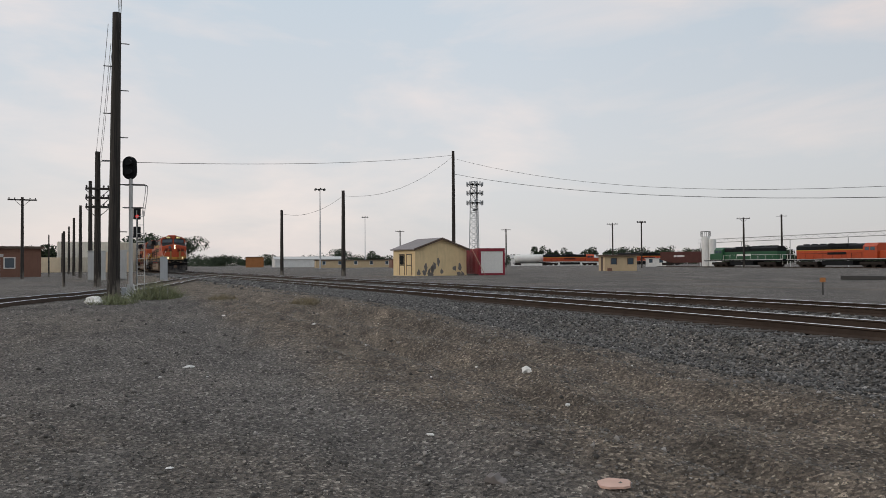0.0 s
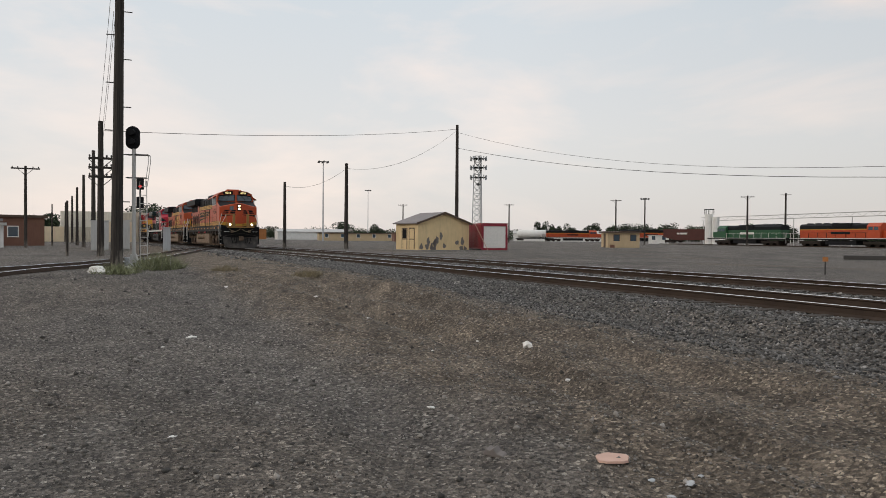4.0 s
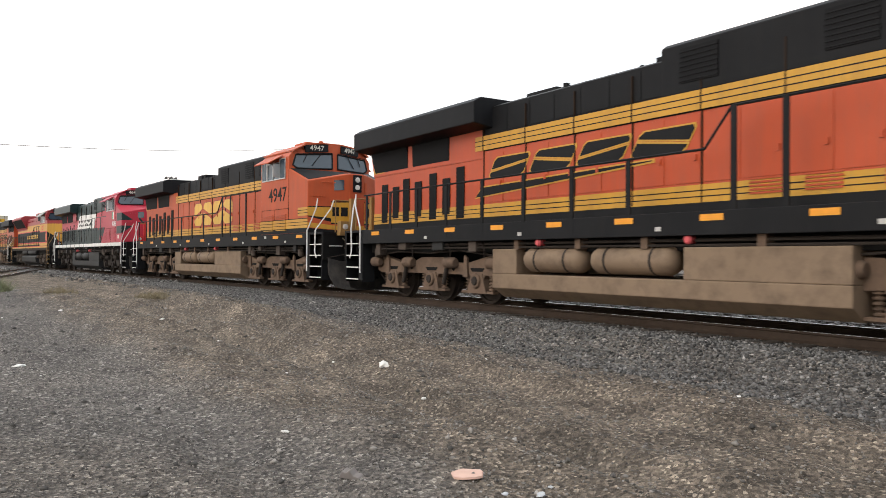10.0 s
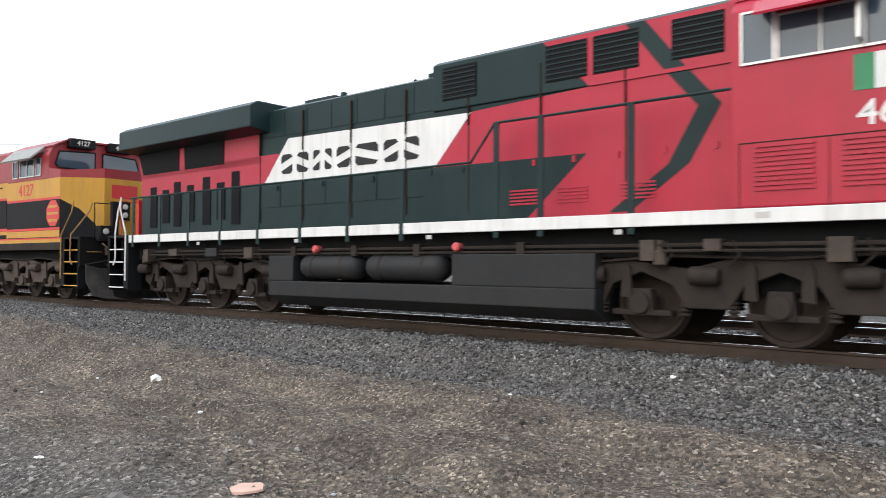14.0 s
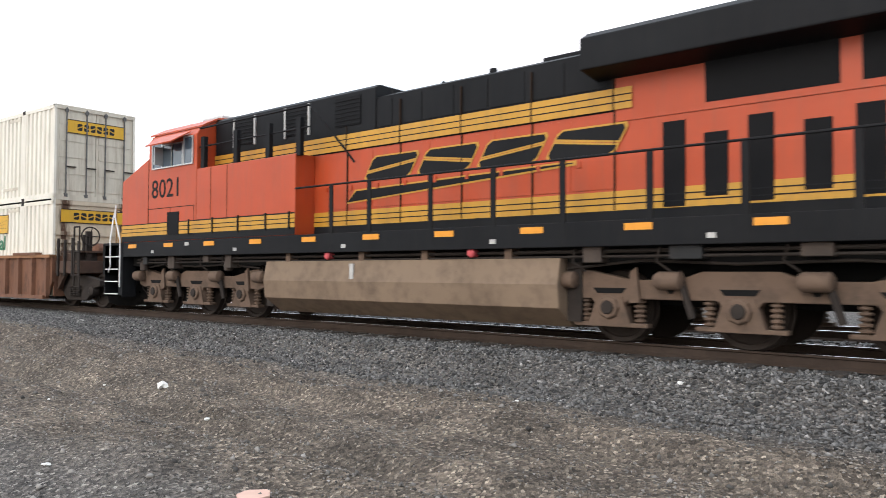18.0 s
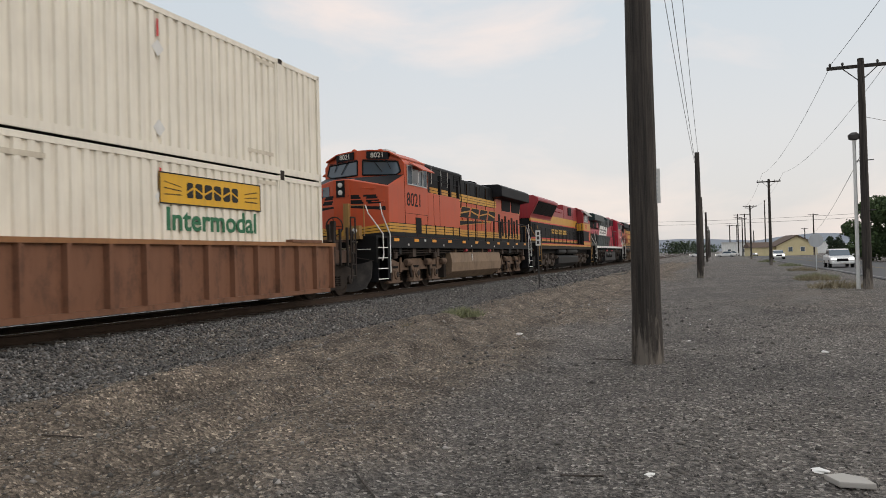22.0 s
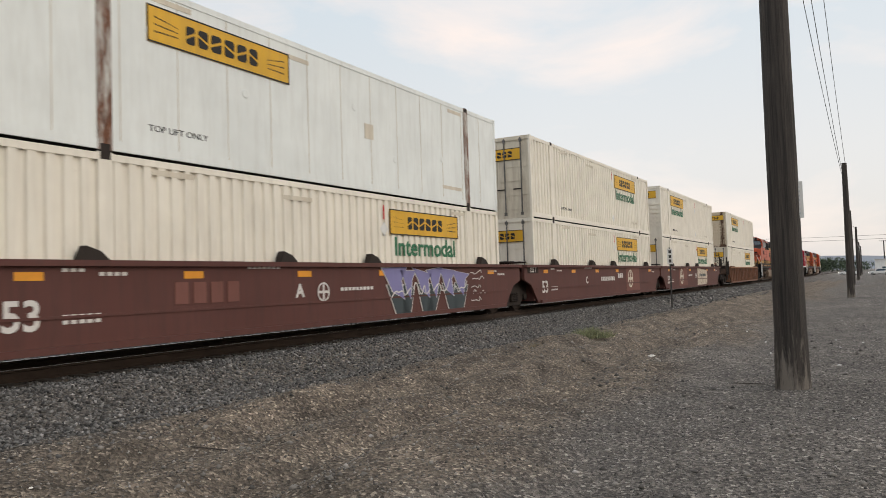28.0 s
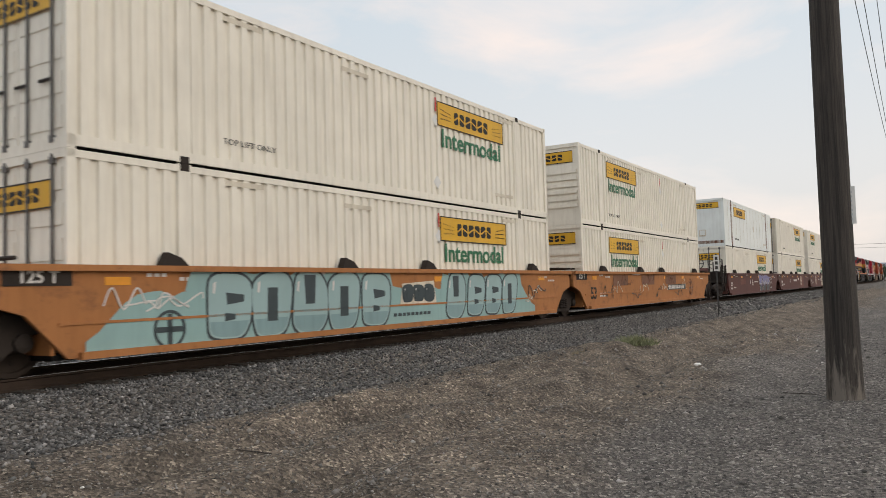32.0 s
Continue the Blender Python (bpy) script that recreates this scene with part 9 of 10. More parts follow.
timber_stand()
x, y = at(46.3, 30)
mk = thing("marker_post", "short dark marker post with an orange plate", "marker", pose(x, y, ground_z(x, y), 0, 0, 46))
part("post", Shape().box(-0.025, 0.025, -0.02, 0.02, -0.1, 0.5), M["dark_steel"], mk)
part("plate", Shape().box(-0.09, 0.09, -0.035, -0.02, 0.46, 0.62), M["orange_car"], mk)


# ---- parked locomotives and cars in the yard ----
def yard_loco(x, y, body, band, turn, label, cab_end=1, z=0.62):
    th = thing("parked_locomotive", label, "locomotive", pose(x, y, z, 0, 0, turn) @ Matrix.Diagonal((1.14, 1, 0.86, 1)), group="parked locomotives")
    part("sill", Shape().box(-9.6, 9.6, -1.45, 1.45, 1.2, 1.55), M["black"], th)
    part("sill_stripe", Shape().box(-9.6, 9.6, -1.46, -1.45, 1.44, 1.53), M["litter_white"], th)
    part("hood", Shape().box(-8.0, 4.6, -0.95, 0.95, 1.55, 3.2), body, th)
    part("hood_top", Shape().prism([(-0.95, 3.2), (0.95, 3.2), (0.95, 3.9), (0.6, 4.25), (-0.6, 4.25), (-0.95, 3.9)], 0, -8.0, 4.6), M["black"], th)
    part("stripe_band", Shape().box(-8.0, 4.6, -0.958, -0.95, 3.1, 3.25), band, th)
    for k in range(4):
        part("roof_fan", Shape().lathe(2, [(4.25, 0.5), (4.42, 0.5), (4.45, 0.3)], 12, (-6.8 + k * 1.6, 0, 0)), M["black"], th)
    part("dynamic_brake_bulge", Shape().box(-1.8, 1.6, -1.1, 1.1, 3.6, 4.35), M["black"], th, bevel=0.08)
    part("cab", Shape().prism([(-1.45, 1.55), (1.45, 1.55), (1.45, 3.7), (0.9, 4.3), (-0.9, 4.3), (-1.45, 3.7)], 0, 4.6, 6.8), body, th)
    for x0 in (4.9, 5.8):
        part("cab_window", Shape().box(x0, x0 + 0.7, -1.47, -1.45, 3.0, 3.6), M["glass"], th)
    part("short_hood", Shape().box(6.8, 8.6, -0.95, 0.95, 1.55, 2.9), body, th, bevel=0.1)
    x0 = -7.6
    while x0 < 4.2:
        part("access_door", Shape().box(x0, x0 + 0.6, -0.965, -0.95, 1.7, 3.0), body, th)
        x0 += 0.7
    part("name_mark", Shape().box(-2.0, 1.4, -0.975, -0.965, 2.3, 2.75), M["black"] if body is not M["loco_green"] else M["litter_white"], th)
    part("handrail", Shape().tube([(-9.3, -1.42, 2.55), (4.5, -1.42, 2.55)], 0.03), M["litter_white"] if body is M["loco_green"] else M["black"], th)
    for k in range(9):
        part("stanchion", Shape().tube([(-9.2 + k * 1.7, -1.42, 1.5), (-9.2 + k * 1.7, -1.42, 2.55)], 0.03), M["litter_white"] if body is M["loco_green"] else M["black"], th)
    for e in (1, -1):
        part("end_rail", Shape().tube([(e * 9.5, -1.3, 0.5), (e * 9.5, -1.3, 2.5), (e * 9.5, 1.3, 2.5), (e * 9.5, 1.3, 0.5)], 0.04), M["litter_white"], th)
        tr = part("truck", Shape().box(e * 5.8 - 2.0, e * 5.8 + 2.0, -1.2, 1.2, 0.45, 0.95), M["truck_dark"], th)
        for a in (-1.5, 0, 1.5):
            part("wheelset", Shape().cyl((e * 5.8 + a, -0.8, 0.5), (e * 5.8 + a, 0.8, 0.5), 0.5, 18), M["wheel"], tr)
    part("fuel_tank", Shape().box(-2.8, 2.8, -1.3, 1.3, 0.3, 1.15), M["black"], th, bevel=0.1)
    return th


YY = 98
for x, body, turn, label in ((-121.0, "loco_green", 180, "green and black road-switcher parked in the yard"), (-98.2, "orange", 0, "orange and black road-switcher parked in the yard"), (-75.4, "loco_green", 180, "long green road-switcher parked beyond the containers"), (-52.5, "orange", 0, "orange road-switcher parked beyond the containers"), (-29, "orange", 180, "orange road-switcher at the far end of the yard")):
    t_ = yard_loco(x, YY, M[body], M["yellow"] if body == "orange" else M["loco_green"], turn, label)
    if turn == 180:
        t_.matrix_basis = pose(x, YY, 0.62, 0, 0, 0) @ Matrix.Diagonal((-1.14, 1, 0.86, 1))
for az, d in ((63.2, 262), (57.6, 235), (27, 120), (22.5, 128)):
    x, y = at(az, d)
    yard_loco(x, y, M["orange"], M["yellow"], az + 12 if d > 200 else 0, "orange and black locomotive parked far across the yard")


def yard_track(y0, x0, x1, name):
    tr = thing(name, "straight rusty yard track", "track", kind="structure")
    for off in (-0.75, 0.75):
        part("rail", Shape().box(x0, x1, y0 + off - 0.035, y0 + off + 0.035, 0.42, 0.62), M["rail_side"], tr)
    part("bed", Shape().prism([(y0 - 2.6, 0.25), (y0 + 2.6, 0.25), (y0 + 1.7, 0.46), (y0 - 1.7, 0.46)], 0, x0, x1), M["ground"], tr)


yard_track(YY, -150, 60, "yard_track")


def hopper(az, d, mat, label):
    x, y = at(az, d)
    th = thing("hopper_car", label, "railcar", pose(x, y, 0.5, 0, 0, az - 4))
    part("body", Shape().prism([(-6, 3.4), (6, 3.4), (6, 1.6), (3.5, 0.9), (-3.5, 0.9), (-6, 1.6)], 1, -1.4, 1.4), mat, th)
    for k in range(8):
        part("side_post", Shape().box(-5.6 + k * 1.6, -5.45 + k * 1.6, -1.46, -1.4, 1.4, 3.4), mat, th)
    part("size_mark", Shape().box(-3.0, -0.6, -1.41, -1.4, 2.2, 2.6), M["litter_white"], th)
    for e in (1, -1):
        part("truck", Shape().box(e * 4.6 - 1.1, e * 4.6 + 1.1, -1.1, 1.1, 0.3, 0.9), M["truck_dark"], th, bevel=0.1)


hopper(54.9, 185, M["maroon_car"], "maroon hopper car standing in the yard")


def tank_car(az, d):
    x, y = at(az, d)
    th = thing("tank_car", "white tank car standing in the yard", "railcar", pose(x, y, 0.5, 0, 0, az))
    part("tank", Shape().lathe(0, [(-6, 0.3), (-5.7, 1.1), (-5.2, 1.4), (5.2, 1.4), (5.7, 1.1), (6, 0.3)], 18, (0, 0, 2.5)), M["white"], th, smooth=True)
    part("dome", Shape().lathe(2, [(3.8, 0.5), (4.3, 0.5), (4.4, 0.3)], 12), M["white"], th)
    part("frame", Shape().box(-6.4, 6.4, -1.2, 1.2, 0.85, 1.1), M["dark_steel"], th)
    for e in (1, -1):
        part("truck", Shape().box(e * 4.8 - 1.1, e * 4.8 + 1.1, -1.1, 1.1, 0.3, 0.85), M["truck_dark"], th, bevel=0.1)


tank_car(66.0, 262)
tank_car(69.0, 300)


def pipe_rack():
    th = thing("pipe_rack", "long elevated white pipe gantry behind the locomotives", "gantry", pose(0, 0, 0))
    y0, x0, x1 = 116.0, -160.0, -58.0
    for z in (6.1, 6.9):
        for dy in (-0.6, 0.6):
            part("chord", Shape().tube([(x0, y0 + dy, z), (x1, y0 + dy, z)], 0.055, 6), M["silver_paint"], th)
    for k in range(35):
        x = x0 + k * 3.0
        part("lattice_brace", Shape().tube([(x, y0 - 0.6, 6.1), (x + 1.5, y0 - 0.6, 6.9), (x + 3.0, y0 - 0.6, 6.1)], 0.03, 5), M["silver_paint"], th)
        if k % 5 == 0:
            part("support", Shape().tube([(x, y0, 0), (x, y0, 6.1)], 0.08, 6), M["silver_paint"], th)


pipe_rack()
x, y = at(53.7, 175)
silo = thing("silo", "slim white sand silo with a railed top", "silo", pose(x, y, 0.4))
part("drum", Shape().cyl((0, 0, 0), (0, 0, 6.6), 0.85, 18), M["white"], silo, smooth=True)
part("second_drum", Shape().cyl((1.5, 0.6, 0), (1.5, 0.6, 6.0), 0.75, 18), M["white"], silo, smooth=True)
for k in range(8):
    a = k * 0.785
    part("rail_post", Shape().tube([(math.cos(a), math.sin(a), 6.6), (math.cos(a), math.sin(a), 7.7)], 0.05, 5), M["dark_steel"], silo)
part("top_frame", Shape().lathe(2, [(7.6, 1.0), (7.7, 1.0), (7.7, 1.06), (7.6, 1.06)], 16), M["dark_steel"], silo)


# ---- vegetation ----
def leaf_cloud(rng, centre, radii, n, size, hollow=0.55):
    """Triangles scattered through an uneven crown."""
    lobes = [(np.array(centre) + (rng.random(3) - 0.5) * np.array(radii) * 1.5, np.array(radii) * (0.35 + 0.3 * rng.random())) for _ in range(9)]
    k = rng.integers(0, len(lobes), n)
    d = rng.normal(size=(n, 3))
    d /= np.linalg.norm(d, axis=1)[:, None]
    rr = hollow + (1 - hollow) * rng.random(n) ** 0.5
    c = np.array([lobes[i][0] for i in k]) + d * np.array([lobes[i][1] for i in k]) * rr[:, None]
    t = rng.normal(size=(n, 3, 3)) * size
    return c[:, None, :] + t


def crown_object(name, tris, mat, parent):
    n = len(tris)
    ob = new(name, tri_mesh(name, tris.reshape(-1, 3), np.arange(n * 3).reshape(-1, 3), mat))
    ob.parent = parent
    return ob


def tree(x, y, h, w, seed, mat, label, n=2600, size=0.13, trunk=0.25):
    rng = np.random.default_rng(seed)
    th = thing("tree", label, "tree", pose(x, y, max(ground_z(x, y), 0.0) if abs(x) < 400 else 0.4))
    s = Shape().cyl((0, 0, -0.2), (0.1, 0, h * 0.45), trunk, 9, trunk * 0.6)
    for k in range(5):
        a = k * 1.3 + seed
        s.cyl((0.1, 0, h * (0.3 + 0.05 * k)), (w * 0.3 * math.cos(a), w * 0.3 * math.sin(a), h * (0.6 + 0.06 * k)), trunk * 0.4, 6, trunk * 0.12)
    part("trunk", s, M["pole"], th)
    crown_object("crown", leaf_cloud(rng, (0, 0, h * 0.58), (w / 2, w / 2, h * 0.42), n, size), mat, th)
    return th


for az, d, h, w, n in ((-100.9, 97, 6.5, 8.6, 12000), (-104.2, 92, 6.2, 9.0, 9000), (-107.5, 88, 5.8, 8.0, 6000), (-99.0, 112, 4.6, 4.6, 4000)):
    tree(*at(az, d), h, w, int(d), M["leaf"], "dense green roadside tree", n, 0.16)
for x, y, h in ((174.8, -21.8, 3.6), (172.4, -22.7, 3.9), (171.0, -23.6, 3.8)):
    tree(x, y, h, 1.25, int(x), M["leaf_dark"], "slim dark columnar shrub by the road", 1500, 0.12)
for k, (az, d, h, w) in enumerate(((94.6, 230, 10.5, 13), (92.9, 240, 10, 12), (91.2, 250, 9.5, 11), (100.2, 210, 6, 7), (80.2, 420, 9, 12), (77.6, 430, 7.5, 8), (88.5, 430, 6, 16), (85, 450, 7, 14), (65.6, 400, 9, 6), (64.5, 400, 8.5, 5), (63.4, 410, 8.5, 6), (61.8, 400, 9, 8))):
    x, y = at(az, d)
    tree(x, y, h, w, 20 + k, M["leaf_dark"], "dark broad tree far beyond the yard", 2600, 0.24, 0.3)


def far_woods():
    rng = np.random.default_rng(77)
    out = []
    for k in range(90):
        az = 42 + 19 * rng.random()
        d = 380 + 60 * rng.random()
        x, y = at(az, d)
        h = 5 + 5 * rng.random()
        out.append(leaf_cloud(rng, (x, y, 0.4 + h * 0.46), (4.5, 4.5, h * 0.44), 620, 0.34, 0.3))
    for k in range(150):
        az = 64 + 40 * rng.random()
        d = 480 + 120 * rng.random()
        x, y = at(az, d)
        h = 4 + 4.5 * rng.random()
        out.append(leaf_cloud(rng, (x, y, 0.4 + h * 0.45), (9, 9, h * 0.45), 420, 0.36, 0.3))
    for k in range(60):
        az = -28 - 62 * rng.random()
        d = 420 + 160 * rng.random()
        x, y = at(az, d)
        h = 5 + 4 * rng.random()
        out.append(leaf_cloud(rng, (x, y, 0.4 + h * 0.45), (8, 8, h * 0.45), 420, 0.36, 0.3))
    for k in range(60):
        az = 10 + 32 * rng.random()
        d = 420 + 100 * rng.random()
        x, y = at(az, d)
        out.append(leaf_cloud(rng, (x, y, 4), (8, 8, 3.6), 420, 0.36, 0.3))
    tris = np.concatenate(out)
    ob = crown_object("far_woods", tris, M["leaf_dark"], None)
    tagged(ob, "dark belt of trees along the far horizon", "trees", kind="stuff")


far_woods()


def weeds(x, y, r, h, n, seed, mat, label):
    rng = np.random.default_rng(seed)
    a = rng.random(n) * 6.283
    rad = r * rng.random(n) ** 0.7
    bx, by = x + rad * np.cos(a), y + rad * np.sin(a)
    lean = rng.normal(size=(n, 2)) * 0.35 * h
    hh = h * (0.45 + 0.6 * rng.random(n)) * (1 - 0.5 * rad / r)
    z = ground_z(x, y)
    w = 0.004 + 0.007 * rng.random(n) + 0.004 * r
    ca, sa = np.cos(a * 7), np.sin(a * 7)
    t = np.stack([np.stack([bx - w * ca, by - w * sa, np.full(n, z - 0.02)], -1), np.stack([bx + w * ca, by + w * sa, np.full(n, z - 0.02)], -1), np.stack([bx + lean[:, 0], by + lean[:, 1], z + hh], -1)], 1)
    ob = crown_object("weed_clump", t, mat, None)
    tagged(ob, label, "weeds", "weed clumps")


weeds(*at(93.1, 28.6), 0.85, 0.8, 1100, 1, M["weed"], "green weed clump by the signal")
weeds(*at(95.9, 26), 0.7, 0.45, 700, 2, M["weed"], "grey-green weed clump at the foot of the pole")
weeds(-23.8, 3.1, 0.6, 0.28, 600, 3, M["straw"], "dry yellow weed tuft")
weeds(*at(88.6, 26), 0.5, 0.3, 300, 4, M["straw"], "dry yellow weed tuft")
weeds(18.7, 6.2, 0.55, 0.3, 900, 5, M["weed"], "grey-green weed clump on the ballast slope")
weeds(17.4, 6.9, 0.4, 0.2, 300, 6, M["straw"], "dry yellow weed tuft")
for k, (x, y) in enumerate(((80, -6.5), (62, -5.8), (45, -4.9), (43, -4.7), (109, -6.1), (34.3, -4.5))):
    weeds(x, y, 1.1, 0.45, 800, 30 + k, M["straw"] if k % 2 else M["weed"], "dry roadside weed clump")


# ---- road side ----
M["road_white"] = paint("worn_white_line", (0.26, 0.255, 0.245), 0.9, 0.7, (0.08, 0.08, 0.08), False)
M["road_yellow"] = paint("worn_yellow_line", (0.2, 0.15, 0.06), 0.9, 0.7, (0.08, 0.08, 0.08), False)


def build_road():
    vs = [(-300, -15.5, 0.03), (900, -15.5, 0.03), (900, -7.6, 0.03), (-300, -7.6, 0.03)]
    ob = part("road", Shape().box(-300, 900, -15.5, -7.6, -0.2, 0.035), M["asphalt"], None)
    tagged(ob, "dark grey two-lane asphalt road", "road", kind="structure")
    for y0, col in ((-11.6, "road_yellow"), (-11.4, "road_yellow"), (-8.0, "road_white"), (-15.1, "road_white")):
        ln = part("road_line", Shape().box(-300, 900, y0 - 0.05, y0 + 0.05, 0.035, 0.039), M[col], ob)


build_road()


def house():
    th = thing("house", "pale yellow house with a brown gabled roof", "house", pose(219, -18.2, 0.0, 0, 0, -90 + 14))
    part("wall", Shape().prism([(-5, 0), (5, 0), (5, 2.6), (0, 5.0), (-5, 2.6)], 1, -4, 4), M["cream_house"], th)
    for sg in (1, -1):
        part("roof_slope", Shape().prism([(sg * 5.5, 2.3), (0, 5.0), (0, 5.25), (sg * 5.5, 2.5)], 1, -4.5, 4.5), M["roof_brown"], th)
    for x0 in (-1.6, 1.4):
        framed(th, "window", x0 - 0.5, x0 + 0.5, 1.0, 2.1, -4.02, M["glass"], M["litter_white"])
    part("wing", Shape().box(-11, -5, -3, 3, 0, 2.3), M["cream_house"], th)
    part("wing_roof", Shape().prism([(-3.4, 2.2), (3.4, 2.2), (0, 3.6)], 0, -11.4, -5), M["roof_brown"], th)


M["cream_house"] = paint("pale_yellow_siding", (0.58, 0.50, 0.30), 0.8, 0.15, (0.35, 0.3, 0.2))
house()
M["mint"] = paint("pale_green_roof", (0.42, 0.55, 0.47), 0.6, 0.2, (0.3, 0.36, 0.32))
yard_building(-96.9, 290, 18, 12, 3.0, M["white"], M["mint"], "long white building with a pale green roof", 90, 0, True, 0.0)
yard_building(-91.3, 260, 9, 9, 4.0, M["white"], M["silver"], "pale buildings at the end of the dirt track", 0, 2, False, 0.0)
yard_building(-92.6, 300, 12, 9, 3.0, M["tan_wall"], M["roof_brown"], "low tan building by the road", 0, 2, True, 0.0)


def far_hills():
    rng = np.random.default_rng(9)
    th = new("far_hills")
    tagged(th, "low hills along the horizon, with blue distance haze put into their colour", "hills", kind="structure")
    for k, (d, hmax, a0, a1, off) in enumerate(((2600, 62, -118, -62, 0), (3100, 88, -125, -84, 3))):
        vs, n = [], 70
        for i in range(n + 1):
            a = a0 + (a1 - a0) * i / n
            env = math.sin(math.pi * i / n) ** 0.6
            h = hmax * env * (0.62 + 0.38 * noise.noise((i * 0.09 + off, off, 2.0)) + 0.05 * noise.noise((i * 0.5, off, 1.0)))
            x, y = at(a, d)
            x2, y2 = at(a, d + 260)
            vs += [(x, y, -2), (x2, y2, max(h, 1.0))]
        s = Shape().add(vs, [(2 * i, 2 * i + 2, 2 * i + 3, 2 * i + 1) for i in range(n)])
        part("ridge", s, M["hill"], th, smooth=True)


far_hills()


def white_pipe_pole():
    th = thing("pipe_pole", "white steel pole with a small round lamp", "pole", pose(33.0, -5.05, 0.0, 0, -0.3, 0))
    part("pipe", Shape().cyl((0, 0, -0.3), (0, 0, 5.7), 0.075, 12, 0.06), M["sign_white"], th, smooth=True)
    part("lamp_head", Shape().lathe(2, [(5.7, 0.06), (5.75, 0.2), (5.9, 0.22), (6.0, 0.1)], 12), M["dark_steel"], th)
    for z in (1.2, 3.0, 4.9):
        part("strap", Shape().tube([(0, 0, z), (-0.3, -0.6, z)], 0.02), M["dark_steel"], th)


white_pipe_pole()
mp = thing("milepost", "dark steel milepost with a narrow white number plate", "milepost", pose(37.4, 8.35, ground_z(37.4, 8.35), 0, 0, -75))
part("post", Shape().box(-0.035, 0.035, -0.03, 0.03, -0.2, 2.9), M["dark_steel"], mp)
part("plate", Shape().box(-0.12, 0.12, -0.05, -0.03, 2.1, 2.85), M["sign_white"], mp)
for k in range(3):
    part("plate_mark", Shape().box(-0.06, 0.06, -0.055, -0.05, 2.18 + k * 0.22, 2.33 + k * 0.22), M["dark_steel"], mp)


def road_car(label):
    th = thing("car", label, "car")
    low = [(-2.25, 0.35), (2.2, 0.32), (2.28, 0.62), (2.1, 0.82), (1.0, 0.95), (-1.9, 0.98), (-2.28, 0.85)]
    part("body", Shape().prism(low, 1, -0.88, 0.88), M["car_white"], th, bevel=0.08)
    cabin = [(-1.7, 0.95), (1.05, 0.93), (0.35, 1.42), (-1.0, 1.45)]
    part("cabin", Shape().prism(cabin, 1, -0.74, 0.74), M["glass"], th, bevel=0.06)
    part("roof", Shape().prism([(-1.05, 1.42), (0.38, 1.40), (0.3, 1.48), (-0.95, 1.5)], 1, -0.7, 0.7), M["car_white"], th, bevel=0.03)
    for x0 in (-1.4, 1.38):
        for sg in (1, -1):
            wv = part("wheel", Shape().lathe(1, [(sg * 0.70, 0.1), (sg * 0.70, 0.31), (sg * 0.9, 0.31), (sg * 0.9, 0.2)], 16, (0, 0, 0)), M["rubber"], th)
            wv.location = (x0, 0, 0.31)
            part("rim", Shape().lathe(1, [(sg * 0.895, 0.05), (sg * 0.905, 0.2), (sg * 0.89, 0.2)], 12), M["alu"], wv)
    for sg in (1, -1):
        part("headlight", Shape().box(2.12, 2.26, sg * 0.62 - 0.17, sg * 0.62 + 0.17, 0.62, 0.76), M["car_lamp"], th, bevel=0.03)
        part("mirror", Shape().box(0.7, 0.85, *sorted((sg * 0.88, sg * 1.03)), 0.95, 1.08), M["car_white"], th)
    part("grille", Shape().box(2.24, 2.29, -0.4, 0.4, 0.5, 0.72), M["grille"], th)
    part("bumper", Shape().box(2.2, 2.32, -0.8, 0.8, 0.32, 0.5), M["car_white"], th, bevel=0.04)
    return th


M["car_lamp"] = plain("car_lamp", (1.0, 0.97, 0.88), 0.3, 0, 7.0)
ROAD_CARS = []
for label, t0, x0, v in (("white car driving with its headlights on", 23.0, 53.7, 15.5), ("white sedan driving further back with its headlights on", 24.4, 86.7, 20.0)):
    c = road_car(label)
    ROAD_CARS.append((c, [(float(t), pose(x0 - v * (t - t0), -9.2, 0.035, 0, 0, 180)) for t in range(0, 33, 2)]))
for x, y, a in ((205, -2.0, 80), (235, -3.5, 95), (225, 5.0, 85), (215, -9.0, 175)):
    c = road_car("car parked at the end of the dirt track")
    c.matrix_basis = pose(x, y, 0.0, 0, 0, a)


# ---- litter on the dirt ----
def litter(x, y, size, mat, label, seed, flat=0.35, name="litter"):
    rng = random.Random(seed)
    bm = bmesh.new()
    bmesh.ops.create_icosphere(bm, subdivisions=2, radius=1.0)
    for v in bm.verts:
        k = 0.7 + 0.5 * noise.noise(v.co * 1.7 + Vector((seed, 0, 0))) + 0.12 * rng.random()
        v.co = Vector((v.co.x * k * size, v.co.y * k * size * 0.75, v.co.z * k * size * flat))
    me = bpy.data.meshes.new(name)
    bm.to_mesh(me)
    bm.free()
    me.materials.append(mat)
    ob = new(name, me)
    ob.matrix_basis = pose(x, y, ground_z(x, y) + size * flat * 0.3, 0, 0, rng.random() * 360)
    return tagged(ob, label, "litter")


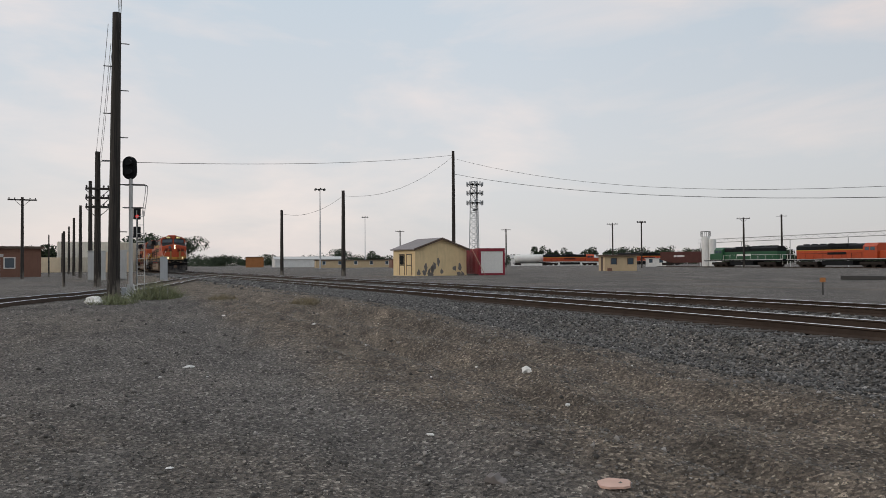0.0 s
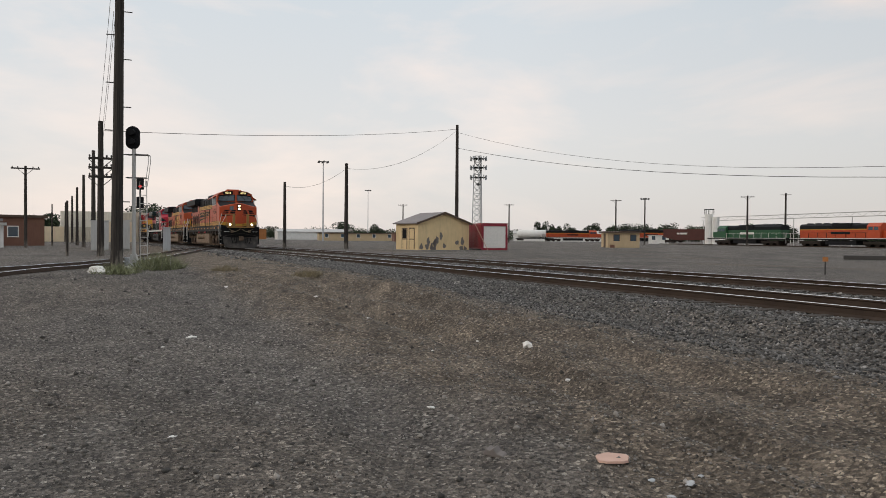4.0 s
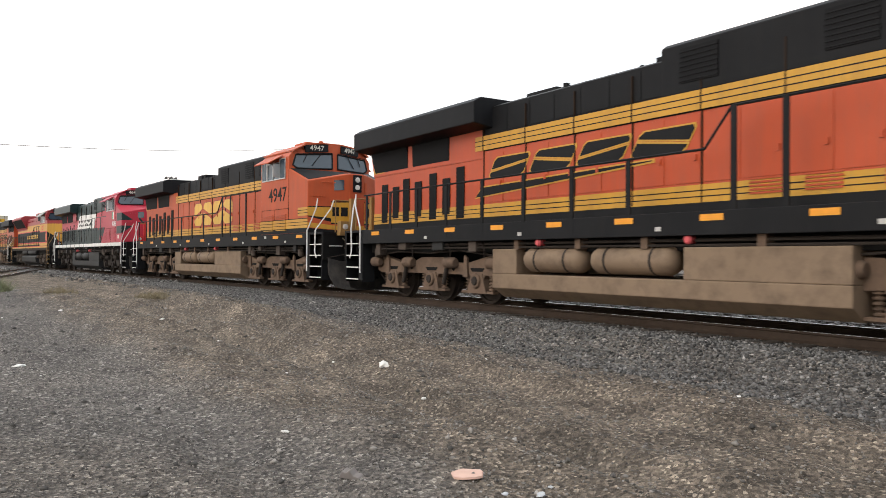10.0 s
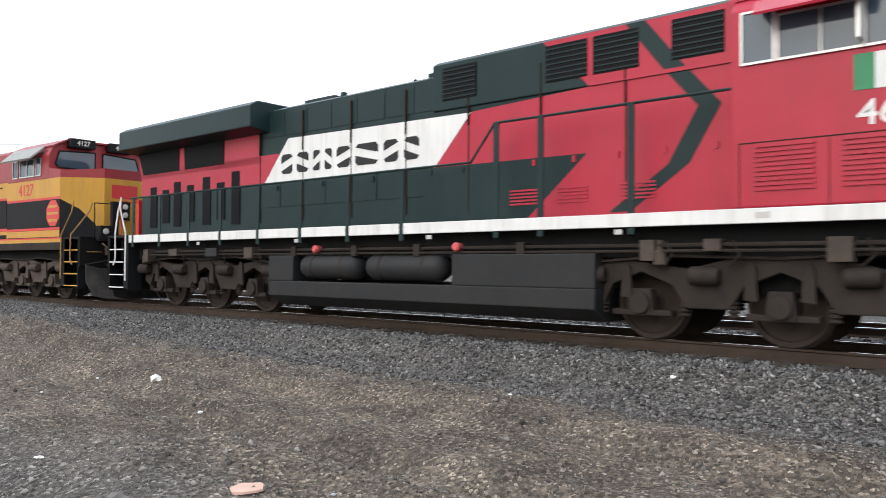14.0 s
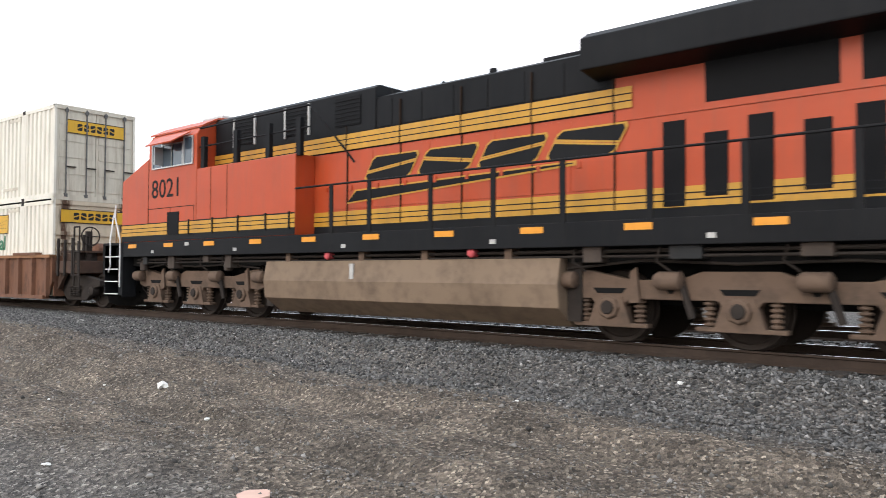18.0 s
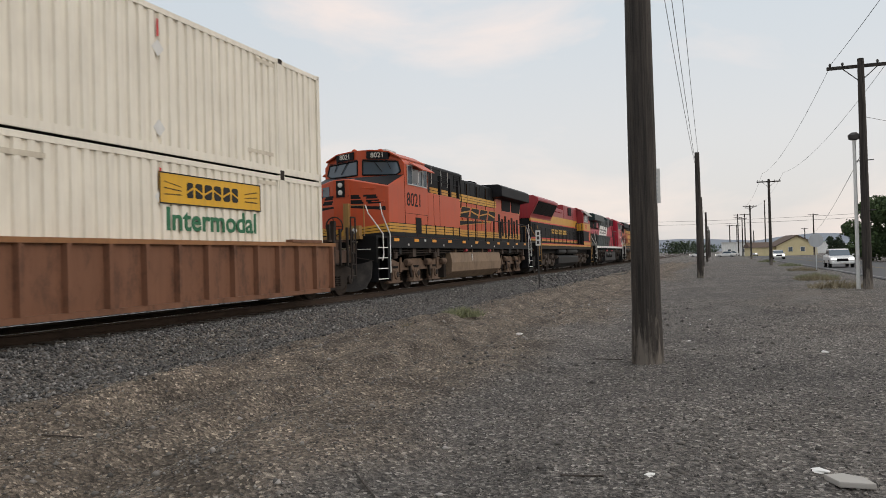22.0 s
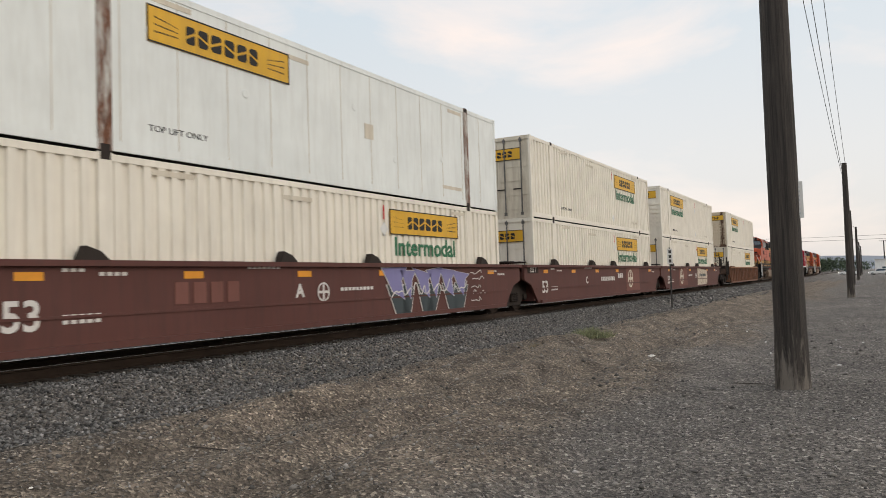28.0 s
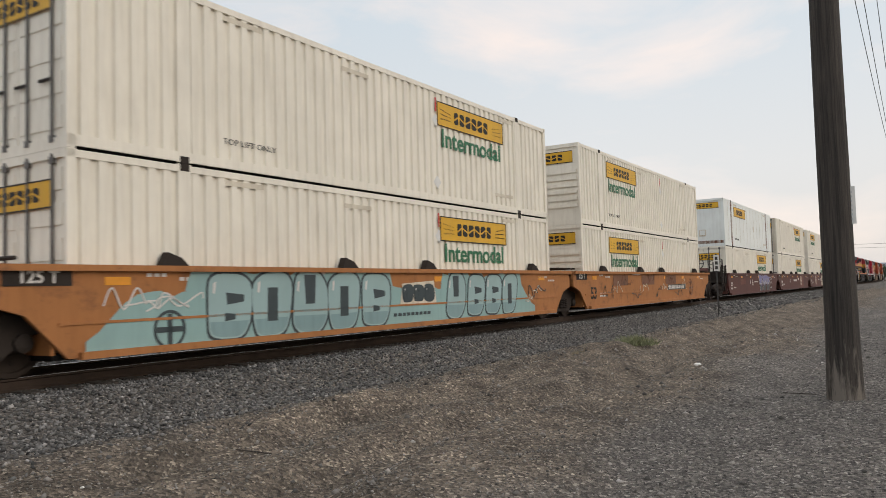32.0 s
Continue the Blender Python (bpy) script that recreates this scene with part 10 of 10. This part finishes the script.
LIT = [(-10.0, 4.35, 0.10, 0.7), (-10.15, 6.1, 0.085, 0.7), (-8.4, 4.2, 0.05, 0.5), (-6.8, 2.0, 0.045, 0.4), (-4.9, 8.7, 0.07, 0.4), (-6.3, 7.25, 0.05, 0.4), (-12.2, -0.2, 0.09, 0.4), (-6.5, -0.25, 0.045, 0.2), (15.7, 7.4, 0.08, 0.5),
       (5.7, 0.5, 0.05, 0.4), (14.5, 3.65, 0.09, 0.4), (4.8, 6.85, 0.11, 0.2), (-25.8, -3.2, 0.42, 0.5), (6.1, -0.65, 0.09, 0.2), (-16, 2.2, 0.06, 0.4), (-20, 0.5, 0.07, 0.4), (9.5, -2.0, 0.06, 0.4), (13.0, -1.5, 0.07, 0.4), (3.4, 7.6, 0.05, 0.4), (-2.0, 7.3, 0.05, 0.4), (10.5, 7.3, 0.06, 0.4)]
for k, (x, y, r, f) in enumerate(LIT):
    litter(x, y, r, M["litter_white"], "crumpled white scrap of litter on the dirt", k + 1, f)
for k in range(40):
    rnd = random.Random(k + 100)
    x, y = -22 + 44 * rnd.random(), -1.5 + 9.5 * rnd.random()
    if math.hypot(x, y) > 3.5:
        litter(x, y, 0.018 + 0.02 * rnd.random(), M["litter_white"], "tiny pale scrap of litter on the dirt", k + 50, 0.5)
disc = part("flat_disc", Shape().prism([(0.14 * math.cos(k * 0.4488) * (1 + 0.10 * math.sin(k * 2.3)), 0.11 * math.sin(k * 0.4488) * (1 + 0.12 * math.cos(k * 1.7))) for k in range(14)], 2, 0.0, 0.016), M["litter_pink"], None)
disc.matrix_basis = pose(-4.68, 2.68, ground_z(-4.68, 2.68) + 0.005, 3, -4, 0)
tagged(disc, "flat pinkish disc lying on the dirt", "litter")
slab = part("flat_slab", Shape().prism([(-0.16, -0.1), (0.05, -0.13), (0.17, -0.04), (0.13, 0.11), (-0.1, 0.12)], 2, 0.0, 0.04), M["concrete"], None, bevel=0.01)
slab.matrix_basis = pose(5.85, -0.8, ground_z(5.85, -0.8), 2, 3, 20)
tagged(slab, "broken pale concrete slab on the dirt", "rubble")
chunk = part("wood_chunk", Shape().prism([(-0.09, 0.0), (0.1, 0.0), (0.07, 0.03), (0.03, 0.035), (0.0, 0.07), (-0.03, 0.045), (-0.06, 0.055)], 1, -0.035, 0.04), M["bare_wood"], None, bevel=0.008)
chunk.matrix_basis = pose(-5.15, 2.0, ground_z(-5.15, 2.0), 10, 5, 40)
tagged(chunk, "splintered grey wood chunk on the dirt", "rubble")
for k, (x, y, a) in enumerate(((-4.1, 2.9, 0.05), (-4.3, 2.75, 0.04), (-4.0, 2.7, 0.035), (-4.2, 3.05, 0.03))):
    litter(x, y, a, M["grey_box"], "broken grey rock fragment on the dirt", k + 400, 0.4, "rock_fragment")
for k, (x, y, ln, a) in enumerate(((-5.7, 6.7, 0.7, 20), (2.4, 7.75, 0.55, 10), (-1.5, 7.0, 0.6, 5))):
    s = Shape()
    rnd = random.Random(k)
    pts = [(-ln / 2 + ln * i / 6, 0.05 * rnd.random(), 0.0) for i in range(7)]
    vs = []
    for i, p in enumerate(pts):
        w = 0.012 + 0.03 * rnd.random()
        x1, y1 = x + p[0], y + p[1]
        vs += [(x1, y1 - w, ground_z(x1, y1 - w) + 0.012), (x1, y1 + w, ground_z(x1, y1 + w) + 0.012)]
    ob = part("paint_mark", s.add(vs, [(2 * i, 2 * i + 2, 2 * i + 3, 2 * i + 1) for i in range(6)]), M["paint_pink"], None)
    tagged(ob, "faded pink spray mark on the gravel", "mark")
for k in range(14):
    rnd = random.Random(k + 900)
    x, y = -14 + 28 * rnd.random(), 0.5 + 6 * rnd.random()
    if math.hypot(x, y) < 3.5:
        continue
    ln, a = 0.25 + 0.4 * rnd.random(), rnd.random() * 6.28
    z0, z1 = ground_z(x, y), ground_z(x + ln * math.cos(a), y + ln * math.sin(a))
    ob = part("twig", Shape().tube([(x, y, z0 + 0.01), (x + ln * math.cos(a), y + ln * math.sin(a), z1 + 0.012)], 0.008, 5), M["tie"], None)
    tagged(ob, "thin dark twig lying on the dirt", "twig")


def motions():
    """The train rolls past; its wheels turn."""
    for th, back, span, flip, rise in MOVERS:
        walk(th, [(i * 0.5, car_pose(i * 0.5, back, span, flip) @ pose(0, 0, rise)) for i in range(65)])
    for ob, r, x, flip in WHEELS:
        rows = []
        for i in range(481):
            t = i / 15
            turn = (lead(t) - lead(0)) / r * (-1 if flip else 1)
            rows.append((t, Matrix.Translation((x, 0, r)) @ Matrix.Rotation(turn, 4, "Y")))
        walk(ob, rows)
    for th, rows in ROAD_CARS:
        walk(th, rows)


motions()
